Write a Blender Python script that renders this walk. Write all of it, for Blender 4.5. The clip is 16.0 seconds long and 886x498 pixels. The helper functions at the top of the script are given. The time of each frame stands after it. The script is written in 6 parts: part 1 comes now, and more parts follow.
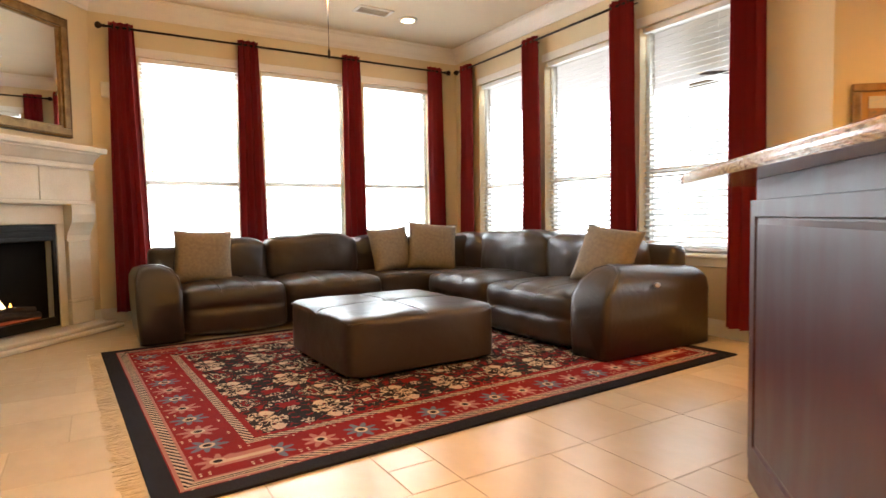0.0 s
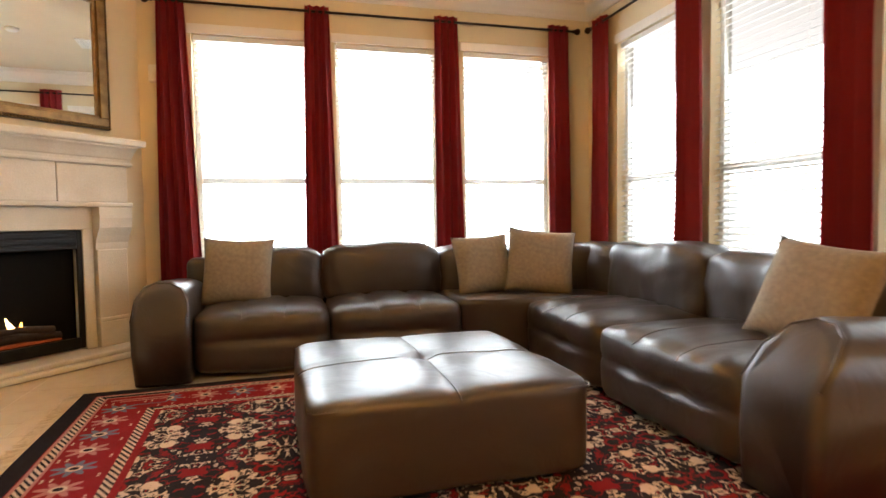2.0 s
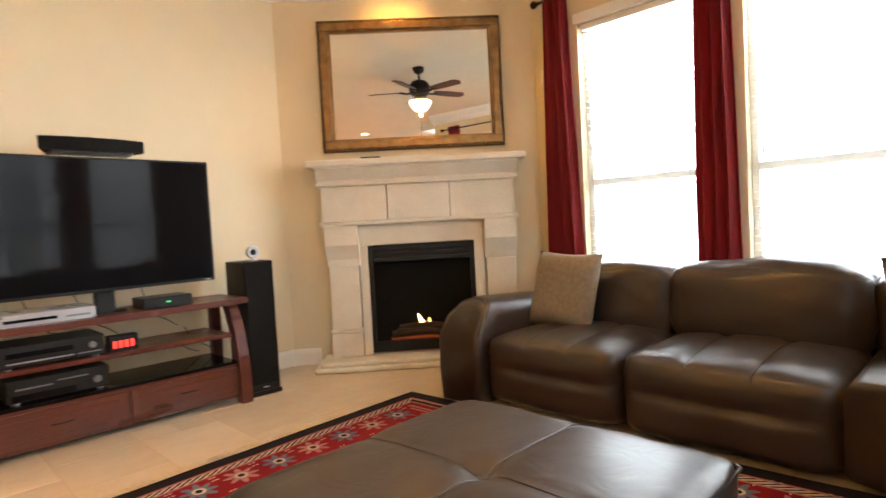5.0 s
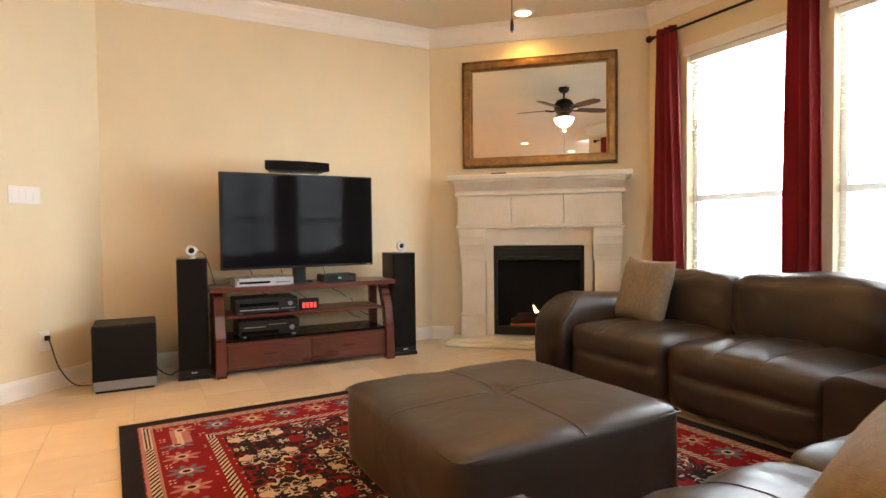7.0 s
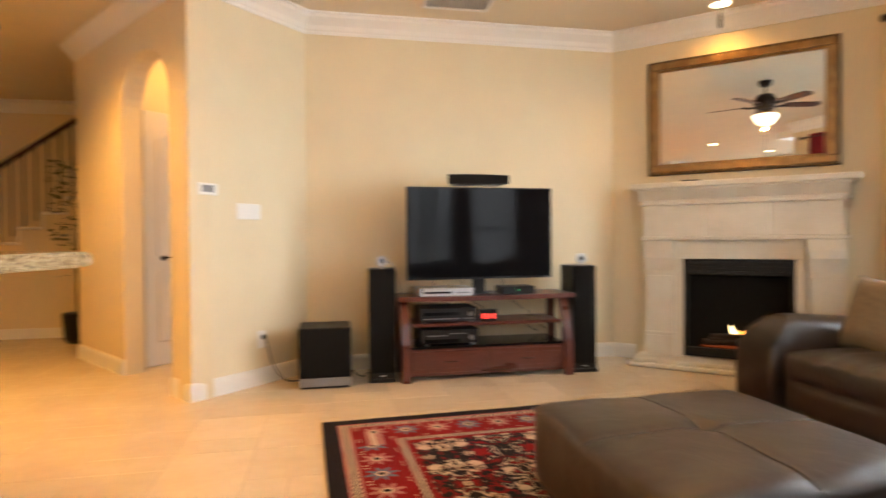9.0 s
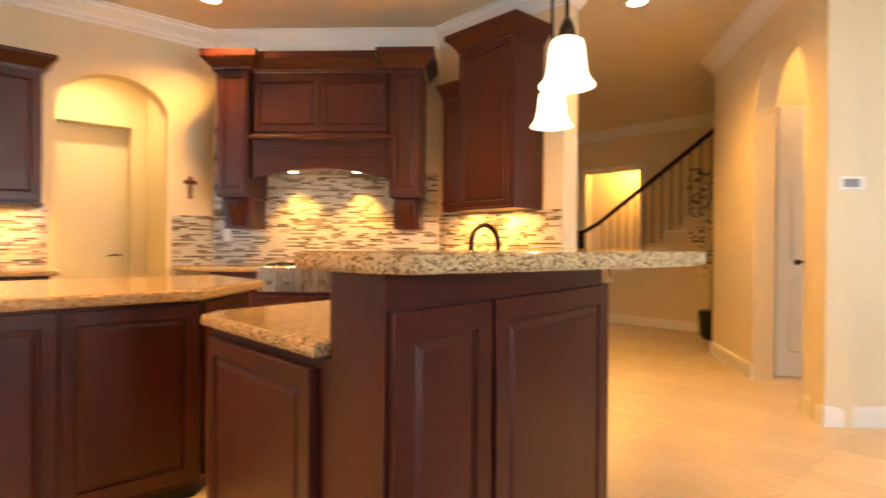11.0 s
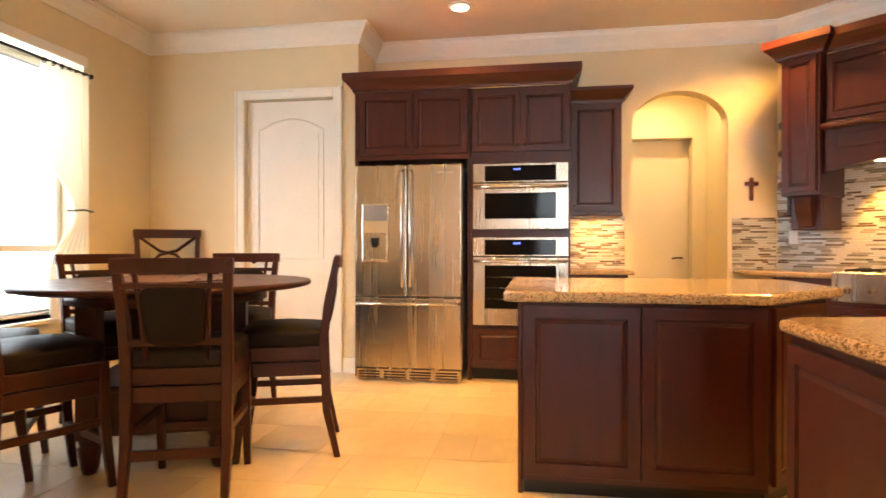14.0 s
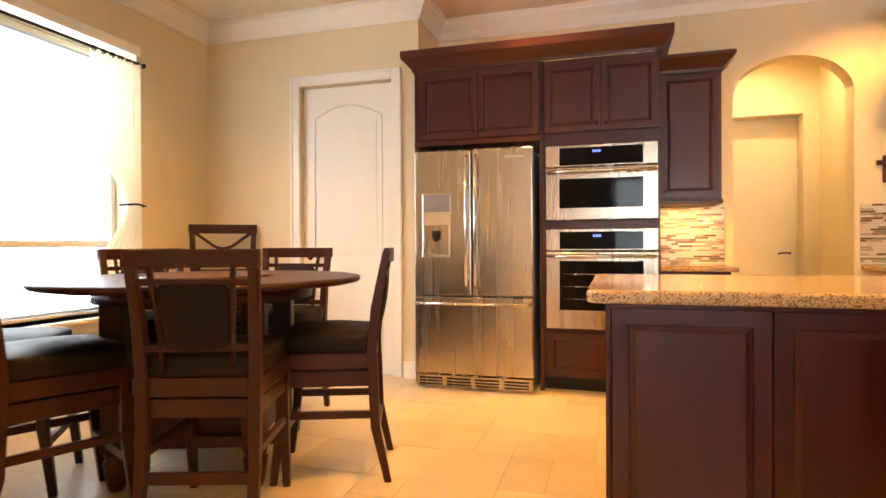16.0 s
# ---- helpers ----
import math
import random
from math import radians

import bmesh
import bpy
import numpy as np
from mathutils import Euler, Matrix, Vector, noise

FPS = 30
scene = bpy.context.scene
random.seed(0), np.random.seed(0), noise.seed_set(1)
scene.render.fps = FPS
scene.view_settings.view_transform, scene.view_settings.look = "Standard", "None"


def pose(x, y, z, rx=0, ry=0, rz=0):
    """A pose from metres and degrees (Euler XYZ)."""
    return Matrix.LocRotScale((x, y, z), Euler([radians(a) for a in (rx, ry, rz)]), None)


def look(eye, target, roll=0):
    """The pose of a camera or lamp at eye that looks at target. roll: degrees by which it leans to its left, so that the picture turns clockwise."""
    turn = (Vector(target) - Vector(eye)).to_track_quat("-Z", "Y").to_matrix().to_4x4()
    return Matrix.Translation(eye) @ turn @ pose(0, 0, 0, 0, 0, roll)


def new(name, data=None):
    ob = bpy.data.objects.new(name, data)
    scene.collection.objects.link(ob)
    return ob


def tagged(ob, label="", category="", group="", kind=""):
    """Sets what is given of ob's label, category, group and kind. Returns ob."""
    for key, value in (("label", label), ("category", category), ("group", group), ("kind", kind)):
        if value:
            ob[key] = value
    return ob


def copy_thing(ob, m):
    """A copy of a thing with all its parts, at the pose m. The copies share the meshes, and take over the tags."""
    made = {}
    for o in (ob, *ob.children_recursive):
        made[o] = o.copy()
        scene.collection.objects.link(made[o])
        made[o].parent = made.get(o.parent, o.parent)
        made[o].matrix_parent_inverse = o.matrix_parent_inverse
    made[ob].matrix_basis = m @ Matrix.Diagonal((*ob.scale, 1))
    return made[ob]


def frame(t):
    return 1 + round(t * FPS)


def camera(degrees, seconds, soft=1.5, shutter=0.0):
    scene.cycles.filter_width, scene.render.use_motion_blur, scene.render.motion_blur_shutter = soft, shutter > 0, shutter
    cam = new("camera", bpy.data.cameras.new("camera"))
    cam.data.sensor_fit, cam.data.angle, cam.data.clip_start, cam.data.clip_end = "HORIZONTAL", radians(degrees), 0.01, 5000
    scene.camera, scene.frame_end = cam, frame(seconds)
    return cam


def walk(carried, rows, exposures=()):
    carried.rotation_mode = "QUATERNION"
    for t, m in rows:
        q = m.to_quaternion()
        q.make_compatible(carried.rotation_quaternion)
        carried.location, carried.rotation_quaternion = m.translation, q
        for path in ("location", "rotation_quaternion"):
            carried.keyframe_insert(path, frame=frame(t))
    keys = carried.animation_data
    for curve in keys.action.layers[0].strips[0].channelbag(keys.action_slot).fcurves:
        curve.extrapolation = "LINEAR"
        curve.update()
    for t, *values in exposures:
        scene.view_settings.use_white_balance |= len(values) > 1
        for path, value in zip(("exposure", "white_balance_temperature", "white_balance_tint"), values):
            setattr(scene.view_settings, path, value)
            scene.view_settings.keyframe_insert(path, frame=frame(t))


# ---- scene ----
# stops over the clip
EXPOSURES = [(0.0, 0.08), (1.5, 0.15), (4.7, 0.15), (7.0, 0.02), (16.0, 0.0)]
cam = camera(75.6, 16.0, soft=1.5, shutter=0.5)
# seconds, eye, target, roll
PATH = [
    (0, (2.801, 2.828, 0.944), (3.839, 4.534, 0.833), -0.91),
    (0.5, (2.996, 3.054, 0.937), (3.955, 4.806, 0.828), -0.98),
    (1, (3.286, 3.354, 0.937), (4.154, 5.154, 0.833), -0.98),
    (1.5, (3.599, 3.631, 0.964), (4.267, 5.514, 0.857), -0.84),
    (2, (3.956, 3.957, 0.971), (4.474, 5.886, 0.869), -0.84),
    (2.5, (4.235, 4.244, 1.021), (4.504, 6.223, 0.906), -0.84),
    (3, (4.513, 4.554, 1.05), (4.475, 6.551, 0.93), -1),
    (3.5, (4.759, 4.772, 1.121), (4.317, 6.718, 0.975), -1.2),
    (4, (4.983, 5.033, 1.086), (4.163, 6.853, 0.955), -1.3),
    (4.5, (5.265, 5.199, 1.075), (4.082, 6.809, 0.96), -0.6),
    (4.7, (5.376, 5.203, 1.07), (4.089, 6.73, 0.966), -1.8),
    (6.8, (6.494, 5.021, 1.071), (4.734, 5.97, 1.012), -0.6),
    (7, (6.56, 5.005, 1.068), (4.787, 5.929, 1.01), -0.7),
    (7.5, (6.622, 5.004, 1.066), (4.83, 5.891, 1.006), -0.6),
    (8, (6.62, 4.989, 1.076), (4.812, 5.843, 1.022), -0.6),
    (8.5, (6.586, 4.941, 1.103), (4.742, 5.713, 1.061), -0.6),
    (9, (6.477, 4.928, 1.114), (4.513, 5.307, 1.085), -0.5),
    (9.5, (6.397, 4.902, 1.085), (4.409, 4.685, 1.077), -0.2),
    (10, (6.373, 4.905, 1.085), (4.516, 4.161, 1.085), -0.1),
    (10.2, (6.371, 4.904, 1.085), (4.59, 3.996, 1.087), 0.1),
    (12.3, (6.342, 5.042, 1.152), (5.903, 3.091, 1.128), -0.2),
    (12.5, (6.356, 5.025, 1.14), (6.041, 3.05, 1.122), -0.1),
    (13, (6.372, 5.013, 1.128), (6.313, 3.014, 1.114), -0.2),
    (13.5, (6.401, 4.998, 1.115), (6.552, 3.003, 1.105), -0.1),
    (14, (6.43, 4.982, 1.105), (6.749, 3.008, 1.098), 0),
    (14.5, (6.424, 4.972, 1.099), (6.845, 3.017, 1.093), 0),
    (15, (6.42, 4.904, 1.091), (6.904, 2.963, 1.084), -0.2),
    (15.5, (6.453, 4.734, 1.085), (7.003, 2.811, 1.076), -0.2),
    (16, (6.492, 4.512, 1.066), (7.052, 2.592, 1.056), -0.3),
]
walk(cam, [(t, look(eye, target, roll)) for t, eye, target, roll in PATH], EXPOSURES)

# ---- world, sky, lamps ----
world = bpy.data.worlds.new("sky")
scene.world = world
world.use_nodes = True
wt = world.node_tree
sky = wt.nodes.new("ShaderNodeTexSky")
sky.sky_type, sky.sun_disc, sky.sun_elevation, sky.sun_rotation = "NISHITA", False, radians(50), radians(150)
wt.nodes["Background"].inputs[1].default_value = 0.15
wt.links.new(sky.outputs[0], wt.nodes["Background"].inputs[0])
sun = new("sun", bpy.data.lights.new("sun", "SUN"))
sun.data.energy, sun.data.angle, sun.data.color = 1.2, radians(10), (1, 0.95, 0.88)
sun.matrix_world = look((0, -10, 30), (4, 4, 0))

WARM = (1.0, 0.468, 0.092)


def lamp(name, kind, m, energy, color, **sizes):
    data = bpy.data.lights.new(name, kind)
    data.energy, data.color = energy, color
    for key, value in sizes.items():
        if key == "size":
            data.size = value
        elif key == "size_y":
            data.shape, data.size_y = "RECTANGLE", value
        elif key == "radius":
            data.shadow_soft_size = value
        elif key == "cone":
            data.spot_size, data.spot_blend = radians(value), 0.7
    ob = new(name, data)
    ob.matrix_world = m
    return ob


DAY = (0.83, 0.935, 1.0)
# daylight in the window openings: north wall three, east wall three, dining window
for wx in (3.70, 4.80, 5.92):
    lamp("window_daylight", "AREA", look((wx, 9.22, 1.6), (wx, 0, 1.0)), 68, DAY, size=0.86, size_y=1.85)
for wy in (8.15, 6.93, 5.74):
    lamp("window_daylight", "AREA", look((6.98, wy, 1.6), (0, wy, 1.0)), 17, DAY, size=0.86, size_y=1.85)
lamp("window_daylight", "AREA", look((10.25, 1.75, 1.6), (5, 1.75, 1.0)), 68, DAY, size=1.5, size_y=1.85)
CANS = [(5.74, 8.30), (2.28, 8.08), (4.66, 0.36), (7.03, 0.40), (4.70, 2.55), (7.03, 2.60), (2.16, 2.63), (8.9, 2.2)]
SOFTWARM = (1.0, 0.66, 0.30)
# unseen fill spots added to brighten the lobbies behind the arches
lamp("lobby_fill", "SPOT", pose(5.2, -0.95, 3.0), 95, SOFTWARM, radius=0.05, cone=150)
lamp("lobby_fill", "SPOT", pose(1.1, 3.75, 3.0), 40, WARM, radius=0.05, cone=150)
CAN_WATTS = [14, 22, 140, 215, 150, 190, 190, 115]
for (cx, cy), watts in zip(CANS, CAN_WATTS):
    lamp("can_light", "SPOT", pose(cx, cy, 3.03), watts * 2.4, WARM, radius=0.06, cone=138)

# ---- materials ----
def mat(name, color, rough=0.5, metal=0.0, var=0.15, scale=6.0, bump=0.1, fine=60.0, color2=None, coat=0.0, emit=None, power=0.0, stretch=(1, 1, 1), spec=0.5, rnd=0.0, rvar=0.12, laid=False):
    """A surface with large stains and fine grain, in metres."""
    m = bpy.data.materials.new(name)
    m.use_nodes = True
    nt = m.node_tree
    b = nt.nodes["Principled BSDF"]
    L = nt.links.new
    b.inputs["Roughness"].default_value, b.inputs["Metallic"].default_value = rough, metal
    b.inputs["Coat Weight"].default_value = coat
    b.inputs["Coat Roughness"].default_value = 0.12
    b.inputs["Specular IOR Level"].default_value = spec
    tc = nt.nodes.new("ShaderNodeTexCoord")
    mp = nt.nodes.new("ShaderNodeMapping")
    mp.inputs["Scale"].default_value = stretch
    L(nt.nodes.new("ShaderNodeNewGeometry").outputs["Position"] if laid else tc.outputs["Object"], mp.inputs["Vector"])
    n1, n2 = nt.nodes.new("ShaderNodeTexNoise"), nt.nodes.new("ShaderNodeTexNoise")
    n1.inputs["Scale"].default_value, n2.inputs["Scale"].default_value = scale, fine
    n1.inputs["Detail"].default_value, n2.inputs["Detail"].default_value = 5, 3
    L(mp.outputs[0], n1.inputs["Vector"]), L(mp.outputs[0], n2.inputs["Vector"])
    mixn = nt.nodes.new("ShaderNodeMath")
    mixn.operation = "MULTIPLY_ADD"
    mixn.inputs[1].default_value = 0.35
    L(n2.outputs[0], mixn.inputs[0])
    sc = nt.nodes.new("ShaderNodeMath")
    sc.operation = "MULTIPLY"
    sc.inputs[1].default_value = 0.65
    L(n1.outputs[0], sc.inputs[0])
    L(sc.outputs[0], mixn.inputs[2])
    ramp = nt.nodes.new("ShaderNodeValToRGB")
    c2 = color2 or tuple(c * (1 - var * 2) for c in color)
    ramp.color_ramp.elements[0].position, ramp.color_ramp.elements[1].position = 0.32, 0.68
    ramp.color_ramp.elements[0].color, ramp.color_ramp.elements[1].color = (*c2, 1), (*color, 1)
    L(mixn.outputs[0], ramp.inputs[0])
    out = ramp.outputs[0]
    if rnd:
        oi = nt.nodes.new("ShaderNodeObjectInfo")
        hsv = nt.nodes.new("ShaderNodeHueSaturation")
        mr = nt.nodes.new("ShaderNodeMapRange")
        mr.inputs["To Min"].default_value, mr.inputs["To Max"].default_value = 1 - rnd, 1 + rnd
        L(oi.outputs["Random"], mr.inputs["Value"]), L(mr.outputs[0], hsv.inputs["Value"]), L(out, hsv.inputs["Color"])
        out = hsv.outputs[0]
    L(out, b.inputs["Base Color"])
    if rvar:
        rr = nt.nodes.new("ShaderNodeMapRange")
        rr.inputs["To Min"].default_value, rr.inputs["To Max"].default_value = max(rough - rvar, 0.02), min(rough + rvar, 1)
        L(n1.outputs[0], rr.inputs["Value"]), L(rr.outputs[0], b.inputs["Roughness"])
    if bump:
        bn = nt.nodes.new("ShaderNodeBump")
        bn.inputs["Strength"].default_value, bn.inputs["Distance"].default_value = bump, 0.004
        L(n2.outputs[0], bn.inputs["Height"]), L(bn.outputs[0], b.inputs["Normal"])
    if emit:
        b.inputs["Emission Color"].default_value, b.inputs["Emission Strength"].default_value = (*emit, 1), power
    return m


WALL = mat("wall_paint", (0.72, 0.62, 0.42), 0.7, var=0.03, scale=3, bump=0.25, fine=120, rvar=0.05)
CEIL = mat("ceiling_paint", (0.74, 0.65, 0.49), 0.85, var=0.03, scale=3, bump=0.2, fine=140, rvar=0.05)
TRIM = mat("white_trim_paint", (0.80, 0.78, 0.73), 0.35, var=0.03, scale=4, bump=0.04)
CAST = mat("cast_stone", (0.74, 0.69, 0.58), 0.7, var=0.08, scale=4, bump=0.35, fine=90, color2=(0.62, 0.56, 0.44))
TILE = mat("travertine_tile", (0.66, 0.56, 0.42), 0.27, var=0.1, scale=3.2, bump=0, fine=14, color2=(0.585, 0.485, 0.35), stretch=(1, 0.6, 1), rnd=0.08, rvar=0, laid=True)
GROUT = mat("tile_grout", (0.46, 0.375, 0.265), 0.8, var=0.1)
LEATHER = mat("dark_brown_leather", (0.038, 0.0262, 0.0215), 0.34, var=0.1, scale=3, bump=0, fine=60, color2=(0.031, 0.0225, 0.018), rvar=0.03, spec=0.6)
CHAIRLEATHER = mat("black_brown_vinyl", (0.011, 0.0068, 0.0056), 0.5, spec=0.16, var=0.15, scale=9, bump=0.25, fine=240)
CHERRY = mat("cherry_wood", (0.062, 0.0088, 0.005), 0.38, var=0.2, scale=3, bump=0.06, fine=40, color2=(0.030, 0.0052, 0.0034), stretch=(5, 5, 0.7), coat=0.05, spec=0.4)
CHERRYH = mat("cherry_wood_rail", (0.068, 0.0108, 0.006), 0.38, var=0.2, scale=3, bump=0.06, fine=40, color2=(0.036, 0.0075, 0.0045), stretch=(0.7, 0.7, 5), coat=0.05, spec=0.4)
ESPRESSO = mat("espresso_wood", (0.050, 0.009, 0.005), 0.36, var=0.2, scale=3, bump=0.05, fine=40, color2=(0.018, 0.005, 0.0035), stretch=(4, 4, 0.8), spec=0.3)
STANDWOOD = mat("red_mahogany_wood", (0.115, 0.028, 0.014), 0.3, var=0.2, scale=3, bump=0.05, fine=40, color2=(0.055, 0.012, 0.007), stretch=(4, 0.7, 4), coat=0.25)
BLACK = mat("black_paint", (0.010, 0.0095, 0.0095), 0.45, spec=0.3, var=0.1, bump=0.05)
CLOTH = mat("speaker_cloth", (0.008, 0.0075, 0.0075), 0.9, spec=0.15, var=0.1, bump=0.5, fine=500)
GLOSS = mat("black_gloss", (0.005, 0.005, 0.006), 0.06, var=0.05, bump=0, rvar=0.01, spec=0.14)
GREY = mat("grey_plastic", (0.22, 0.22, 0.23), 0.4, var=0.1, bump=0.2, fine=200)
SILVER = mat("silver_plastic", (0.55, 0.55, 0.56), 0.3, metal=0.6, var=0.05, bump=0.02)
STEEL = mat("brushed_stainless", (0.53, 0.46, 0.37), 0.27, metal=1.0, var=0.06, scale=2, bump=0, fine=60, stretch=(9, 9, 0.3), rvar=0.03)
CHROME = mat("polished_metal", (0.75, 0.72, 0.68), 0.12, metal=1.0, var=0.03, bump=0)
BRONZE = mat("oil_rubbed_bronze", (0.035, 0.022, 0.016), 0.4, metal=0.7, var=0.2, bump=0.1)
GOLD = mat("antique_gold_frame", (0.33, 0.215, 0.09), 0.34, metal=0.85, var=0.25, scale=14, bump=0.35, fine=120, color2=(0.16, 0.09, 0.04))
CURTAIN = mat("dark_red_curtain_cloth", (0.30, 0.016, 0.022), 0.75, var=0.12, scale=9, bump=0.4, fine=350, color2=(0.20, 0.010, 0.015))
SHEER = mat("cream_curtain_cloth", (0.82, 0.77, 0.65), 0.85, var=0.06, bump=0.3, fine=300)
PILLOW = mat("taupe_linen", (0.30, 0.245, 0.175), 0.9, var=0.15, scale=40, bump=0.8, fine=420, color2=(0.20, 0.16, 0.115))
BLIND = mat("white_blind", (0.82, 0.81, 0.78), 0.45, var=0.03, bump=0.02)
GRANITE_T = (0.46, 0.34, 0.19)
PLASTIC = mat("white_plastic", (0.78, 0.76, 0.72), 0.35, var=0.02, bump=0)
FRINGE = mat("cream_fringe", (0.66, 0.56, 0.40), 0.9, var=0.15, bump=0.4)
BULB = mat("lit_lamp_glass", (0.9, 0.85, 0.75), 0.4, var=0.02, bump=0, emit=(1, 0.80, 0.50), power=9)
SHADEGLASS = mat("lit_frosted_shade", (0.9, 0.86, 0.78), 0.4, var=0.02, bump=0, emit=(1, 0.82, 0.55), power=3.2)
FIRE = mat("gas_flame", (1, 0.5, 0.1), 0.5, var=0.02, bump=0, emit=(1, 0.36, 0.06), power=9)
FIREWHITE = mat("gas_flame_core", (1, 0.7, 0.3), 0.5, var=0.02, bump=0, emit=(1, 0.72, 0.32), power=7)
EMBER = mat("glowing_embers", (0.2, 0.05, 0.02), 0.9, var=0.3, scale=30, emit=(1, 0.16, 0.03), power=0.10)
LEDBLUE = mat("blue_led", (0.1, 0.1, 0.5), 0.4, var=0.02, bump=0, emit=(0.12, 0.2, 1.0), power=3)
LEDRED = mat("red_led", (0.4, 0.02, 0.02), 0.4, var=0.02, bump=0, emit=(1.0, 0.05, 0.03), power=2)
LEDGREEN = mat("green_led", (0.02, 0.4, 0.1), 0.4, var=0.02, bump=0, emit=(0.05, 1.0, 0.3), power=2)
SKYGLOW = mat("bright_overcast_distance", (0.9, 0.9, 0.95), 1.0, var=0.02, bump=0, emit=(0.97, 0.97, 1.0), power=2.6)
PATIOGLOW = mat("hazy_patio_distance", (0.9, 0.9, 0.95), 1.0, var=0.02, bump=0, emit=(0.97, 0.97, 1.0), power=1.5)
RUBBER = mat("black_cable", (0.015, 0.014, 0.014), 0.6, var=0.1)


def granite():
    m = mat("gold_granite", GRANITE_T, 0.12, var=0.1, bump=0, rvar=0.04)
    nt = m.node_tree
    b = nt.nodes["Principled BSDF"]
    tc = nt.nodes.new("ShaderNodeTexCoord")
    v1, v2 = nt.nodes.new("ShaderNodeTexVoronoi"), nt.nodes.new("ShaderNodeTexNoise")
    v1.inputs["Scale"].default_value, v2.inputs["Scale"].default_value, v2.inputs["Detail"].default_value = 210, 95, 6
    nt.links.new(tc.outputs["Object"], v1.inputs["Vector"]), nt.links.new(tc.outputs["Object"], v2.inputs["Vector"])
    ad = nt.nodes.new("ShaderNodeMix")
    ad.data_type = "RGBA"
    ad.inputs[0].default_value = 0.42
    nt.links.new(v1.outputs["Color"], ad.inputs[6]), nt.links.new(v2.outputs[0], ad.inputs[7])
    bw = nt.nodes.new("ShaderNodeRGBToBW")
    nt.links.new(ad.outputs[2], bw.inputs[0])
    r = nt.nodes.new("ShaderNodeValToRGB")
    e = r.color_ramp.elements
    e[0].position, e[0].color = 0.28, (0.11, 0.068, 0.034, 1)
    e[1].position, e[1].color = 0.75, (0.56, 0.42, 0.24, 1)
    k = e.new(0.40)
    k.color = (0.24, 0.15, 0.07, 1)
    k = e.new(0.52)
    k.color = (0.47, 0.33, 0.17, 1)
    nt.links.new(bw.outputs[0], r.inputs[0]), nt.links.new(r.outputs[0], b.inputs["Base Color"])
    return m


GRANITE = granite()


def creased(m, size=7.0, strength=0.5):
    """Soft folds and a fine grain pressed into leather."""
    nt = m.node_tree
    b = nt.nodes["Principled BSDF"]
    tc, n1, n2 = nt.nodes.new("ShaderNodeTexCoord"), nt.nodes.new("ShaderNodeTexNoise"), nt.nodes.new("ShaderNodeTexVoronoi")
    n1.inputs["Scale"].default_value, n1.inputs["Detail"].default_value, n1.inputs["Distortion"].default_value = size, 2, 1.6
    n2.inputs["Scale"].default_value = 260
    L = nt.links.new
    L(tc.outputs["Object"], n1.inputs["Vector"]), L(tc.outputs["Object"], n2.inputs["Vector"])
    sub, ab = nt.nodes.new("ShaderNodeMath"), nt.nodes.new("ShaderNodeMath")
    sub.operation, ab.operation = "SUBTRACT", "ABSOLUTE"
    sub.inputs[1].default_value = 0.5
    L(n1.outputs[0], sub.inputs[0]), L(sub.outputs[0], ab.inputs[0])
    b1, b2 = nt.nodes.new("ShaderNodeBump"), nt.nodes.new("ShaderNodeBump")
    b1.inputs["Strength"].default_value, b1.inputs["Distance"].default_value = strength, 0.02
    b2.inputs["Strength"].default_value, b2.inputs["Distance"].default_value = 0.12, 0.001
    L(ab.outputs[0], b1.inputs["Height"]), L(n2.outputs["Distance"], b2.inputs["Height"])
    L(b1.outputs[0], b2.inputs["Normal"]), L(b2.outputs[0], b.inputs["Normal"])


creased(LEATHER, 5.0, 0.16)
creased(CHAIRLEATHER, 5.0, 0.2)


def backlit(m, amount, color):
    """Cloth that lets some daylight through."""
    nt = m.node_tree
    b = nt.nodes["Principled BSDF"]
    tr, mx = nt.nodes.new("ShaderNodeBsdfTranslucent"), nt.nodes.new("ShaderNodeMixShader")
    tr.inputs["Color"].default_value = (*color, 1)
    mx.inputs[0].default_value = amount
    nt.links.new(b.outputs[0], mx.inputs[1]), nt.links.new(tr.outputs[0], mx.inputs[2])
    nt.links.new(mx.outputs[0], nt.nodes["Material Output"].inputs["Surface"])


backlit(CURTAIN, 0.3, (0.42, 0.02, 0.03))
backlit(SHEER, 0.55, (0.95, 0.90, 0.80))
MIRROR = bpy.data.materials.new("mirror_glass")
MIRROR.use_nodes = True
MIRROR.node_tree.nodes["Principled BSDF"].inputs["Metallic"].default_value = 1
MIRROR.node_tree.nodes["Principled BSDF"].inputs["Roughness"].default_value = 0.01
MIRROR.node_tree.nodes["Principled BSDF"].inputs["Base Color"].default_value = (0.86, 0.87, 0.85, 1)
GLASS = bpy.data.materials.new("window_glass")
GLASS.use_nodes = True
_g = GLASS.node_tree.nodes["Principled BSDF"]
_g.inputs["Transmission Weight"].default_value, _g.inputs["Roughness"].default_value, _g.inputs["IOR"].default_value = 1, 0.0, 1.02


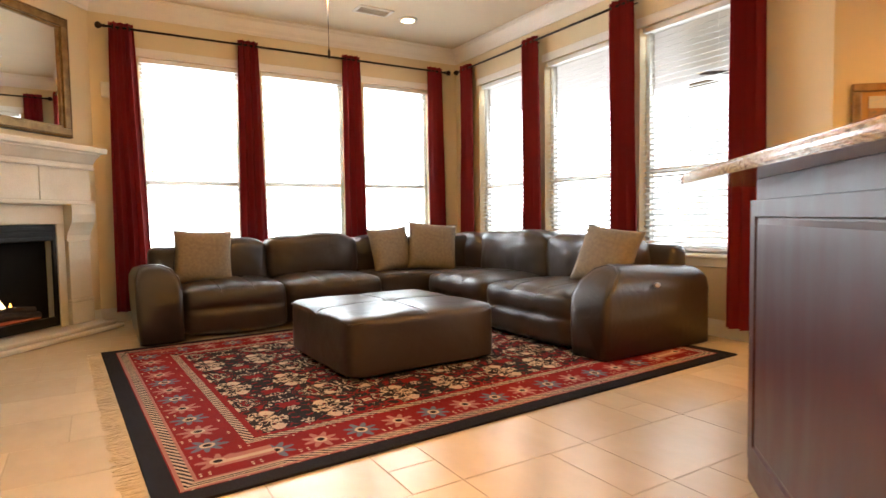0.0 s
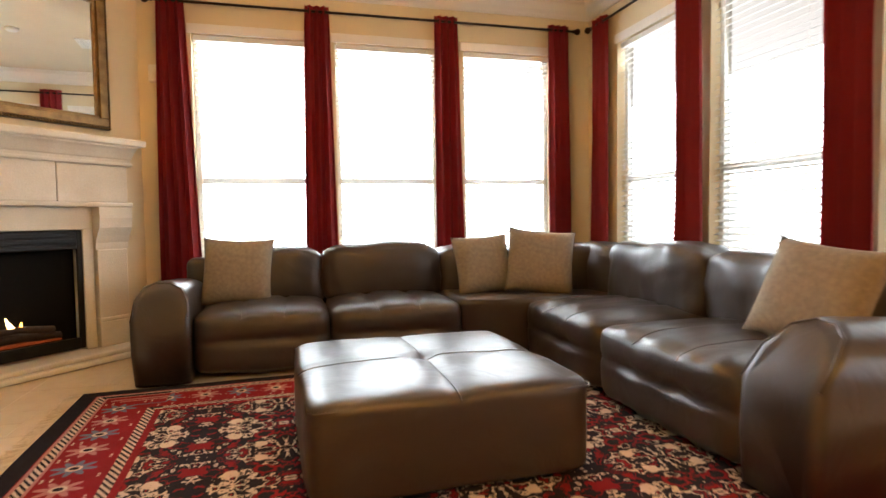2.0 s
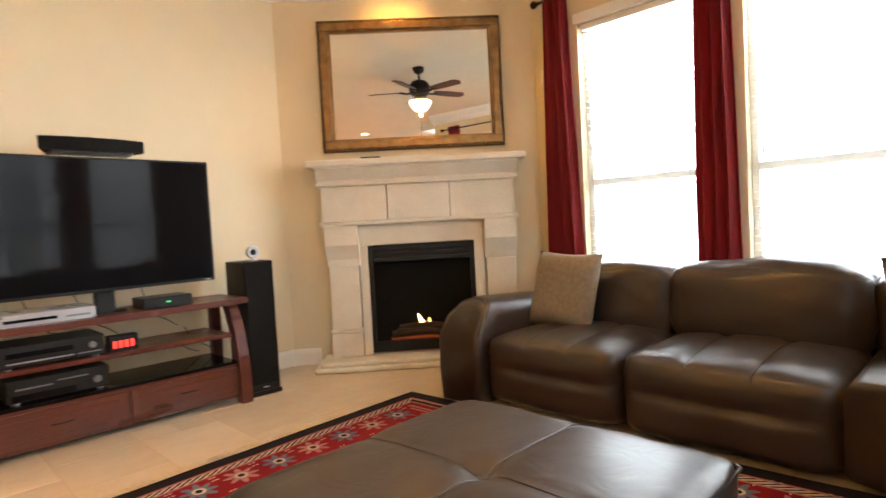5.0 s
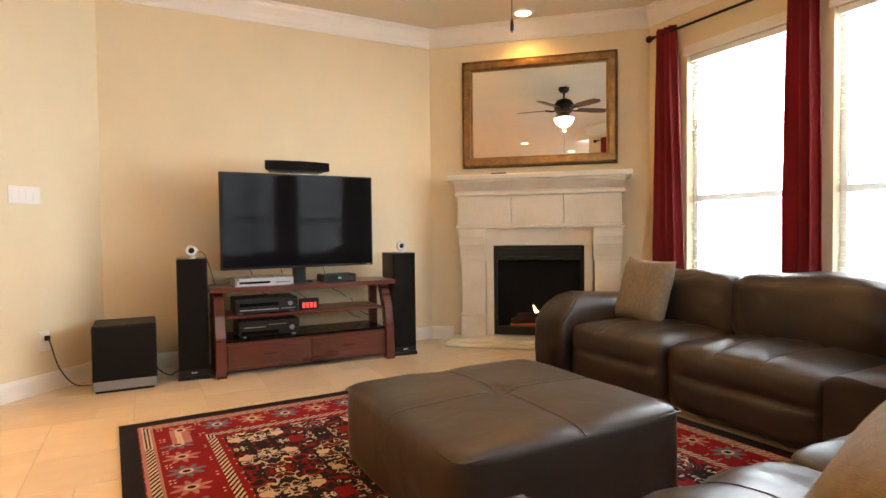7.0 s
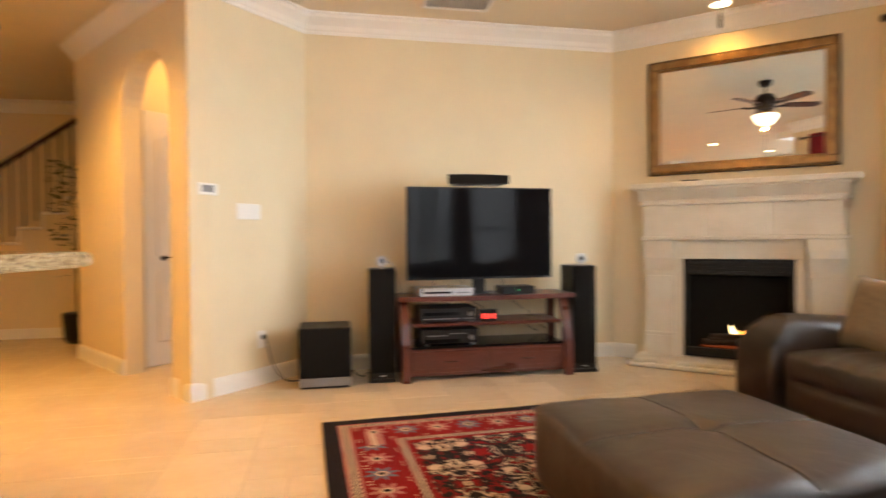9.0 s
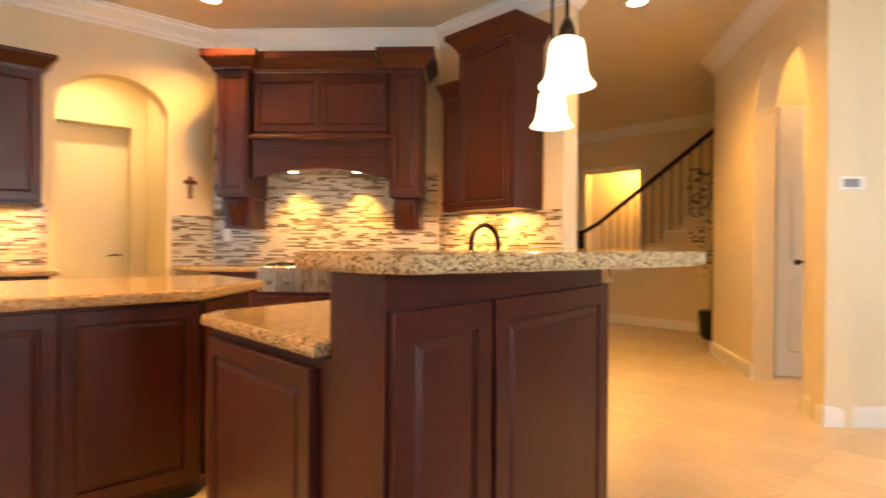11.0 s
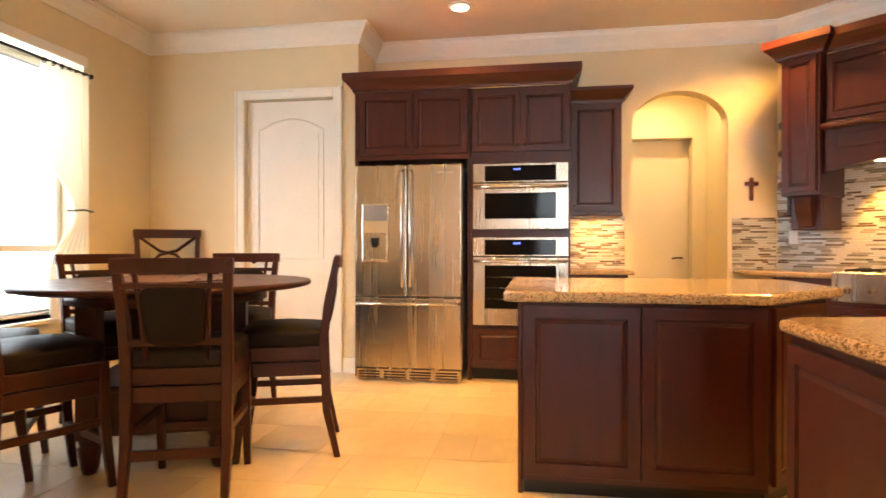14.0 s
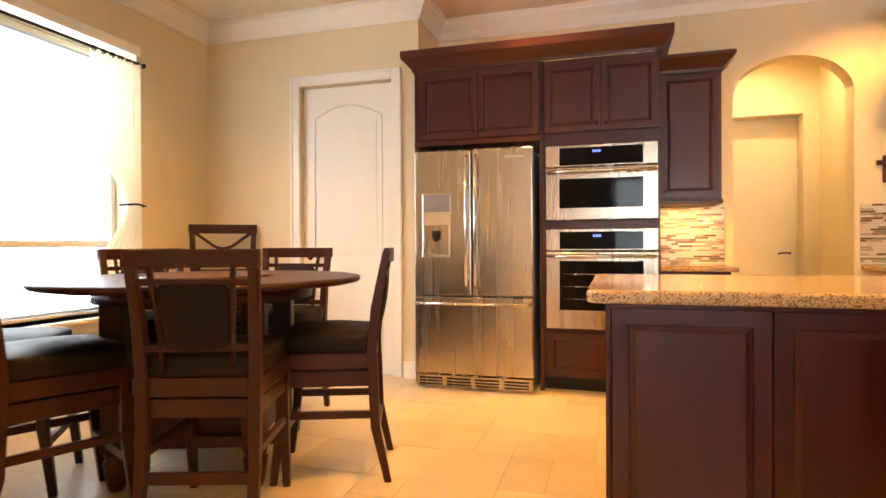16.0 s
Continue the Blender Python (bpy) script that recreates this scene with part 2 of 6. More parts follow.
# ---- shaping helpers ----
def box(bm, x0, y0, z0, x1, y1, z1, r=0.0, seg=2):
    got = bmesh.ops.create_cube(bm, size=1, matrix=Matrix.Translation(((x0 + x1) / 2, (y0 + y1) / 2, (z0 + z1) / 2)) @ Matrix.Diagonal((abs(x1 - x0), abs(y1 - y0), abs(z1 - z0), 1)))
    if r:
        vs = set(got["verts"])
        es = [e for e in bm.edges if e.verts[0] in vs and e.verts[1] in vs]
        bmesh.ops.bevel(bm, geom=es, offset=r, segments=seg, affect="EDGES", profile=0.5)
    return bm


def obox(x0, y0, z0, x1, y1, z1, r=0.0, seg=2):
    return box(bmesh.new(), x0, y0, z0, x1, y1, z1, r, seg)


def prism(bm, pts, z0, z1, r=0.0, seg=2):
    """An upright slab with the outline pts (counter-clockwise)."""
    lo, hi = [bm.verts.new((x, y, z0)) for x, y in pts], [bm.verts.new((x, y, z1)) for x, y in pts]
    n = len(pts)
    fs = [bm.faces.new(lo[::-1]), bm.faces.new(hi)] + [bm.faces.new((lo[i], lo[(i + 1) % n], hi[(i + 1) % n], hi[i])) for i in range(n)]
    if r:
        es = list({e for f in fs[:2] for e in f.edges})
        bmesh.ops.bevel(bm, geom=es, offset=r, segments=seg, affect="EDGES", profile=0.5)
    return bm


def extrude_profile(bm, pts, m, depth):
    """A flat outline pts in the local x-z plane, pushed along local y by depth, placed by m."""
    a, b = [bm.verts.new(m @ Vector((x, 0, z))) for x, z in pts], [bm.verts.new(m @ Vector((x, depth, z))) for x, z in pts]
    n = len(pts)
    bm.faces.new(a), bm.faces.new(b[::-1])
    for i in range(n):
        bm.faces.new((a[i], b[i], b[(i + 1) % n], a[(i + 1) % n]))
    bmesh.ops.recalc_face_normals(bm, faces=bm.faces)
    return bm


def lathe(bm, prof, n=20, m=Matrix()):
    """prof: (radius, z) from bottom to top."""
    rings = []
    for r, z in prof:
        rings.append([bm.verts.new(m @ Vector((max(r, 1e-4) * math.cos(2 * math.pi * i / n), max(r, 1e-4) * math.sin(2 * math.pi * i / n), z))) for i in range(n)])
    for a, b in zip(rings, rings[1:]):
        for i in range(n):
            bm.faces.new((a[i], a[(i + 1) % n], b[(i + 1) % n], b[i])).smooth = True
    bm.faces.new(rings[0][::-1]), bm.faces.new(rings[-1])
    return bm


def tube(bm, pts, r, n=8):
    pts = [Vector(p) for p in pts]
    rings = []
    for i, p in enumerate(pts):
        d = (pts[min(i + 1, len(pts) - 1)] - pts[max(i - 1, 0)]).normalized()
        u = d.orthogonal().normalized() if not rings else (last - d * last.dot(d)).normalized()
        last = u
        w = d.cross(u)
        rings.append([bm.verts.new(p + (u * math.cos(2 * math.pi * k / n) + w * math.sin(2 * math.pi * k / n)) * r) for k in range(n)])
    for a, b in zip(rings, rings[1:]):
        for k in range(n):
            bm.faces.new((a[k], a[(k + 1) % n], b[(k + 1) % n], b[k])).smooth = True
    bm.faces.new(rings[0][::-1]), bm.faces.new(rings[-1])
    bmesh.ops.recalc_face_normals(bm, faces=bm.faces)
    return bm


def puff(bm, cx, cy, cz, sx, sy, sz, p=7.0, bulge=(0, 0, 0), n=8, wrinkle=0.0, m=Matrix(), seed=0.0, dents=()):
    """A stuffed block: rounded by the power p, with bulging faces and small folds. dents: (u, v) on its top."""
    verts = {}

    def vert(u, v, w):
        key = (round(u, 4), round(v, 4), round(w, 4))
        if key not in verts:
            k = max(abs(u), abs(v), abs(w)) / (abs(u) ** p + abs(v) ** p + abs(w) ** p) ** (1 / p)
            q = Vector((u * k, v * k, w * k))
            x = q.x * sx / 2 + math.copysign(bulge[0] * (1 - v * v) * (1 - w * w), u) * (abs(u) > 0.999)
            y = q.y * sy / 2 + math.copysign(bulge[1] * (1 - u * u) * (1 - w * w), v) * (abs(v) > 0.999)
            z = q.z * sz / 2 + math.copysign(bulge[2] * (1 - u * u) * (1 - v * v), w) * (abs(w) > 0.999)
            if wrinkle:
                f = noise.noise(Vector((x * 5 + seed, y * 5, z * 5))) + 0.5 * noise.noise(Vector((x * 13 + seed, y * 13, z * 13)))
                x, y, z = x + u * wrinkle * f, y + v * wrinkle * f, z + w * wrinkle * f
            for du, dv, depth, rad in dents:
                if w > 0.99:
                    z -= depth * math.exp(-((u - du) ** 2 + (v - dv) ** 2) / rad ** 2)
            verts[key] = bm.verts.new(m @ Vector((cx + x, cy + y, cz + z)))
        return verts[key]

    g = [math.sin(math.pi / 2 * (2 * i / n - 1)) * 0.55 + 0.45 * (2 * i / n - 1) for i in range(n + 1)]
    for axis in range(3):
        for s in (-1, 1):
            for i in range(n):
                for j in range(n):
                    q = []
                    for a, b in ((g[i], g[j]), (g[i + 1], g[j]), (g[i + 1], g[j + 1]), (g[i], g[j + 1])):
                        c = [0, 0, 0]
                        c[axis], c[(axis + 1) % 3], c[(axis + 2) % 3] = s, a, b
                        q.append(vert(*c))
                    f = bm.faces.new(q if s > 0 else q[::-1])
                    f.smooth = True
    return bm


def finish(name, bm, material, smooth=False):
    me = bpy.data.meshes.new(name)
    bm.normal_update()
    bm.to_mesh(me)
    bm.free()
    for mm in (material if isinstance(material, (list, tuple)) else [material]):
        me.materials.append(mm)
    if smooth:
        me.polygons.foreach_set("use_smooth", [True] * len(me.polygons))
    return me


def thing(name, label, category, m=Matrix(), group="", kind=""):
    ob = new(name)
    ob.matrix_world = m
    return tagged(ob, label, category, group, kind)


def solid(name, bm, material, label="", category="", group="", kind="", m=Matrix(), smooth=False):
    ob = new(name, finish(name, bm, material, smooth))
    ob.matrix_world = m
    return tagged(ob, label, category, group, kind)


def part(name, bm, material, parent, label="", smooth=False):
    ob = new(name, finish(name, bm, material, smooth))
    ob.parent = parent
    return tagged(ob, label)


def share(name, me, parent, m):
    """One more piece on a mesh that is shared."""
    ob = new(name, me)
    ob.parent = parent
    ob.matrix_basis = m
    return ob


def along(p, q, z=0.0):
    """A frame at p whose x axis runs to q; y is the left hand side."""
    return pose(p[0], p[1], z, 0, 0, math.degrees(math.atan2(q[1] - p[1], q[0] - p[0])))

# ---- structure ----
H = 3.05
NE, NW, TVN, TVS, THE, ARE = (6.84, 9.08), (2.82, 9.08), (1.43, 7.55), (1.46, 4.71), (2.24, 3.95), (0.31, 2.48)
HOC, KC = (4.35, -0.39), (7.96, -0.39)
RING = [NE, NW, TVN, TVS, THE, ARE, (-0.5, 3.4), (-2.2, 3.4), (-2.2, -1.6), (2.70, -1.6), (2.70, 2.45), (2.87, 2.45), (2.87, 1.09), HOC, KC, (7.96, 0.157), (9.97, 0.157), (9.97, 4.20), (7.45, 4.20), (6.84, 4.67)]


def wall_bm(length, openings=(), thick=0.15, ext0=0.0, ext1=0.0, top=H):
    bm = bmesh.new()
    xs = sorted({-ext0, length + ext1, *[v for o in openings for v in o[:2]]})
    for a, b in zip(xs, xs[1:]):
        o = [q for q in openings if q[0] <= a + 1e-6 and q[1] >= b - 1e-6]
        if not o:
            box(bm, a, -thick, 0, b, 0, top)
        else:
            if o[0][2] > 0:
                box(bm, a, -thick, 0, b, 0, o[0][2])
            if o[0][3] < top:
                box(bm, a, -thick, o[0][3], b, 0, top)
    return bm


def wall(name, p, q, openings=(), ext0=0.0, ext1=0.0, thick=0.15, label="warm beige painted plaster wall"):
    length = math.dist(p, q)
    return solid(name, wall_bm(length, openings, thick, ext0, ext1), WALL, label, "wall", kind="structure", m=along(p, q))


def arch_wall(name, p, q, s0, s1, spring, rise, thick=0.16, label="warm beige plaster wall with an arched opening"):
    length = math.dist(p, q)
    c, hw = (s0 + s1) / 2, (s1 - s0) / 2
    pts = [(0, 0), (s0, 0)] + [(c - hw * math.cos(math.pi * i / 20), spring + rise * math.sin(math.pi * i / 20)) for i in range(21)] + [(s1, 0), (length, 0), (length, H), (0, H)]
    bm = extrude_profile(bmesh.new(), pts, Matrix(), -thick)
    return solid(name, bm, WALL, label, "wall", kind="structure", m=along(p, q))


WIN_A = [(3.22, 4.16), (4.38, 5.31), (5.55, 6.43)]
WIN_B = [(8.57, 7.71), (7.39, 6.48), (6.18, 5.33)]
WZ0, WZ1 = 0.63, 2.53
wall("wall_north", NE, NW, [(6.84 - b, 6.84 - a, WZ0, WZ1) for a, b in reversed(WIN_A)], ext0=0.15, ext1=0.1)
wall("wall_fireplace", NW, TVN)
wall("wall_television", TVN, TVS, ext0=0.1)
wall("wall_thermostat", TVS, THE, label="pale beige angled wall with a thermostat")
arch_wall("wall_arch", THE, ARE, 0.31, 1.24, 2.2, 0.42)
wall("wall_hall_corner", ARE, (-0.5, 3.4))
wall("wall_hall_north", (-0.5, 3.4), (-2.2, 3.4), ext1=0.15)
wall("wall_hall_west", (-2.2, 3.4), (-2.2, -1.6), [(3.1, 4.1, 0, 2.35)], ext1=0.15)
wall("wall_hall_south", (-2.2, -1.6), (2.7, -1.6))
solid("wall_kitchen_west", obox(2.70, -1.75, 0, 2.87, 2.45, H), WALL, "warm beige plaster wall end beside the kitchen", "wall", kind="structure")
wall("wall_range", (2.87, 1.09), HOC, ext1=0.1)
arch_wall("wall_kitchen_south", HOC, KC, 0.405, 1.217, 2.2, 0.30)
wall("wall_jog", KC, (7.96, 0.157))
wall("wall_pantry", (8.11, 0.157), (9.97, 0.157), [(0.08, 0.92, 0, 2.43)], ext1=0.2)
wall("wall_dining_east", (9.97, 0.157), (9.97, 4.20), [(0.80, 2.45, 0.58, 2.54)], ext1=0.15, thick=0.28)
wall("wall_dining_north", (9.97, 4.20), (7.45, 4.20))
wall("wall_picture", (7.45, 4.20), (6.84, 4.67), label="lamp-lit beige angled wall with a framed picture")
wall("wall_east", (6.84, 4.67), NE, [(b - 4.67, a - 4.67, WZ0, WZ1) for a, b in reversed(WIN_B)], ext1=0.15)
# small lobby behind each arch
wall("wall_lobby_left", (0.1, 4.25), (1.07, 3.11))
wall("wall_lobby_right", (4.45, -1.75), (4.45, -0.56), label="warm beige plaster lobby wall")
wall("wall_lobby_rear", (6.2, -1.75), (4.4, -1.75), [(0.66, 1.46, 0, 2.3)])
# added slab, out of view: stops outside light leaking round the lobby door
wall("lobby_light_block", (6.2, -1.93), (4.4, -1.93), label="unseen slab added behind the lobby door to block outside light")
wall("wall_lobby_side", (6.0, -0.56), (6.0, -1.75))
solid("floor", obox(-3, -3, -0.12, 11, 10, -0.0016), GROUT, "sandy grout bed of the tiled floor", "floor", kind="structure")
solid("ceiling", obox(-3, -3, H, 11, 10, H + 0.12), CEIL, "pale flat painted ceiling", "ceiling", kind="structure")
solid("ground", obox(-60, -60, -0.5, 70, 70, -0.3), mat("pale_concrete_ground", (0.50, 0.48, 0.45), 0.9, var=0.1), "pale paved ground outside the house", "ground", kind="structure")
solid("roof", obox(-3.1, -3.1, H + 0.13, 11.1, 10.1, H + 0.3), BLACK, "closed roof over the rooms", "roof", kind="structure")
# bright distance beyond the windows
solid("backdrop", obox(-6, 15, -0.3, 22, 15.1, 9), SKYGLOW, "bright hazy white distance outside the windows", "backdrop", kind="structure")
solid("backdrop", obox(17, -8, -0.3, 17.1, 15, 9), PATIOGLOW, "bright hazy white distance outside the windows", "backdrop", kind="structure")


def sweep(name, pts, prof, material, label, closed=True):
    """A moulding along the floor plan pts; prof: (distance from the wall, z)."""
    bm = bmesh.new()
    n = len(pts)
    rings = []
    for i, p in enumerate(pts):
        a, b = Vector(pts[i - 1]), Vector(pts[(i + 1) % n])
        p = Vector(p)
        d0, d1 = (p - a).normalized(), (b - p).normalized()
        n0, n1 = Vector((-d0.y, d0.x)), Vector((-d1.y, d1.x))
        if not closed and i == 0:
            n0 = n1
        if not closed and i == n - 1:
            n1 = n0
        mit = (n0 + n1) / max(1 + n0.dot(n1), 0.2)
        rings.append([bm.verts.new((p.x + mit.x * d, p.y + mit.y * d, z)) for d, z in prof])
    k = len(prof)
    for i in range(n if closed else n - 1):
        a, b = rings[i], rings[(i + 1) % n]
        for j in range(k):
            bm.faces.new((a[j], a[(j + 1) % k], b[(j + 1) % k], b[j]))
    if not closed:
        bm.faces.new(rings[0]), bm.faces.new(rings[-1][::-1])
    bmesh.ops.recalc_face_normals(bm, faces=bm.faces)
    return solid(name, bm, material, label, "trim", kind="structure")


CROWN = [(0.0, H - 0.165), (0.013, H - 0.165), (0.020, H - 0.143), (0.029, H - 0.132), (0.043, H - 0.100), (0.070, H - 0.066), (0.088, H - 0.045), (0.094, H - 0.018), (0.107, H - 0.016), (0.107, H), (0.0, H)]
sweep("crown_moulding", RING, CROWN, TRIM, "white painted crown moulding along the ceiling")
BASE = [(0.0, 0.0), (0.016, 0.0), (0.016, 0.10), (0.012, 0.118), (0.006, 0.128), (0.0, 0.13)]


def lerp2(p, q, s):
    d = math.dist(p, q)
    return (p[0] + (q[0] - p[0]) * s / d, p[1] + (q[1] - p[1]) * s / d)


for run in ([(6.84, 4.67), NE, NW, lerp2(NW, TVN, 0.20)], [lerp2(NW, TVN, 1.85), TVN, TVS, THE, lerp2(THE, ARE, 0.31)], [lerp2(THE, ARE, 1.24), ARE, (-0.5, 3.4)], [(2.70, -1.6), (2.70, 2.45), (2.87, 2.45)], [(7.96, 0.1), (7.96, 0.157), (8.1, 0.157)], [(9.16, 0.157), (9.97, 0.157), (9.97, 4.20), (7.45, 4.20), (6.84, 4.67)]):
    sweep("baseboard", run, BASE, TRIM, "white painted baseboard", closed=False)


# ---- windows with blinds ----
def window(name, m, w, z0, z1, depth, mid, label):
    """A double-hung window in an opening; local x along the wall, y into the room, origin at the opening's left on the wall face."""
    ob = thing(name, label, "window", m, kind="structure")
    f = 0.045
    bm = bmesh.new()
    for a in ((0, z0, f, z1), (w - f, z0, w, z1), (f, z1 - f, w - f, z1), (f, z0, w - f, z0 + f)):
        box(bm, a[0], -depth + 0.01, a[1], a[2], -depth + 0.07, a[3], 0.004, 1)
    part("window_frame", bm, TRIM, ob)
    part("meeting_rail", obox(f, -depth + 0.02, mid - 0.025, w - f, -depth + 0.065, mid + 0.025, 0.005, 1), TRIM, ob)
    for a, b in ((z0 + f, mid - 0.025), (mid + 0.025, z1 - f)):
        pane = part("pane", obox(f, -depth + 0.036, a, w - f, -depth + 0.04, b), GLASS, ob)
        pane.visible_shadow = False
    part("window_sill", obox(-0.06, -depth + 0.07, z0 - 0.03, w + 0.06, 0.06, z0, 0.008), TRIM, ob)
    part("apron", obox(-0.03, 0.002, z0 - 0.10, w + 0.03, 0.018, z0 - 0.03, 0.004, 1), TRIM, ob)
    part("head_casing", obox(-0.03, 0.002, z1 - 0.005, w + 0.03, 0.014, z1 + 0.075, 0.004, 1), TRIM, ob)
    return ob


def blind(m, w, z0, z1, depth, label="white horizontal slat blind, lowered and open", tilt=-5):
    ob = thing("window_blind", label, "blind", m, group="window blinds")
    part("headrail", obox(0.01, -depth + 0.075, z1 - 0.05, w - 0.01, -depth + 0.125, z1 - 0.004, 0.006), BLIND, ob)
    sl = finish("slat", obox(0.015, -0.024, -0.0015, w - 0.015, 0.024, 0.0015), BLIND)
    z = z1 - 0.075
    while z > z0 + 0.05:
        share("slat", sl, ob, pose(0, -depth + 0.10, z, tilt))
        z -= 0.046
    part("bottom_rail", obox(0.015, -depth + 0.078, z0 + 0.008, w - 0.015, -depth + 0.122, z0 + 0.028, 0.004), BLIND, ob)
    for cx in (0.14, w - 0.14):
        part("ladder_cord", tube(bmesh.new(), [(cx, -depth + 0.128, z0 + 0.02), (cx, -depth + 0.128, z1 - 0.03)], 0.0012, 4), BLIND, ob)
    part("cord", tube(bmesh.new(), [(w - 0.09, -depth + 0.132, z1 - 0.05), (w - 0.088, -depth + 0.135, 1.45)], 0.002, 5), BLIND, ob)
    part("tassel", lathe(bmesh.new(), [(0.004, 1.40), (0.009, 1.405), (0.007, 1.45), (0.002, 1.46)], 8, Matrix.Translation((w - 0.088, -depth + 0.135, 0))), BLIND, ob)
    return ob


for i, (a, b) in enumerate(WIN_A):
    m = pose(b, 9.08, 0, 0, 0, 180)
    window("window_%d" % (i + 1), m, b - a, WZ0, WZ1, 0.15, 1.33, "tall white double-hung window with daylight behind")
    blind(m, b - a, WZ0, WZ1, 0.15)
for i, (a, b) in enumerate(WIN_B):
    m = pose(6.84, b, 0, 0, 0, 90)
    window("window_%d" % (i + 4), m, a - b, WZ0, WZ1, 0.15, 1.31, "tall white double-hung window facing a covered patio")
    blind(m, a - b, WZ0, WZ1, 0.15, tilt=-20)
m = pose(9.97, 0.957, 0, 0, 0, 90)
window("window_7", m, 1.65, 0.58, 2.54, 0.28, 1.10, "wide white dining window in a deep plaster recess")
blind(m, 1.65, 0.58, 1.12, 0.28, "white slat blind across the lower dining window")

# ---- living room ----
RUG_X, RUG_Y = 3.47, 2.74


def rug_material():
    m = mat("persian_rug_wool", (0.3, 0.02, 0.03), 0.95, bump=0.6, fine=500, rvar=0)
    nt = m.node_tree
    L = nt.links.new
    N = nt.nodes.new

    def node(kind, op=None, *vals):
        n = N(kind)
        if op:
            n.operation = op
        for i, v in enumerate(vals):
            if isinstance(v, (int, float)):
                n.inputs[i].default_value = v
            elif v is not None:
                L(v, n.inputs[i])
        return n.outputs[0]

    def mth(op, *vals):
        return node("ShaderNodeMath", op, *vals)

    def ramp(fac, stops, mode="CONSTANT"):
        r = N("ShaderNodeValToRGB")
        r.color_ramp.interpolation = mode
        e = r.color_ramp.elements
        e[0].position, e[0].color = stops[0][0], (*stops[0][1], 1)
        e[1].position, e[1].color = stops[1][0], (*stops[1][1], 1)
        for p, c in stops[2:]:
            e.new(p).color = (*c, 1)
        L(fac, r.inputs[0])
        return r.outputs[0]

    def pick(fac, a, b):
        k = N("ShaderNodeMix")
        k.data_type = "RGBA"
        L(fac, k.inputs[0]), L(a, k.inputs[6]), L(b, k.inputs[7])
        return k.outputs[2]

    tc = N("ShaderNodeTexCoord")
    sp = N("ShaderNodeSeparateXYZ")
    L(tc.outputs["Object"], sp.inputs[0])
    x, y = sp.outputs[0], sp.outputs[1]
    d = mth("MINIMUM", mth("MINIMUM", x, mth("SUBTRACT", RUG_X, x)), mth("MINIMUM", y, mth("SUBTRACT", RUG_Y, y)))
    navy, red, cream, blue, pink, rust = (0.014, 0.012, 0.017), (0.20, 0.010, 0.016), (0.52, 0.42, 0.32), (0.12, 0.14, 0.19), (0.36, 0.17, 0.15), (0.28, 0.10, 0.05)

    def motif(px, py, scale, seed, jag):
        """Mirrored flower-like cells."""
        a, b = mth("PINGPONG", x, px), mth("PINGPONG", y, py)
        cv = N("ShaderNodeCombineXYZ")
        L(a, cv.inputs[0]), L(b, cv.inputs[1])
        cv.inputs[2].default_value = seed
        v, n = N("ShaderNodeTexVoronoi"), N("ShaderNodeTexNoise")
        v.inputs["Scale"].default_value, n.inputs["Scale"].default_value, n.inputs["Detail"].default_value = scale, scale * 2.1, 2
        L(cv.outputs[0], v.inputs["Vector"]), L(cv.outputs[0], n.inputs["Vector"])
        return mth("ADD", v.outputs["Distance"], mth("MULTIPLY", mth("SUBTRACT", n.outputs[0], 0.5), jag)), v.outputs["Color"], n.outputs[0]

    f, cell, nz = motif(0.355, 0.31, 7.0, 0.37, 0.8)
    bw = N("ShaderNodeRGBToBW")
    L(cell, bw.inputs[0])
    flower = ramp(bw.outputs[0], [(0.0, pink), (0.34, cream), (0.44, red), (0.54, pink), (0.62, cream), (0.72, blue), (0.8, red)])
    field = pick(mth("LESS_THAN", f, 0.31), ramp(nz, [(0, navy), (0.38, red), (0.42, navy), (0.55, cream), (0.59, navy), (0.65, red), (0.70, navy)]), flower)
    field = pick(mth("LESS_THAN", f, 0.15), field, ramp(bw.outputs[0], [(0.0, red), (0.5, cream), (0.6, navy)]))
    # border flowers in a row
    along_b = mth("MAXIMUM", mth("MULTIPLY", mth("LESS_THAN", mth("MINIMUM", x, mth("SUBTRACT", RUG_X, x)), 0.47), y), mth("MULTIPLY", mth("GREATER_THAN", mth("MINIMUM", x, mth("SUBTRACT", RUG_X, x)), 0.47), x))
    da, db = mth("SUBTRACT", mth("MODULO", along_b, 0.19), 0.095), mth("SUBTRACT", d, 0.255)
    ang = mth("ARCTAN2", db, da)
    rad = mth("SQRT", mth("ADD", mth("MULTIPLY", da, da), mth("MULTIPLY", mth("MULTIPLY", db, db), 0.8)))
    petal = mth("ADD", 0.058, mth("MULTIPLY", mth("SINE", mth("MULTIPLY", ang, 8)), 0.020))
    colour_cell = mth("MODULO", mth("FLOOR", mth("DIVIDE", along_b, 0.19)), 2)
    cb = N("ShaderNodeRGB")
    cb.outputs[0].default_value = (*blue, 1)
    cp = N("ShaderNodeRGB")
    cp.outputs[0].default_value = (*pink, 1)
    cr = N("ShaderNodeRGB")
    cr.outputs[0].default_value = (*red, 1)
    cc = N("ShaderNodeRGB")
    cc.outputs[0].default_value = (*cream, 1)
    cn = N("ShaderNodeRGB")
    cn.outputs[0].default_value = (*navy, 1)
    border = pick(mth("LESS_THAN", rad, petal), cr.outputs[0], pick(colour_cell, cb.outputs[0], cp.outputs[0]))
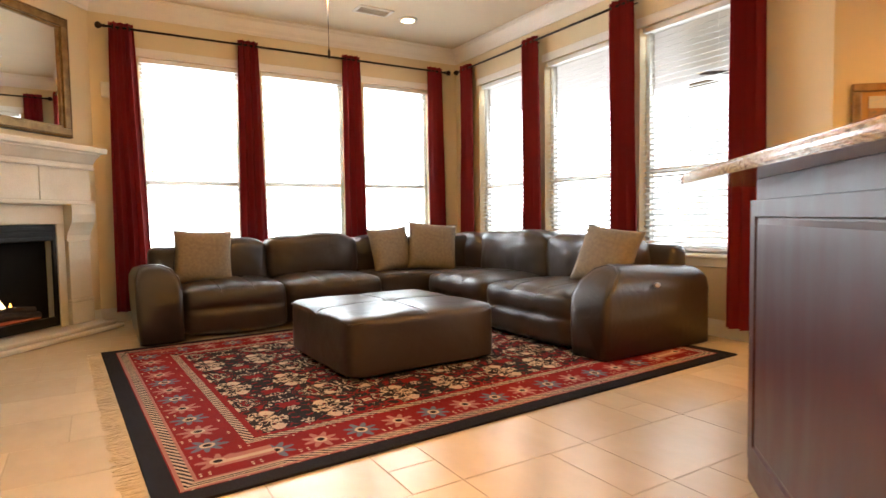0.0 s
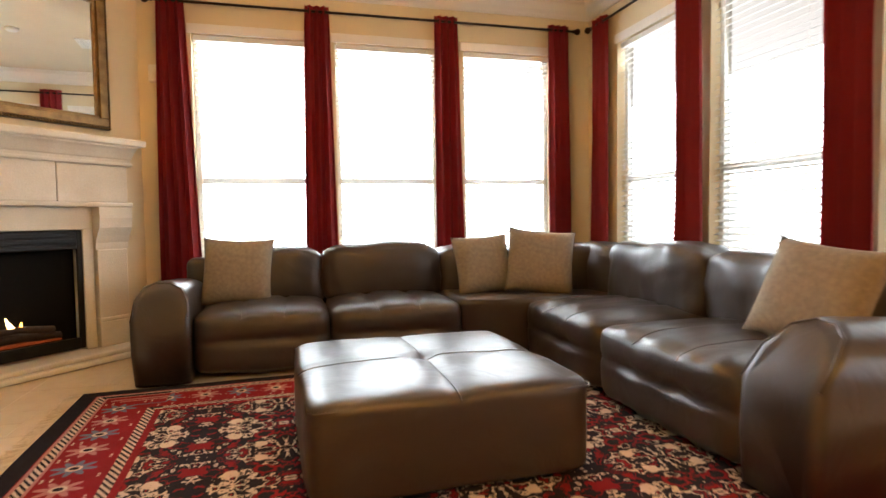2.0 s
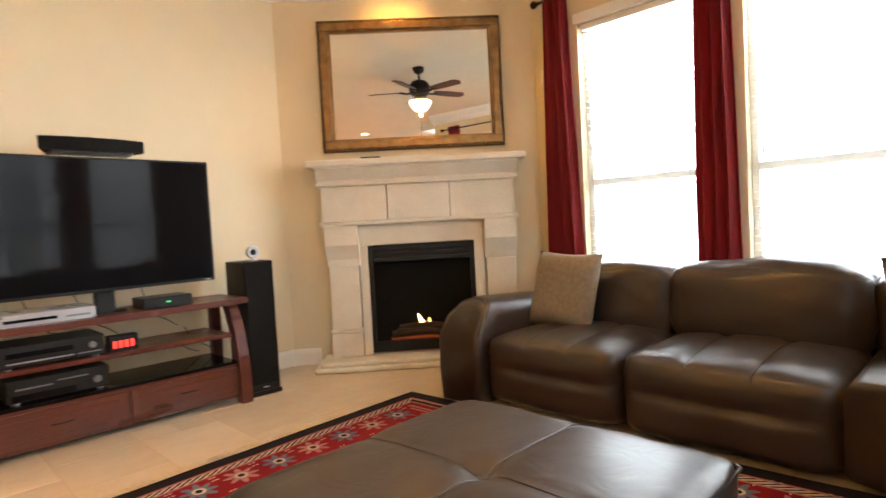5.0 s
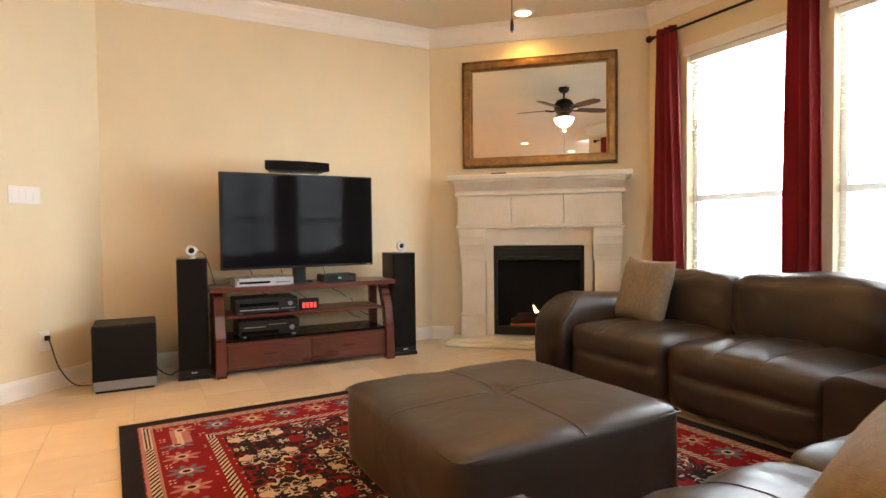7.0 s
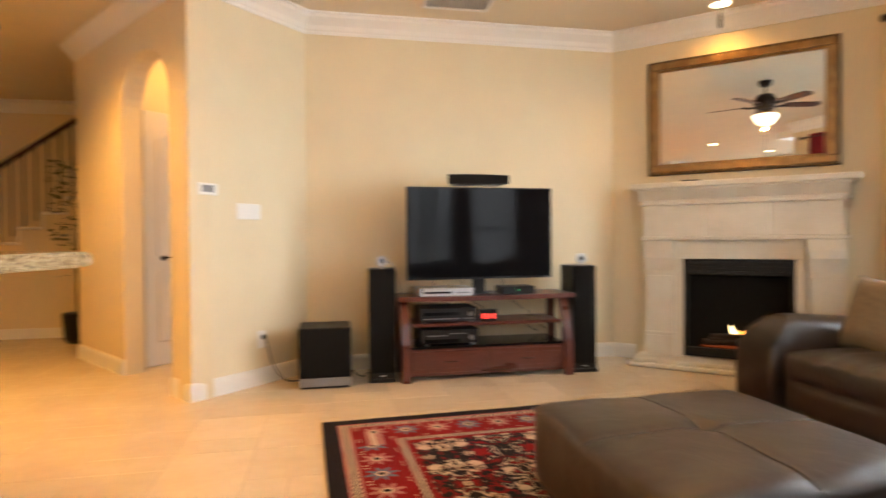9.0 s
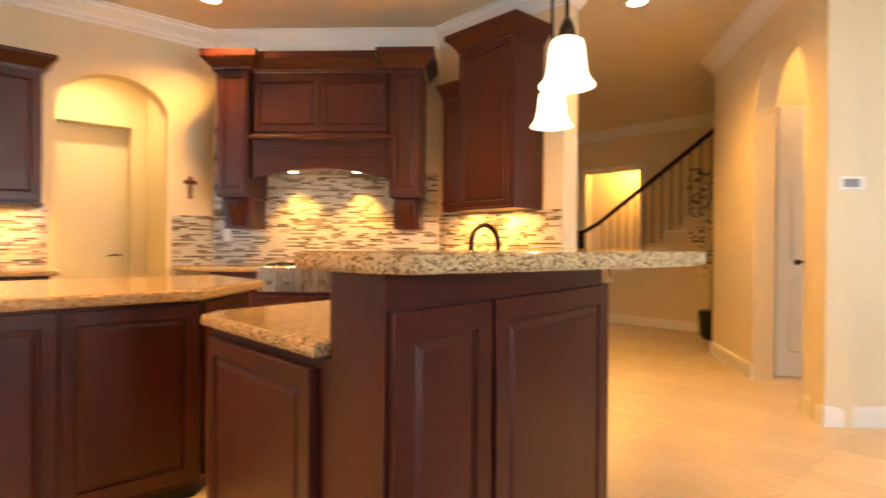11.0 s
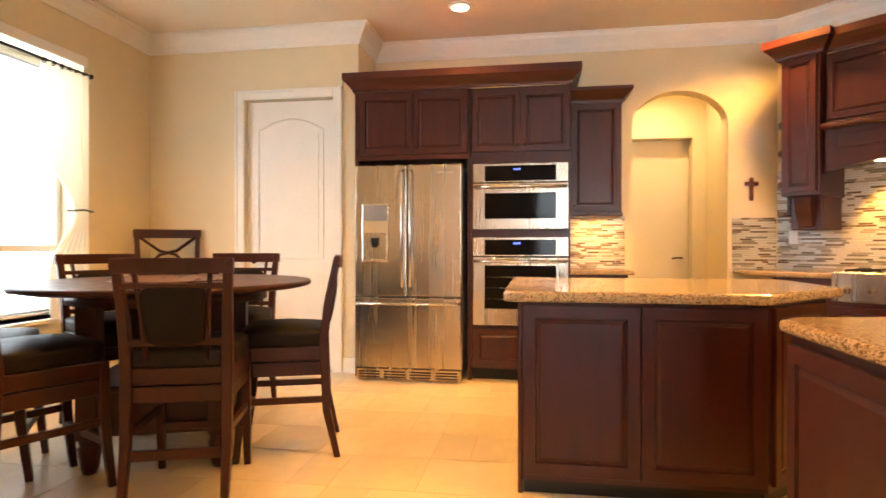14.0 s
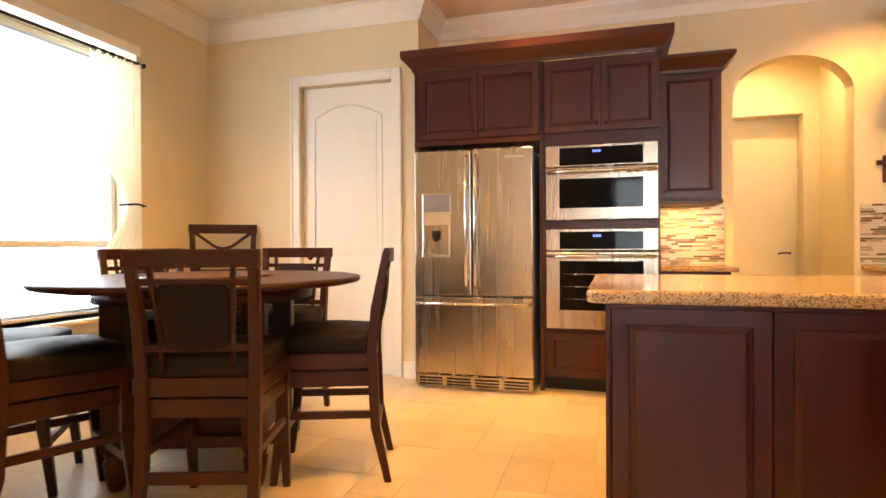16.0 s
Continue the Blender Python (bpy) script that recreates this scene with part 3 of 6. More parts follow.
    border = pick(mth("LESS_THAN", mth("ABSOLUTE", mth("SUBTRACT", rad, 0.022)), 0.006), border, cc.outputs[0])
    border = pick(mth("LESS_THAN", rad, 0.016), border, cn.outputs[0])
    f2, c2, n2 = motif(0.095, 0.095, 26.0, 1.7, 0.5)
    twig = mth("MULTIPLY", mth("LESS_THAN", f2, 0.13), mth("GREATER_THAN", rad, 0.082))
    border = pick(twig, border, cc.outputs[0])
    # narrow guard stripes with dark hooks
    hook = mth("GREATER_THAN", mth("SINE", mth("ADD", mth("MULTIPLY", along_b, 150), mth("MULTIPLY", d, 240))), 0.05)
    guard = pick(hook, cc.outputs[0], cn.outputs[0])

    def band(a, b):
        return mth("MULTIPLY", mth("GREATER_THAN", d, a), mth("LESS_THAN", d, b))

    out = pick(mth("GREATER_THAN", d, 0.47), border, field)
    for a, b in ((0.105, 0.145), (0.395, 0.44)):
        out = pick(band(a, b), out, guard)
    for a, b in ((0.09, 0.105), (0.145, 0.158), (0.38, 0.395), (0.44, 0.452)):
        out = pick(band(a, b), out, cp.outputs[0] if a < 0.3 else cr.outputs[0])
    out = pick(mth("LESS_THAN", d, 0.085), out, cn.outputs[0])
    wool = N("ShaderNodeTexNoise")
    wool.inputs["Scale"].default_value = 7
    hs = N("ShaderNodeHueSaturation")
    mr = N("ShaderNodeMapRange")
    mr.inputs["To Min"].default_value, mr.inputs["To Max"].default_value = 0.75, 1.25
    L(tc.outputs["Object"], wool.inputs["Vector"]), L(wool.outputs[0], mr.inputs["Value"]), L(mr.outputs[0], hs.inputs["Value"]), L(out, hs.inputs["Color"])
    L(hs.outputs[0], nt.nodes["Principled BSDF"].inputs["Base Color"])
    nt.nodes["Principled BSDF"].inputs["Specular IOR Level"].default_value = 0.1
    return m


rug = thing("area_rug", "large red and navy persian wool rug with cream fringe", "rug", pose(2.93, 4.85, 0, 0, 0, 2.7))
bm = bmesh.new()
bmesh.ops.create_grid(bm, x_segments=60, y_segments=46, size=0.5, matrix=Matrix.Translation((RUG_X / 2, RUG_Y / 2, 0.011)) @ Matrix.Diagonal((RUG_X, RUG_Y, 1, 1)))
edge = [e for e in bm.edges if e.is_boundary]
got = bmesh.ops.extrude_edge_only(bm, edges=edge)
for v in got["geom"]:
    if isinstance(v, bmesh.types.BMVert):
        v.co.z = 0.0
        v.co.x += 0.004 * (1 if v.co.x > 1.7 else -1)
for v in bm.verts:
    if v.co.z > 0:
        v.co.z += 0.0018 * noise.noise(v.co * 4)
part("woven_field", bm, rug_material(), rug)
bm = bmesh.new()
for i in range(420):
    yy = RUG_Y * (i + 0.5) / 420
    a, r = random.uniform(-0.022, 0.022), random.uniform(0.06, 0.095)
    w = 0.0024
    q = [bm.verts.new(c) for c in ((0.0, yy - w, 0.008), (0.0, yy + w, 0.008), (-r, yy + a + w, 0.003), (-r, yy + a - w, 0.003))]
    bm.faces.new(q[::-1])
    q2 = [bm.verts.new(c) for c in ((0.0, yy - w, 0.001), (0.0, yy + w, 0.001), (-r, yy + a + w, 0.001), (-r, yy + a - w, 0.001))]
    bm.faces.new(q2)
    bm.faces.new((q[0], q[3], q2[3], q2[0])), bm.faces.new((q[2], q[1], q2[1], q2[2]))
fr = part("fringe", bm, FRINGE, rug, "cream knotted fringe")
tagged(fr, kind="stuff")


def seam(parent, pts, r=0.004, name="seam"):
    return part(name, tube(bmesh.new(), pts, r, 6), LEATHER, parent)


sofa = thing("sectional_sofa", "dark brown leather sectional sofa on the rug by the windows", "sofa")


def ridge(bm, along_y, mid, lo, parent, tol=0.002):
    """A stitched seam that follows the middle line of a padded top."""
    if along_y:
        q = sorted((v.co.copy() for v in bm.verts if abs(v.co.x - mid) < tol and v.co.z > lo), key=lambda c: c.y)
    else:
        q = sorted((v.co.copy() for v in bm.verts if abs(v.co.y - mid) < tol and v.co.z > lo), key=lambda c: c.x)
    seam(parent, [c + Vector((0, 0, 0.001)) for c in q], 0.0035)


def seat_block(x0, y0, x1, y1, front, k):
    """A padded seat with its front panel; front: the side that faces the room."""
    bm = bmesh.new()
    puff(bm, (x0 + x1) / 2, (y0 + y1) / 2, 0.215, x1 - x0, y1 - y0, 0.37, 9, (0.004, 0.012, 0.040), 24, 0.005, seed=k * 3.1)
    fold = 0.013 if front == "x" else 0.006
    for v in bm.verts:
        s = (v.co.x - x0) / (x1 - x0) if front == "y" else (v.co.y - y0) / (y1 - y0)
        d = (v.co.y - y0) if front == "y" else (v.co.x - x0)
        g = 0.0
        # tucks across the front panel
        if d < 0.06:
            for c in (0.33, 0.67):
                g += math.exp(-((s - c) / 0.10) ** 2 - ((v.co.z - 0.24) / 0.025) ** 2) * 0.026
            g += 0.010 * math.exp(-((v.co.z - 0.24) / 0.02) ** 2)
        if v.co.z > 0.33 or d < 0.06:
            # seat halves swell away from the middle seam, with loose folds towards the front
            v.co.z += (0.010 - 0.017 * max(math.exp(-((s - 0.34) / 0.03) ** 2), math.exp(-((s - 0.66) / 0.03) ** 2))) * (v.co.z > 0.36)
            v.co.z += fold * noise.noise(Vector((s * 11 + k, d * 2.2, k * 2.0))) * math.exp(-max(d - 0.1, 0) / 0.3)
        if front == "y":
            v.co.y += g
        else:
            v.co.x += g
    for c in (0.339, 0.661):
        if front == "y":
            ridge(bm, True, x0 + c * (x1 - x0), 0.36, sofa, 0.014)
        else:
            ridge(bm, False, y0 + c * (y1 - y0), 0.36, sofa, 0.014)
    part("seat", bm, LEATHER, sofa)


def back_block(x0, y0, x1, y1, k, top=0.765, w=0.012):
    bm = bmesh.new()
    puff(bm, (x0 + x1) / 2, (y0 + y1) / 2, (0.34 + top) / 2, x1 - x0, y1 - y0, top - 0.34, 6, (0.02, 0.03, 0.02), 22, min(w, 0.014), seed=k * 5.7)
    wide_y = (y1 - y0) > (x1 - x0)
    for v in bm.verts:
        s = (v.co.y - y0) / (y1 - y0) if wide_y else (v.co.x - x0) / (x1 - x0)
        f = noise.noise(Vector((s * 8 + k, v.co.z * 3 + s * 2, k))) + 0.5 * noise.noise(Vector((s * 19, v.co.z * 5, k + 4)))
        e = math.exp(-((s - 0.5) / 0.36) ** 2)
        if wide_y and v.co.x < x0 + 0.1:
            v.co.x += w * f * e
        elif not wide_y and v.co.y < y0 + 0.1:
            v.co.y += w * 0.4 * f * e
        if v.co.z > top - 0.06:
            v.co.z += 0.008 * math.sin(s * math.pi * 3 + k)
    part("back_cushion", bm, LEATHER, sofa)


seat_block(3.36, 7.66, 4.20, 8.45, "y", 1)
seat_block(4.20, 7.66, 5.10, 8.45, "y", 2)
seat_block(5.50, 5.64, 6.38, 6.67, "x", 3)
seat_block(5.50, 6.67, 6.38, 7.62, "x", 4)
bm = prism(bmesh.new(), [(5.10, 7.67), (5.32, 7.70), (5.50, 7.63), (6.4, 7.63), (6.4, 8.45), (5.10, 8.45)], 0.03, 0.415, 0.05, 4)
part("corner_seat", bm, LEATHER, sofa, smooth=True)
back_block(3.42, 8.30, 4.20, 8.62, 1)
back_block(4.20, 8.26, 5.10, 8.62, 2, 0.79)
back_block(5.10, 8.32, 5.72, 8.62, 3, 0.755)
back_block(6.20, 7.70, 6.52, 8.40, 4, 0.755)
back_block(6.16, 6.70, 6.52, 7.66, 5, 0.79, 0.03)
back_block(6.20, 5.78, 6.52, 6.70, 6, 0.765, 0.02)
bm = prism(bmesh.new(), [(5.72, 8.30), (6.20, 7.92), (6.54, 8.1), (6.54, 8.64), (5.72, 8.64)], 0.30, 0.75, 0.05, 4)
part("corner_back", bm, LEATHER, sofa, smooth=True)
bm = bmesh.new()
box(bm, 3.20, 8.55, 0.05, 6.60, 8.76, 0.71, 0.06, 4)
part("rear_panel", bm, LEATHER, sofa, smooth=True)
part("rear_panel", obox(6.46, 5.55, 0.05, 6.64, 8.70, 0.71, 0.06, 4), LEATHER, sofa, smooth=True)


def arm(cx, cy, depth, turn):
    """A curved arm: its outline bowed outwards, soft on top, with piping along the front."""
    prof = [(-0.15, 0.02), (-0.165, 0.2), (-0.17, 0.40), (-0.165, 0.51), (-0.13, 0.585), (-0.06, 0.61), (0.03, 0.605), (0.10, 0.575), (0.145, 0.51), (0.16, 0.42), (0.16, 0.02)]
    m = pose(cx, cy, 0, 0, 0, turn)
    bm = extrude_profile(bmesh.new(), prof, m, depth)
    fr = [f for f in bm.faces if len(f.verts) > 6]
    bmesh.ops.bevel(bm, geom=[e for f in fr for e in f.edges if max(v.co.z for v in e.verts) > 0.1], offset=0.045, segments=4, affect="EDGES", profile=0.6)
    for v in bm.verts:
        p = m.inverted() @ v.co
        if p.z > 0.33:
            v.co += (m.to_3x3() @ Vector((0, 3.2 * (p.z - 0.33) ** 2 * max(0, 1 - p.y / 0.7), 0)))
        if p.z > 0.4:
            v.co.z -= 0.10 * max(0, (p.y - 0.25) / depth) ** 1.5 * (p.z - 0.4) / 0.26
    part("arm", bm, LEATHER, sofa, smooth=True)
    part("piping", tube(bmesh.new(), [m @ Vector((x * 0.93, 0.010 + 3.2 * max(z * 0.985 - 0.33, 0) ** 2, z * 0.985)) for x, z in prof[2:-1]], 0.007, 6), LEATHER, sofa)


arm(3.205, 7.60, 1.05, 0)
arm(5.50, 5.49, 1.08, -90)
bm = lathe(bmesh.new(), [(0.026, 0), (0.026, 0.006), (0.02, 0.010)], 20, pose(5.98, 5.322, 0.47, 90) @ Matrix.Diagonal((1.2, 0.7, 1, 1)))
part("recline_switch", bm, SILVER, sofa, "silver oval switch plate")


def pillow(m, s, label="taupe linen throw pillow leaning on the sofa back"):
    bm = bmesh.new()
    n = 16
    top, bot = {}, {}
    for i in range(n + 1):
        for j in range(n + 1):
            u, v = 2 * i / n - 1, 2 * j / n - 1
            k = 1 - 0.07 * (1 - v * v) * abs(u) ** 2 - 0.0
            l = 1 - 0.07 * (1 - u * u) * abs(v) ** 2
            x, y = u * k * s / 2, v * l * s / 2
            h = 0.085 * ((1 - u ** 4) * (1 - v ** 4)) ** 0.6 + 0.004 * noise.noise(Vector((x * 9, y * 9, s * 7 + m.translation.x)))
            rim = i in (0, n) or j in (0, n)
            top[i, j] = bm.verts.new((x, y, 0 if rim else max(h, 0.002)))
            bot[i, j] = top[i, j] if rim else bm.verts.new((x, y, -max(h, 0.002)))
    for i in range(n):
        for j in range(n):
            bm.faces.new((top[i, j], top[i + 1, j], top[i + 1, j + 1], top[i, j + 1])).smooth = True
            bm.faces.new((bot[i, j], bot[i, j + 1], bot[i + 1, j + 1], bot[i + 1, j])).smooth = True
    return solid("throw_pillow", bm, PILLOW, label, "pillow", "pillows on the sofa", m=m)


pillow(pose(3.60, 8.17, 0.63, 74, 2, -6), 0.48)
pillow(pose(5.40, 8.14, 0.62, 74, -3, 4), 0.47)
pillow(pose(5.80, 7.97, 0.64, 70, 6, -18), 0.52)
px_, py_ = Vector((0.22, -0.97, -0.12)).normalized(), Vector((0.45, 0.0, 0.89))
py_ = (py_ - px_ * py_.dot(px_)).normalized()
pz_ = px_.cross(py_)
pillow(Matrix(((px_.x, py_.x, pz_.x, 6.13), (px_.y, py_.y, pz_.y, 5.90), (px_.z, py_.z, pz_.z, 0.625), (0, 0, 0, 1))), 0.49)

ott = thing("ottoman", "square dark brown leather ottoman with a tufted top on the rug", "ottoman", pose(4.50, 6.35, 0.012, 0, 0, 1.5))
bm = puff(bmesh.new(), 0, 0, 0.185, 1.05, 1.06, 0.355, 14, (0.012, 0.012, 0.016), 44, 0.003)
for v in bm.verts:
    x, y = v.co.x, v.co.y
    if v.co.z > 0.34:
        r, a = math.hypot(x, y), math.atan2(y, x)
        crease = max(math.exp(-(x / 0.022) ** 2), math.exp(-(y / 0.022) ** 2))
        v.co.z += 0.006 * (1 - math.exp(-(x / 0.10) ** 2)) * (1 - math.exp(-(y / 0.10) ** 2)) - 0.006 * crease
        v.co.z += -0.028 * math.exp(-(r / 0.055) ** 2) + 0.005 * math.cos(9 * a) * math.exp(-((r - 0.07) / 0.045) ** 2)
ridge(bm, True, 0.0, 0.33, ott)
ridge(bm, False, 0.0, 0.33, ott)
part("body", bm, LEATHER, ott)
part("button", lathe(bmesh.new(), [(0.018, 0.322), (0.017, 0.348), (0.010, 0.353)], 14), LEATHER, ott)
part("piping", tube(bmesh.new(), [(a * 0.517, b * 0.522, 0.335) for a, b in ((-1, -0.96), (-0.96, -1), (0.96, -1), (1, -0.96), (1, 0.96), (0.96, 1), (-0.96, 1), (-1, 0.96), (-1, -0.96))], 0.005, 6), LEATHER, ott)


# curtains
def curtain(m, top, bottom, z0, z1, lean=0.0, material=None, label="dark red grommet curtain panel, drawn together and hanging straight", folds=3.5, seed=0):
    """A pleated panel; local x along the rod from 0, y out of the wall. top, bottom: widths."""
    ob = thing("window_curtain", label, "curtain", m, group="red curtains")
    bm = bmesh.new()
    nx, nz = 56, 16
    rows = []
    for j in range(nz + 1):
        s = j / nz
        w = top + (bottom - top) * s ** 0.8
        amp = 0.036 + 0.012 * s
        row = []
        for i in range(nx + 1):
            u = i / nx
            ph = 2 * math.pi * folds * u + 0.5 * math.sin(3 * s + seed) * s
            x = w * (u - 0.5) + top / 2 + lean * s + 0.008 * math.sin(2 * ph)
            y = amp * math.sin(ph) * (0.85 + 0.3 * noise.noise(Vector((u * 3 + seed, s * 2, 0)))) + 0.01 * noise.noise(Vector((u * 4, s * 5, seed)))
            row.append((x, y, z1 + (z0 - z1) * s))
        rows.append(row)
    for side in (0.0, 0.004):
        vs = [[bm.verts.new((x, y - side, z)) for x, y, z in row] for row in rows]
        for j in range(nz):
            for i in range(nx):
                q = (vs[j][i], vs[j][i + 1], vs[j + 1][i + 1], vs[j + 1][i])
                bm.faces.new(q if side else q[::-1]).smooth = True
    part("cloth", bm, material or CURTAIN, ob)
    for k in range(3):
        gx = top * (k + 0.5) / 3
        ring = [(gx, 0.024 * math.cos(a * math.pi / 8), z1 - 0.045 + 0.024 * math.sin(a * math.pi / 8)) for a in range(17)]
        part("grommet", tube(bmesh.new(), ring, 0.005, 6), BRONZE, ob, "dark metal grommet")
    return ob


for x0, w, b, ln in ((2.985, 0.20, 0.33, 0.03), (4.13, 0.20, 0.29, 0.0), (5.255, 0.215, 0.27, 0.02), (6.36, 0.21, 0.22, 0.02)):
    curtain(pose(x0, 8.985, 0), w, b, 0.10, 2.79, ln, seed=x0)
for y0, w, b, ln in ((8.83, 0.22, 0.24, 0.0), (7.64, 0.25, 0.28, 0.02), (6.43, 0.26, 0.31, 0.02), (5.30, 0.25, 0.30, 0.0)):
    curtain(pose(6.745, y0, 0, 0, 0, -90), w, b, 0.10, 2.79, ln, seed=y0)
for name, a, b in (("north", (2.95, 8.985), (6.62, 8.985)), ("east", (6.745, 8.88), (6.745, 4.95))):
    rod = thing("curtain_rod", "slim dark bronze curtain rod with ball finials under the crown moulding", "curtain rod", group="curtain rods")
    part("rod", tube(bmesh.new(), [(*a, 2.745), (*b, 2.745)], 0.011, 10), BRONZE, rod)
    for p, s in ((a, -1), (b, 1)):
        d = Vector((b[0] - a[0], b[1] - a[1], 0)).normalized() * s
        turn = math.degrees(math.atan2(d.y, d.x))
        part("finial", lathe(bmesh.new(), [(0.012, -0.01), (0.018, 0.0), (0.010, 0.012), (0.026, 0.03), (0.032, 0.047), (0.026, 0.064), (0.008, 0.075)], 14, pose(p[0], p[1], 2.745, 0, 90, turn)), BRONZE, rod)
    for s in (0.03, 0.36, 0.68, 0.97):
        p = Vector((a[0] + (b[0] - a[0]) * s, a[1] + (b[1] - a[1]) * s, 2.745))
        q = p + (Vector((0, 0.092, 0)) if name == "north" else Vector((0.092, 0, 0)))
        part("bracket", tube(bmesh.new(), [p - Vector((0, 0, 0.014)), (p + q) / 2 - Vector((0, 0, 0.02)), q], 0.006, 6), BRONZE, rod)

# fireplace, in its own frame: x along the mantel, y towards the wall
FP = along((1.809, 7.534), (2.916, 8.754))
fire = thing("fireplace", "cream cast-stone fireplace mantel with a black gas firebox, lit", "fireplace", FP)


def bevel_box(name, c, r=0.006, material=CAST, parent=fire, label="", seg=2):
    return part(name, obox(*c, r, seg), material, parent, label)


bevel_box("mantel_shelf", (-0.01, -0.01, 1.548, 1.66, 0.29, 1.60), 0.014, seg=3)
bm = extrude_profile(bmesh.new(), [(0.0, 1.548), (0.0, 1.535), (0.02, 1.52), (0.05, 1.49), (0.075, 1.462), (0.09, 1.455), (0.09, 1.43), (0.285, 1.43), (0.285, 1.548)], pose(0.05, 0.02, 0, 0, 0, 90), -1.55)
part("cornice", bm, CAST, fire)
bevel_box("ledge", (0.045, 0.085, 1.405, 1.605, 0.28, 1.432), 0.01)
for a, b in ((0.075, 0.577), (0.583, 1.062), (1.068, 1.572)):
    bevel_box("frieze_stone", (a, 0.115, 1.135, b, 0.28, 1.405), 0.006)
bevel_box("moulding", (0.05, 0.09, 1.10, 1.60, 0.28, 1.135), 0.012, seg=3)
bevel_box("header", (0.34, 0.155, 0.94, 1.32, 0.28, 1.10), 0.004)
for a, b in ((0.34, 0.405), (1.245, 1.32)):
    bevel_box("jamb", (a, 0.155, 0.075, b, 0.28, 0.94), 0.004)
for x0 in (0.09, 1.325):
    bm = extrude_profile(bmesh.new(), [(0.08, 1.10), (0.075, 1.02), (0.085, 0.95), (0.115, 0.89), (0.135, 0.84), (0.14, 0.79), (0.28, 0.79), (0.28, 1.10)], pose(x0, 0, 0, 0, 0, 90), -0.25)
    part("corbel", bm, CAST, fire, smooth=False)
    bevel_box("pilaster", (x0 + 0.01, 0.135, 0.29, x0 + 0.24, 0.28, 0.79), 0.006)
    bevel_box("pilaster_band", (x0 - 0.002, 0.12, 0.26, x0 + 0.252, 0.28, 0.292), 0.01, seg=3)
    bevel_box("plinth", (x0 + 0.004, 0.125, 0.075, x0 + 0.246, 0.28, 0.26), 0.005)
bevel_box("hearth_slab", (-0.02, -0.09, 0.004, 1.67, 0.28, 0.04), 0.012, seg=3)
bevel_box("hearth_slab", (0.02, -0.05, 0.04, 1.63, 0.28, 0.075), 0.012, seg=3)
bm = bmesh.new()
for c in ((0.405, 0.165, 0.09, 0.44, 0.19, 0.935), (1.21, 0.165, 0.09, 1.245, 0.19, 0.935), (0.44, 0.165, 0.80, 1.21, 0.19, 0.935), (0.44, 0.165, 0.09, 1.21, 0.19, 0.17)):
    box(bm, *c, 0.003, 1)
part("firebox_frame", bm, BLACK, fire, "black metal firebox frame")
for k in range(3):
    part("louver", obox(0.45, 0.150, 0.805 + 0.042 * k, 1.20, 0.168, 0.835 + 0.042 * k, 0.004, 1), BLACK, fire)
part("firebox", obox(0.41, 0.272, 0.09, 1.24, 0.284, 0.93), CLOTH, fire, "black firebox back")
for k, (a, b, z, r) in enumerate(((0.56, 1.10, 0.21, 0.030), (0.62, 1.06, 0.26, 0.026), (0.60, 0.95, 0.235, 0.022))):
    part("ceramic_log", tube(bmesh.new(), [(a, 0.225 + 0.015 * (k % 2), z), ((a + b) / 2, 0.235, z + 0.02), (b, 0.225, z - 0.01)], r, 9), mat("charred_log", (0.05, 0.03, 0.02), 0.9, var=0.3), fire)
part("ember_bed", obox(0.55, 0.20, 0.172, 1.10, 0.265, 0.19, 0.006), EMBER, fire, "glowing ember bed")
for fx, h, w, lean in ((0.76, 0.06, 0.020, 0.02), (0.80, 0.125, 0.028, -0.02), (0.845, 0.085, 0.024, 0.02), (0.89, 0.05, 0.018, -0.01)):
    bm = bmesh.new()
    lathe(bm, [(w * 0.5, 0.0), (w, h * 0.18), (w * 0.85, h * 0.4), (w * 0.45, h * 0.7), (0.003, h)], 10)
    for v in bm.verts:
        v.co = Vector((fx + v.co.x + lean * (v.co.z / h) ** 2 + 0.01 * math.sin(v.co.z * 40), 0.232 + v.co.y * 0.4, 0.245 + v.co.z))
    part("flame", bm, FIREWHITE if h > 0.1 else FIRE, fire, "small orange gas flame", smooth=True)

# mirror over the mantel
mir = thing("wall_mirror", "large rectangular mirror in an antique gold beaded frame above the mantel", "mirror", FP)
mx0, mx1, mz0, mz1 = 0.10, 1.545, 1.685, 2.71
for w, y0, y1, mt, nm in ((0.026, 0.235, 0.285, BRONZE, "outer_moulding"), (0.075, 0.225, 0.285, GOLD, "frame"), (0.10, 0.245, 0.285, GOLD, "inner_moulding")):
    off = 0 if nm == "outer_moulding" else (0.02 if nm == "frame" else 0.078)
    a0, a1, b0, b1 = mx0 + off, mx1 - off, mz0 + off, mz1 - off
    t = {"outer_moulding": 0.022, "frame": 0.06, "inner_moulding": 0.022}[nm]
    bm = bmesh.new()
    for c in ((a0, y0, b0, a1, y1, b0 + t), (a0, y0, b1 - t, a1, y1, b1), (a0, y0, b0 + t, a0 + t, y1, b1 - t), (a1 - t, y0, b0 + t, a1, y1, b1 - t)):
        box(bm, *c, 0.007, 3)
    part(nm, bm, mt, mir)
part("mirror_glass", obox(mx0 + 0.095, 0.262, mz0 + 0.095, mx1 - 0.095, 0.272, mz1 - 0.095), MIRROR, mir, "clear reflecting mirror glass")
bm = bmesh.new()
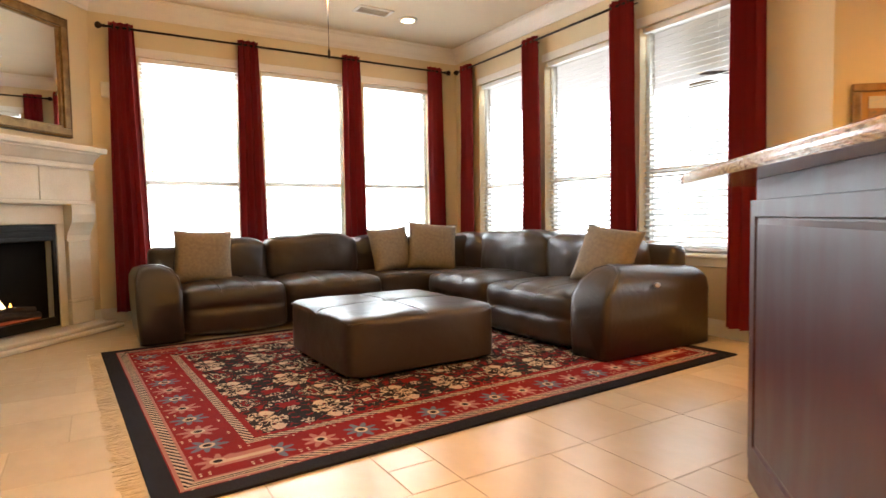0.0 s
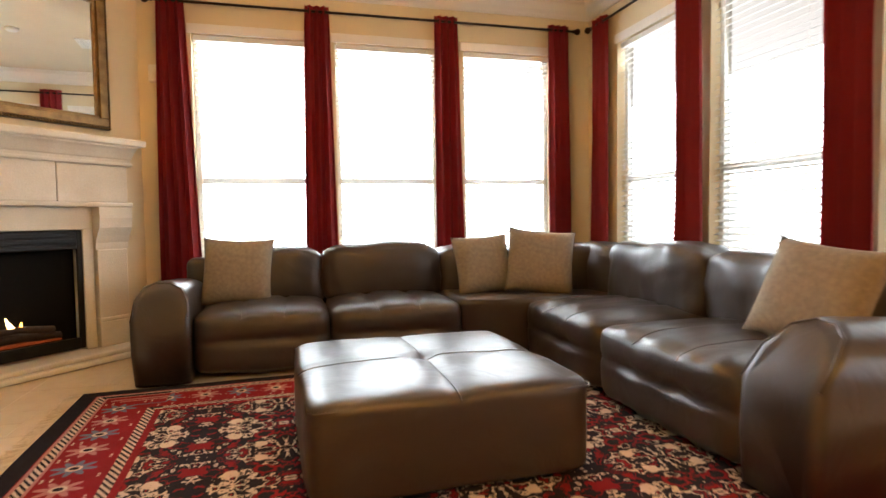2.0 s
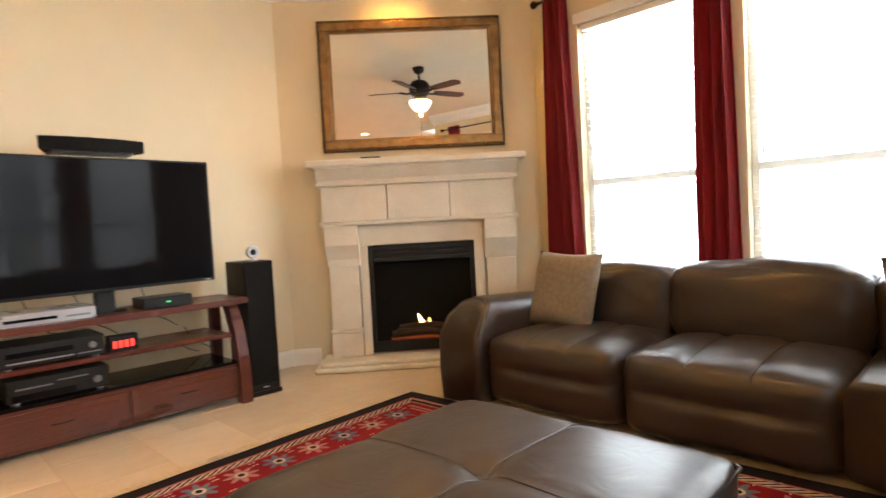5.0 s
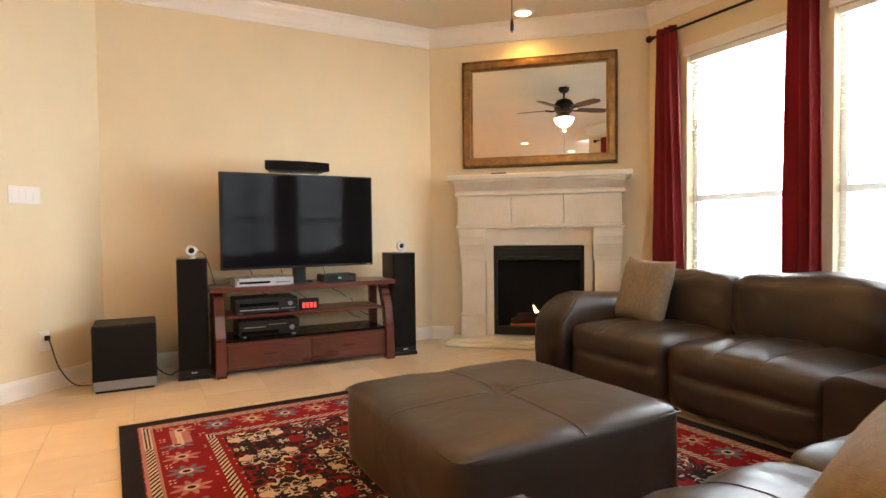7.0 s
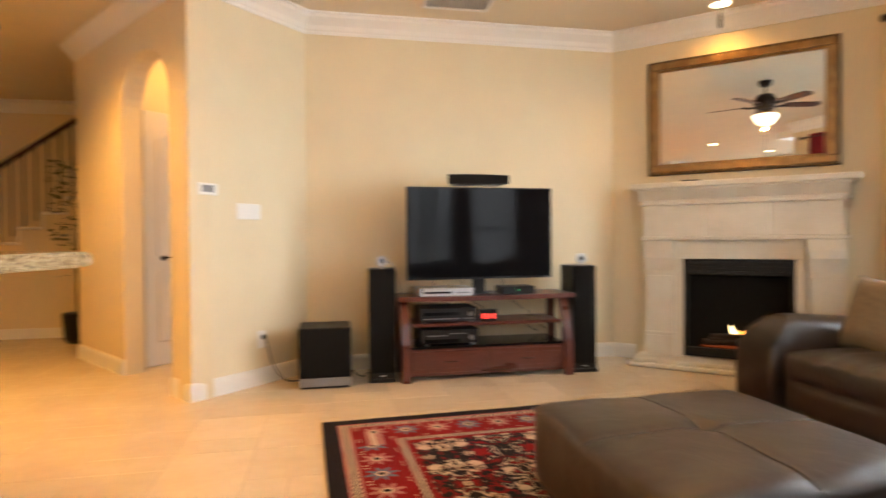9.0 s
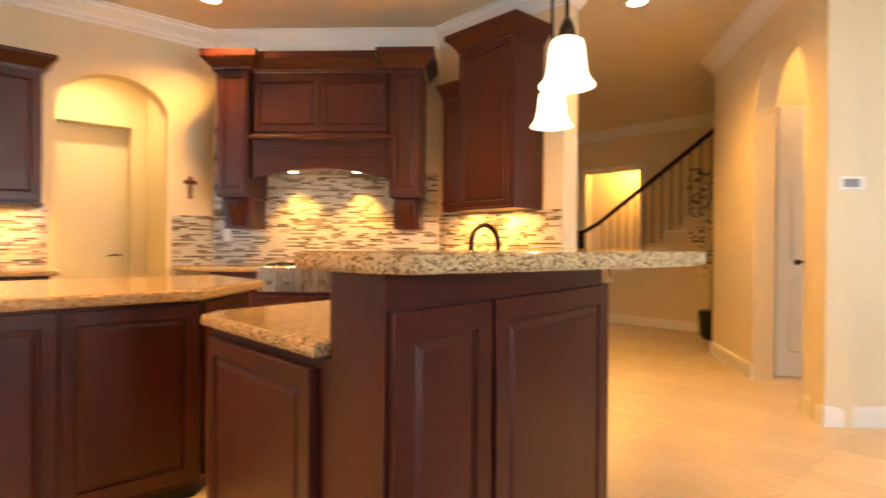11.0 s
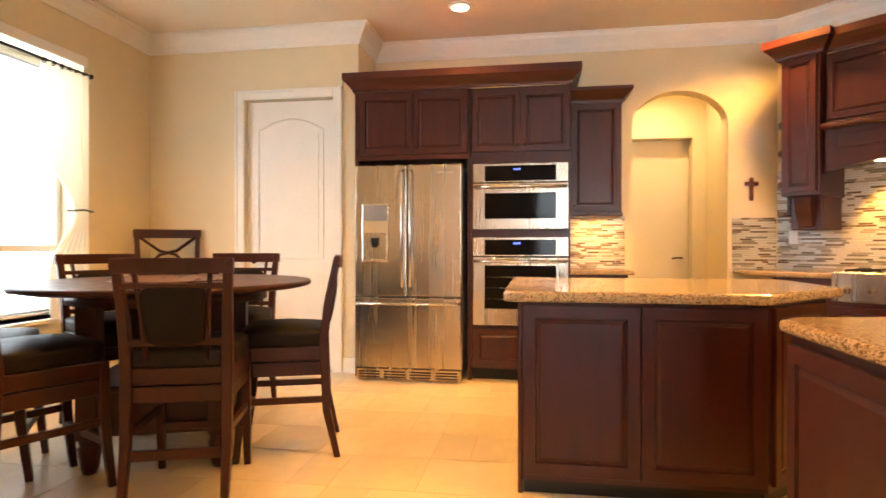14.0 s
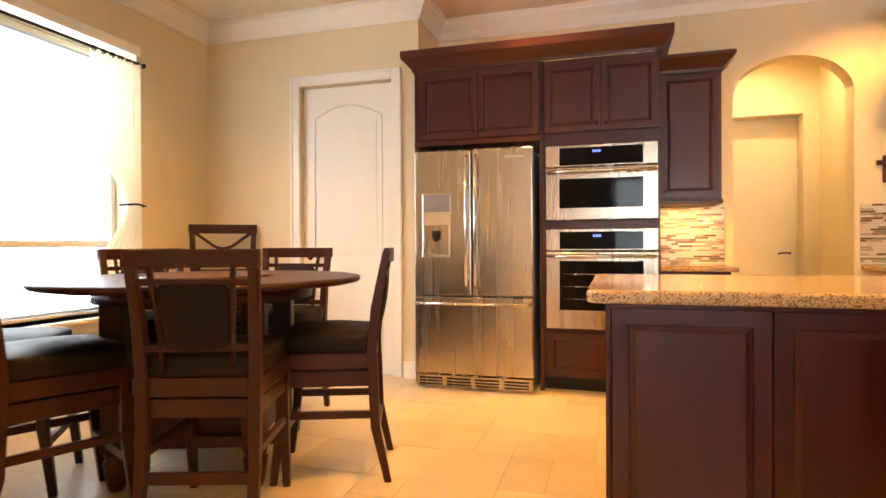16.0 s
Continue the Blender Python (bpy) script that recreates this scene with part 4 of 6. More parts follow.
for i in range(70):
    for z in (mz0 + 0.011, mz1 - 0.011):
        bmesh.ops.create_icosphere(bm, subdivisions=1, radius=0.009, matrix=Matrix.Translation((mx0 + 0.01 + (mx1 - mx0 - 0.02) * i / 69, 0.232, z)))
for i in range(1, 49):
    for x in (mx0 + 0.011, mx1 - 0.011):
        bmesh.ops.create_icosphere(bm, subdivisions=1, radius=0.009, matrix=Matrix.Translation((x, 0.232, mz0 + 0.011 + (mz1 - mz0 - 0.022) * i / 49)))
tagged(part("beading", bm, GOLD, mir, "row of small gold beads", smooth=True), kind="stuff")
solid("remote_control", obox(0.40, 0.06, 1.60, 0.55, 0.10, 1.618, 0.006), BLACK, "black remote control lying on the mantel shelf", "remote", m=FP)

# television corner
tv = thing("television", "large black flat television on a pole above the stand", "television", pose(1.97, 6.118, 0, 0, 0, 2.5))
part("casing", obox(-0.035, -0.615, 0.80, 0.0, 0.615, 1.545, 0.006), BLACK, tv)
part("screen", obox(-0.002, -0.602, 0.818, 0.003, 0.602, 1.533, 0.001, 1), GLOSS, tv, "glossy dark screen")
part("pole", obox(-0.12, -0.05, 0.66, -0.06, 0.05, 1.2, 0.01), BLACK, tv)
part("bracket", obox(-0.065, -0.2, 1.05, -0.03, 0.2, 1.3, 0.004, 1), BLACK, tv)
part("logo_bar", obox(0.003, 0.545, 0.806, 0.004, 0.585, 0.812), SILVER, tv)
cs = thing("center_speaker", "black center speaker lying on top of the television", "speaker", pose(1.95, 6.10, 1.563, 0, 0, 2.5))
part("cabinet", prism(bmesh.new(), [(-0.13, -0.2), (0.02, -0.26), (0.045, -0.12), (0.05, 0.0), (0.045, 0.12), (0.02, 0.26), (-0.13, 0.2)], 0.012, 0.085, 0.008), CLOTH, cs)
part("foot", obox(-0.1, -0.2, 0.0, 0.03, 0.2, 0.014), BLACK, cs)

stand = thing("tv_stand", "red mahogany television stand with glass-black shelves and two drawers", "tv stand")
X0, X1, Y0, Y1 = 1.62, 2.05, 5.42, 6.90
part("top", prism(bmesh.new(), [(X0, Y0), (X1 - 0.02, Y0), (X1 + 0.02, Y0 + 0.4), (X1 + 0.03, (Y0 + Y1) / 2), (X1 + 0.02, Y1 - 0.4), (X1 - 0.02, Y1), (X0, Y1)], 0.635, 0.672, 0.006), STANDWOOD, stand)
part("shelf", obox(X0, Y0 + 0.12, 0.43, X1 - 0.03, Y1 - 0.12, 0.455, 0.004, 1), STANDWOOD, stand)
part("shelf", obox(X0, Y0 + 0.10, 0.255, X1 - 0.02, Y1 - 0.10, 0.275, 0.004, 1), GLOSS, stand, "dark polished lower shelf")
part("drawer_case", obox(X0, Y0 + 0.09, 0.04, X1 - 0.025, Y1 - 0.09, 0.255, 0.004, 1), STANDWOOD, stand)
for a, b in ((Y0 + 0.11, (Y0 + Y1) / 2 - 0.01), ((Y0 + Y1) / 2 + 0.01, Y1 - 0.11)):
    d = part("drawer", obox(X1 - 0.025, a, 0.065, X1 - 0.008, b, 0.238, 0.005, 1), STANDWOOD, stand)
    part("drawer_panel", obox(X1 - 0.008, a + 0.04, 0.10, X1 - 0.004, b - 0.04, 0.205, 0.003, 1), STANDWOOD, d)
    ym = (a + b) / 2
    part("handle", tube(bmesh.new(), [(X1 - 0.006, ym - 0.05, 0.155), (X1 + 0.012, ym - 0.045, 0.155), (X1 + 0.012, ym + 0.045, 0.155), (X1 - 0.006, ym + 0.05, 0.155)], 0.004, 6), BRONZE, d, "dark bronze handle")
for yy, s in ((Y0 + 0.03, 1), (Y1 - 0.10, -1)):
    out = [(0.0, 0.0), (0.0, 0.14), (-0.012, 0.30), (-0.05, 0.46), (-0.12, 0.60), (-0.16, 0.64), (-0.23, 0.64), (-0.18, 0.57), (-0.115, 0.43), (-0.085, 0.28), (-0.075, 0.14), (-0.075, 0.0)]
    bm = extrude_profile(bmesh.new(), [(x, z) for x, z in out], pose(X1 + 0.02, yy, 0), 0.07)
    part("curved_leg", bm, STANDWOOD, stand)
    part("rear_leg", obox(X0, yy, 0.0, X0 + 0.05, yy + 0.07, 0.64, 0.005, 1), STANDWOOD, stand)


def device(name, c, material, label, knobs=(), bars=(), led=None, feet=True, category="electronics"):
    x0, y0, z0, x1, y1, z1 = c
    ob = thing(name, label, category)
    part("case", obox(x0, y0, z0 + (0.012 if feet else 0), x1, y1, z1, 0.004, 1), material, ob)
    for ky, kz, r in knobs:
        part("knob", lathe(bmesh.new(), [(r, 0), (r, 0.012), (r * 0.8, 0.015)], 14, pose(x1, y0 + ky, z0 + kz, 0, 90)), SILVER if material is not BLACK else GREY, ob)
    for a, b, za, zb, mt in bars:
        part("display" if mt in (GLOSS, LEDBLUE, LEDRED, LEDGREEN) else "strip", obox(x1, y0 + a, z0 + za, x1 + 0.003, y0 + b, z0 + zb), mt, ob)
    if feet:
        for fy in (y0 + 0.04, y1 - 0.04):
            for fx in (x0 + 0.04, x1 - 0.03):
                part("foot", lathe(bmesh.new(), [(0.018, 0), (0.018, 0.012)], 12, Matrix.Translation((fx, fy, z0))), SILVER, ob)
    return ob


device("dvd_player", (1.72, 5.60, 0.672, 2.01, 6.04, 0.735), SILVER, "silver disc player on the television stand", bars=((0.03, 0.26, 0.02, 0.036, GLOSS), (0.30, 0.41, 0.02, 0.03, GREY)), feet=False)
device("set_top_box", (1.80, 6.28, 0.672, 2.0, 6.56, 0.735), BLACK, "small black box with a green light on the stand", bars=((0.13, 0.15, 0.03, 0.036, LEDGREEN),), feet=False)
device("remote_control", (1.86, 6.08, 0.672, 1.91, 6.22, 0.688), BLACK, "black remote control on the television stand", feet=False, category="remote")
device("stereo_receiver", (1.70, 5.62, 0.275, 2.0, 6.08, 0.40), BLACK, "black stereo receiver with silver feet on the lower shelf", ((0.40, 0.06, 0.02),), ((0.02, 0.3, 0.02, 0.05, GLOSS), (0.04, 0.2, 0.075, 0.082, GREY), (0.22, 0.36, 0.09, 0.096, GREY)))
device("cd_changer", (1.70, 5.60, 0.455, 2.0, 6.07, 0.575), BLACK, "black disc changer with silver feet on the middle shelf", ((0.41, 0.07, 0.018),), ((0.03, 0.32, 0.06, 0.085, GLOSS), (0.03, 0.32, 0.03, 0.036, SILVER), (0.34, 0.45, 0.03, 0.036, GREY)))
clock = device("digital_clock", (1.90, 6.10, 0.455, 1.97, 6.25, 0.545), BLACK, "black digital clock with red digits on the shelf", feet=False, category="clock")
for k in range(4):
    part("digit", obox(1.97, 6.118 + 0.03 * k, 0.475, 1.973, 6.136 + 0.03 * k, 0.515), LEDRED, clock, "red lit digit")


def tower(m, label):
    ob = thing("tower_speaker", label, "speaker", m, group="tower speakers")
    part("cabinet", obox(-0.30, -0.105, 0.02, -0.012, 0.105, 0.895, 0.006), BLACK, ob)
    part("grille", obox(-0.012, -0.10, 0.075, 0.0, 0.10, 0.89, 0.006, 1), CLOTH, ob)
    part("plinth", obox(-0.29, -0.11, 0.0, 0.005, 0.11, 0.03, 0.005, 1), BLACK, ob)
    part("badge", obox(0.0, -0.02, 0.05, 0.002, 0.02, 0.058), SILVER, ob)
    tw = part("tweeter", lathe(bmesh.new(), [(0.01, -0.06), (0.032, -0.045), (0.043, -0.02), (0.045, 0.0), (0.040, 0.006), (0.030, 0.004)], 18, pose(-0.07, 0, 0.955, 0, 90)), SILVER, ob, "silver round tweeter pod", smooth=True)
    part("dome", lathe(bmesh.new(), [(0.022, 0), (0.018, 0.008), (0.006, 0.013)], 14, pose(-0.068, 0, 0.955, 0, 90)), BLACK, tw)
    part("tweeter_foot", lathe(bmesh.new(), [(0.028, 0.895), (0.024, 0.905), (0.012, 0.915)], 14, Matrix.Translation((-0.08, 0, 0))), SILVER, ob)
    return ob


tower(pose(1.99, 5.305, 0, 0, 0, -3), "slim black tower speaker with a silver tweeter, beside the subwoofer")
tower(pose(2.005, 7.0, 0, 0, 0, -3), "slim black tower speaker with a silver tweeter, beside the fireplace")
sub = thing("subwoofer", "black square subwoofer with a grey foot strip on the tiles", "speaker")
part("cabinet", obox(1.70, 4.665, 0.02, 2.075, 5.06, 0.46, 0.012), BLACK, sub)
part("grille", obox(2.075, 4.67, 0.085, 2.09, 5.055, 0.455, 0.008), CLOTH, sub)
part("foot_strip", obox(2.072, 4.668, 0.02, 2.088, 5.057, 0.085, 0.004, 1), GREY, sub)
part("base", obox(1.72, 4.68, 0.0, 2.06, 5.04, 0.022), BLACK, sub)


def cable(name, pts, label, r=0.0045):
    ps = []
    P = [Vector(p) for p in pts]
    for i in range(len(P) - 1):
        a, b, c, d = P[max(i - 1, 0)], P[i], P[i + 1], P[min(i + 2, len(P) - 1)]
        for k in range(6):
            t = k / 6
            ps.append(0.5 * ((2 * b) + (c - a) * t + (2 * a - 5 * b + 4 * c - d) * t * t + (3 * b - a - 3 * c + d) * t ** 3))
    return solid(name, tube(bmesh.new(), ps + [P[-1]], r, 6), RUBBER, label, "cable")


TH = along(THE, TVS)  # x along the wall from its outer corner; room side is -y
outlet = thing("wall_outlet", "white double power outlet with a black plug on the angled wall", "outlet", TH)
part("plate", obox(0.56, -0.008, 0.285, 0.64, -0.001, 0.42, 0.003, 1), PLASTIC, outlet)
part("plug", obox(0.595, -0.035, 0.355, 0.625, -0.008, 0.39, 0.006), BLACK, outlet, "black plug")
pq = TH @ Vector((0.61, -0.035, 0.37))
cable("power_cord", [pq, pq + Vector((0.05, 0.02, -0.05)), pq + Vector((0.10, 0.07, -0.20)), pq + Vector((0.10, 0.16, -0.32)), (1.86, 4.70, 0.03), (1.86, 4.76, 0.08)], "black power cord from the outlet to the subwoofer")
cable("speaker_cord", [(1.80, 5.05, 0.10), (1.74, 5.10, 0.03), (1.78, 5.16, 0.012), (1.72, 5.22, 0.03), (1.68, 5.4, 0.02), (1.62, 5.5, 0.05)], "brown speaker cord behind the speakers")
cable("speaker_cord", [(1.90, 5.33, 0.94), (1.82, 5.40, 0.93), (1.72, 5.46, 0.78), (1.66, 5.50, 0.6), (1.63, 5.52, 0.3)], "thin cord hanging from the tweeter", 0.003)
for k, (ya, zb) in enumerate(((5.75, 0.80), (6.0, 0.78), (6.35, 0.82), (6.48, 0.45), (6.6, 0.5))):
    cable("av_cable", [(1.72, ya, zb), (1.66, ya + 0.08, 0.62 if zb > 0.6 else 0.40), (1.63, ya + 0.18, 0.55 if zb > 0.6 else 0.33), (1.60, ya + 0.25, 0.5 if zb > 0.6 else 0.30)], "black cable hanging behind the stand", 0.003)
sw = thing("light_switch", "white four-gang light switch plate on the angled wall", "switch", TH)
part("plate", obox(0.385, -0.008, 1.29, 0.605, -0.001, 1.41, 0.003, 1), PLASTIC, sw)
for k in range(4):
    part("rocker", obox(0.405 + 0.048 * k, -0.011, 1.315, 0.437 + 0.048 * k, -0.008, 1.385, 0.002, 1), PLASTIC, sw)
th = thing("thermostat", "white thermostat with a grey display on the angled wall", "thermostat", TH)
part("case", obox(0.06, -0.025, 1.455, 0.215, -0.001, 1.54, 0.006), PLASTIC, th)
part("display", obox(0.085, -0.027, 1.475, 0.18, -0.025, 1.525), GREY, th)
sens = thing("wall_sensor", "small white alarm sensor on the wall beside the curtain", "sensor", pose(2.95, 9.08, 2.18))
part("case", obox(-0.05, -0.045, -0.07, 0.04, -0.001, 0.07, 0.012), PLASTIC, sens)
part("lens", obox(-0.03, -0.05, -0.05, 0.02, -0.045, 0.0, 0.008), PLASTIC, sens)

# ceiling: fan, cans, vents
fan = thing("ceiling_fan", "dark bronze ceiling fan with five blades and a lit glass bowl", "ceiling fan", pose(4.22, 6.62, 0.09))
part("canopy", lathe(bmesh.new(), [(0.02, 2.88), (0.06, 2.90), (0.075, 2.94), (0.075, 2.96)], 24), BRONZE, fan)
part("downrod", lathe(bmesh.new(), [(0.014, 2.80), (0.014, 2.90)], 12), BRONZE, fan)
part("motor", lathe(bmesh.new(), [(0.06, 2.60), (0.11, 2.62), (0.135, 2.68), (0.13, 2.74), (0.09, 2.79), (0.03, 2.81)], 28), BRONZE, fan, smooth=True)
part("light_kit", lathe(bmesh.new(), [(0.05, 2.53), (0.085, 2.55), (0.085, 2.585), (0.06, 2.60)], 24), GOLD, fan)
part("glass_bowl", lathe(bmesh.new(), [(0.03, 2.41), (0.085, 2.435), (0.12, 2.48), (0.14, 2.53), (0.135, 2.545)], 28), SHADEGLASS, fan, "lit frosted glass bowl", smooth=True)
for k in range(5):
    m = pose(0, 0, 2.665, 0, 0, 72 * k + 20)
    bm = prism(bmesh.new(), [(0.20, -0.055), (0.42, -0.07), (0.62, -0.065), (0.66, 0.0), (0.62, 0.065), (0.42, 0.07), (0.20, 0.055)], -0.004, 0.004)
    bmesh.ops.transform(bm, matrix=m @ pose(0, 0, 0, 11), verts=bm.verts)
    bl = part("blade", bm, ESPRESSO, fan, "dark wood blade")
    part("blade_arm", tube(bmesh.new(), [m @ Vector((0.10, 0, -0.01)), m @ Vector((0.17, 0, -0.02)), m @ Vector((0.26, 0, 0.0))], 0.012, 6), BRONZE, bl)
part("pull_chain", tube(bmesh.new(), [(0.0, 0.0, 2.41), (0.0, 0.0, 2.02)], 0.0022, 5), BRONZE, fan)
part("chain_fob", lathe(bmesh.new(), [(0.003, 1.95), (0.009, 1.965), (0.008, 2.00), (0.003, 2.02)], 10), BRONZE, fan)
lamp("fan_light", "POINT", pose(4.22, 6.62, 2.46), 50, WARM, radius=0.012)

for cx, cy in CANS:
    can = thing("recessed_light", "lit round recessed ceiling light with a white trim ring", "ceiling light", pose(cx, cy, H), group="recessed lights")
    part("trim_ring", lathe(bmesh.new(), [(0.068, -0.014), (0.098, -0.010), (0.102, -0.001)], 24), TRIM, can)
    part("lamp_disc", lathe(bmesh.new(), [(0.068, -0.017), (0.070, -0.0145)], 24), BULB, can, "glowing lamp disc")


def vent(cx, cy, sx, sy, turn, label):
    ob = thing("ceiling_vent", label, "vent", pose(cx, cy, H, 0, 0, turn), group="ceiling vents")
    bm = bmesh.new()
    for c in ((-sx, -sy, sx, -sy + 0.03), (-sx, sy - 0.03, sx, sy), (-sx, -sy + 0.03, -sx + 0.03, sy - 0.03), (sx - 0.03, -sy + 0.03, sx, sy - 0.03)):
        box(bm, c[0], c[1], -0.012, c[2], c[3], -0.001, 0.003, 1)
    part("frame", bm, TRIM, ob)
    me = finish("slat", obox(-sx + 0.03, -0.006, -0.0015, sx - 0.03, 0.006, 0.0015), TRIM)
    y = -sy + 0.04
    while y < sy - 0.03:
        share("slat", me, ob, pose(0, y, -0.008, 35))
        y += 0.017
    # thin black sheet stands in for the shade behind the slats
    part("duct_shade", obox(-sx + 0.03, -sy + 0.03, -0.002, sx - 0.03, sy - 0.03, -0.001), BLACK, ob)
    return ob


vent(5.31, 8.24, 0.19, 0.10, 0, "white slatted ceiling air vent near the windows")
vent(1.95, 5.95, 0.17, 0.28, 0, "white slatted return air vent above the television")
det = solid("smoke_detector", lathe(bmesh.new(), [(0.045, -0.035), (0.06, -0.025), (0.065, -0.001)], 24), PLASTIC, "round white smoke detector on the ceiling", "smoke detector", m=pose(4.95, 7.62, H), smooth=False)

# framed picture on the angled wall
PW = along((6.84, 4.67), (7.45, 4.20))
pic = thing("framed_picture", "small autumn landscape painting in a wide wooden frame", "picture", PW)
bm = bmesh.new()
for c in ((0.10, 1.41, 0.62, 1.46), (0.10, 1.69, 0.62, 1.74), (0.10, 1.46, 0.15, 1.69), (0.57, 1.46, 0.62, 1.69)):
    box(bm, c[0], -0.035, c[1], c[2], -0.002, c[3], 0.008)
part("frame", bm, GOLD, pic)
part("mat_board", obox(0.15, -0.016, 1.46, 0.57, -0.003, 1.69), mat("amber_mat_board", (0.45, 0.24, 0.07), 0.7, var=0.05), pic)
part("canvas", obox(0.20, -0.02, 1.49, 0.52, -0.016, 1.66), mat("painted_autumn_scene", (0.45, 0.20, 0.05), 0.6, scale=14, color2=(0.08, 0.12, 0.10)), pic, "loosely painted autumn trees")
part("sky_band", obox(0.20, -0.0215, 1.585, 0.52, -0.02, 1.66), mat("painted_sky", (0.35, 0.45, 0.55), 0.6, scale=10, color2=(0.6, 0.5, 0.35)), pic, "painted pale sky")
# covered patio outside the east windows
solid("patio_roof", obox(7.0, 4.2, 2.86, 10.3, 11.0, 2.98), TRIM, "pale covered patio ceiling outside the windows", "roof", kind="structure")
pf = thing("patio_fan", "white patio ceiling fan with a lit bowl outside", "ceiling fan", pose(8.9, 6.3, 0))
part("rod", lathe(bmesh.new(), [(0.02, 2.5), (0.02, 2.86)], 10), BRONZE, pf)
part("motor", lathe(bmesh.new(), [(0.05, 2.36), (0.12, 2.40), (0.12, 2.48), (0.04, 2.52)], 18), BRONZE, pf)
part("bowl", lathe(bmesh.new(), [(0.03, 2.24), (0.12, 2.28), (0.14, 2.35)], 18), SHADEGLASS, pf)
for k in range(5):
    bm = obox(0.12, -0.06, 2.43, 0.62, 0.06, 2.44)
    bmesh.ops.transform(bm, matrix=pose(0, 0, 0, 0, 0, 72 * k), verts=bm.verts)
    part("blade", bm, ESPRESSO, pf)
post = thing("patio_column", "square brick patio column outside the windows", "column")
me = finish("brick", obox(-0.10, -0.045, 0, 0.10, 0.045, 0.065, 0.004, 1), mat("patio_brick", (0.42, 0.34, 0.30), 0.8, rnd=0.2))
for k in range(36):
    for i in range(2):
        for fx in (0, 1):
            share("brick", me, post, pose(10.0 + 0.21 * i + (0.05 if k % 2 else 0), 7.6 + 0.30 * fx, -0.3 + 0.08 * k))
part("core", obox(9.92, 7.6, -0.3, 10.3, 7.9, 2.74), GROUT, post)

# ---- kitchen and dining ----
def panel_bm(w, h, t=0.02, stile=0.06, arched=False):
    """A raised-panel door: frame, groove and bevelled field. Local x across, z up, front at -y."""
    bm = obox(0, -t, 0, w, 0, h)
    bm.normal_update()
    f = [q for q in bm.faces if q.normal.y < -0.9]
    bmesh.ops.inset_region(bm, faces=f, thickness=0.002, depth=0.0)
    for v in {v for q in bm.faces for v in q.verts if q not in f and q.normal.y < -0.9} - {v for q in f for v in q.verts}:
        v.co.y += 0.002
    for thick, deep in ((stile, 0.0), (0.006, -t * 0.45), (0.008, 0.0), (0.022, t * 0.38)):
        bmesh.ops.inset_region(bm, faces=f, thickness=thick, depth=deep)
    return bm


def cab_door(parent, m, w, h, knob=None, name="door", material=None, stile=0.06):
    bm = panel_bm(w, h, 0.02, stile)
    bmesh.ops.transform(bm, matrix=m, verts=bm.verts)
    d = part(name, bm, material or CHERRY, parent)
    if knob:
        kb = lathe(bmesh.new(), [(0.006, 0.0), (0.006, 0.012), (0.014, 0.018), (0.013, 0.026), (0.006, 0.029)], 14, m @ pose(knob[0], -0.02, knob[1], 90))
        part("knob", kb, BRONZE, d, "small dark bronze knob")
    return d


def cabinet(name, m, w, d, z0, z1, doors=1, label="", knob_low=True, toe=0.0, drawer=0.0, group="kitchen cabinets", sides=True):
    """A case whose front is at local y=0 (facing -y) with raised-panel doors."""
    ob = thing(name, label, "cabinet", m, group=group)
    part("body", obox(0, 0, z0 + toe, w, d, z1, 0.002, 1), CHERRY, ob)
    if toe:
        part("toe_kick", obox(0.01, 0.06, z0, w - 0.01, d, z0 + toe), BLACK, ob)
    dw = (w - 0.03) / doors
    for k in range(doors):
        x0 = 0.015 + dw * k
        kx = (dw - 0.035 if k % 2 == 0 and doors > 1 else 0.03)
        h0, h1 = z0 + toe + 0.015, z1 - 0.015 - (drawer + 0.015 if drawer else 0)
        cab_door(ob, pose(x0 + 0.003, 0, h0), dw - 0.006, h1 - h0, (kx, 0.05 if knob_low else h1 - h0 - 0.05))
        if drawer:
            cab_door(ob, pose(x0 + 0.003, 0, z1 - 0.015 - drawer), dw - 0.006, drawer, (dw / 2, drawer / 2), "drawer", stile=0.035)
    return ob


def cornice(name, pts, z, label, size=0.11, parent=None):
    """A cabinet crown: a flared moulding along pts, the room on the left."""
    prof = [(0.0, z), (0.012, z), (0.016, z + 0.02), (0.03, z + 0.035), (0.05, z + 0.06), (0.075, z + 0.085), (0.085, z + 0.092), (0.085, z + size), (0.0, z + size)]
    ob = sweep(name, pts, prof, CHERRYH, label, closed=False)
    del ob["kind"]
    ob["category"] = "moulding"
    if parent:
        ob.parent = parent
        ob.matrix_parent_inverse = parent.matrix_world.inverted()
        del ob["category"]
        del ob["label"]
    return ob


# fridge surround and oven tower: x 6.15 to 7.955, fronts at y 0.28
tall = thing("tall_cabinet", "tall cherry wood cabinet built round the refrigerator and double oven", "cabinet")
part("side_panel", obox(7.915, -0.38, 0, 7.952, 0.28, 2.42, 0.002, 1), CHERRY, tall)
part("divider", obox(6.955, -0.38, 0, 6.985, 0.274, 2.42, 0.002, 1), CHERRY, tall)
part("upper_case", obox(6.985, -0.38, 1.85, 7.915, 0.28, 2.42, 0.002, 1), CHERRY, tall)
part("light_rail", obox(6.96, 0.262, 1.835, 7.95, 0.30, 1.875, 0.006), CHERRYH, tall)
part("oven_case", obox(6.15, -0.38, 0.10, 6.955, 0.26, 2.42, 0.002, 1), CHERRY, tall)
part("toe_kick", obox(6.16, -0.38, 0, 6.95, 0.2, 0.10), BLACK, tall)
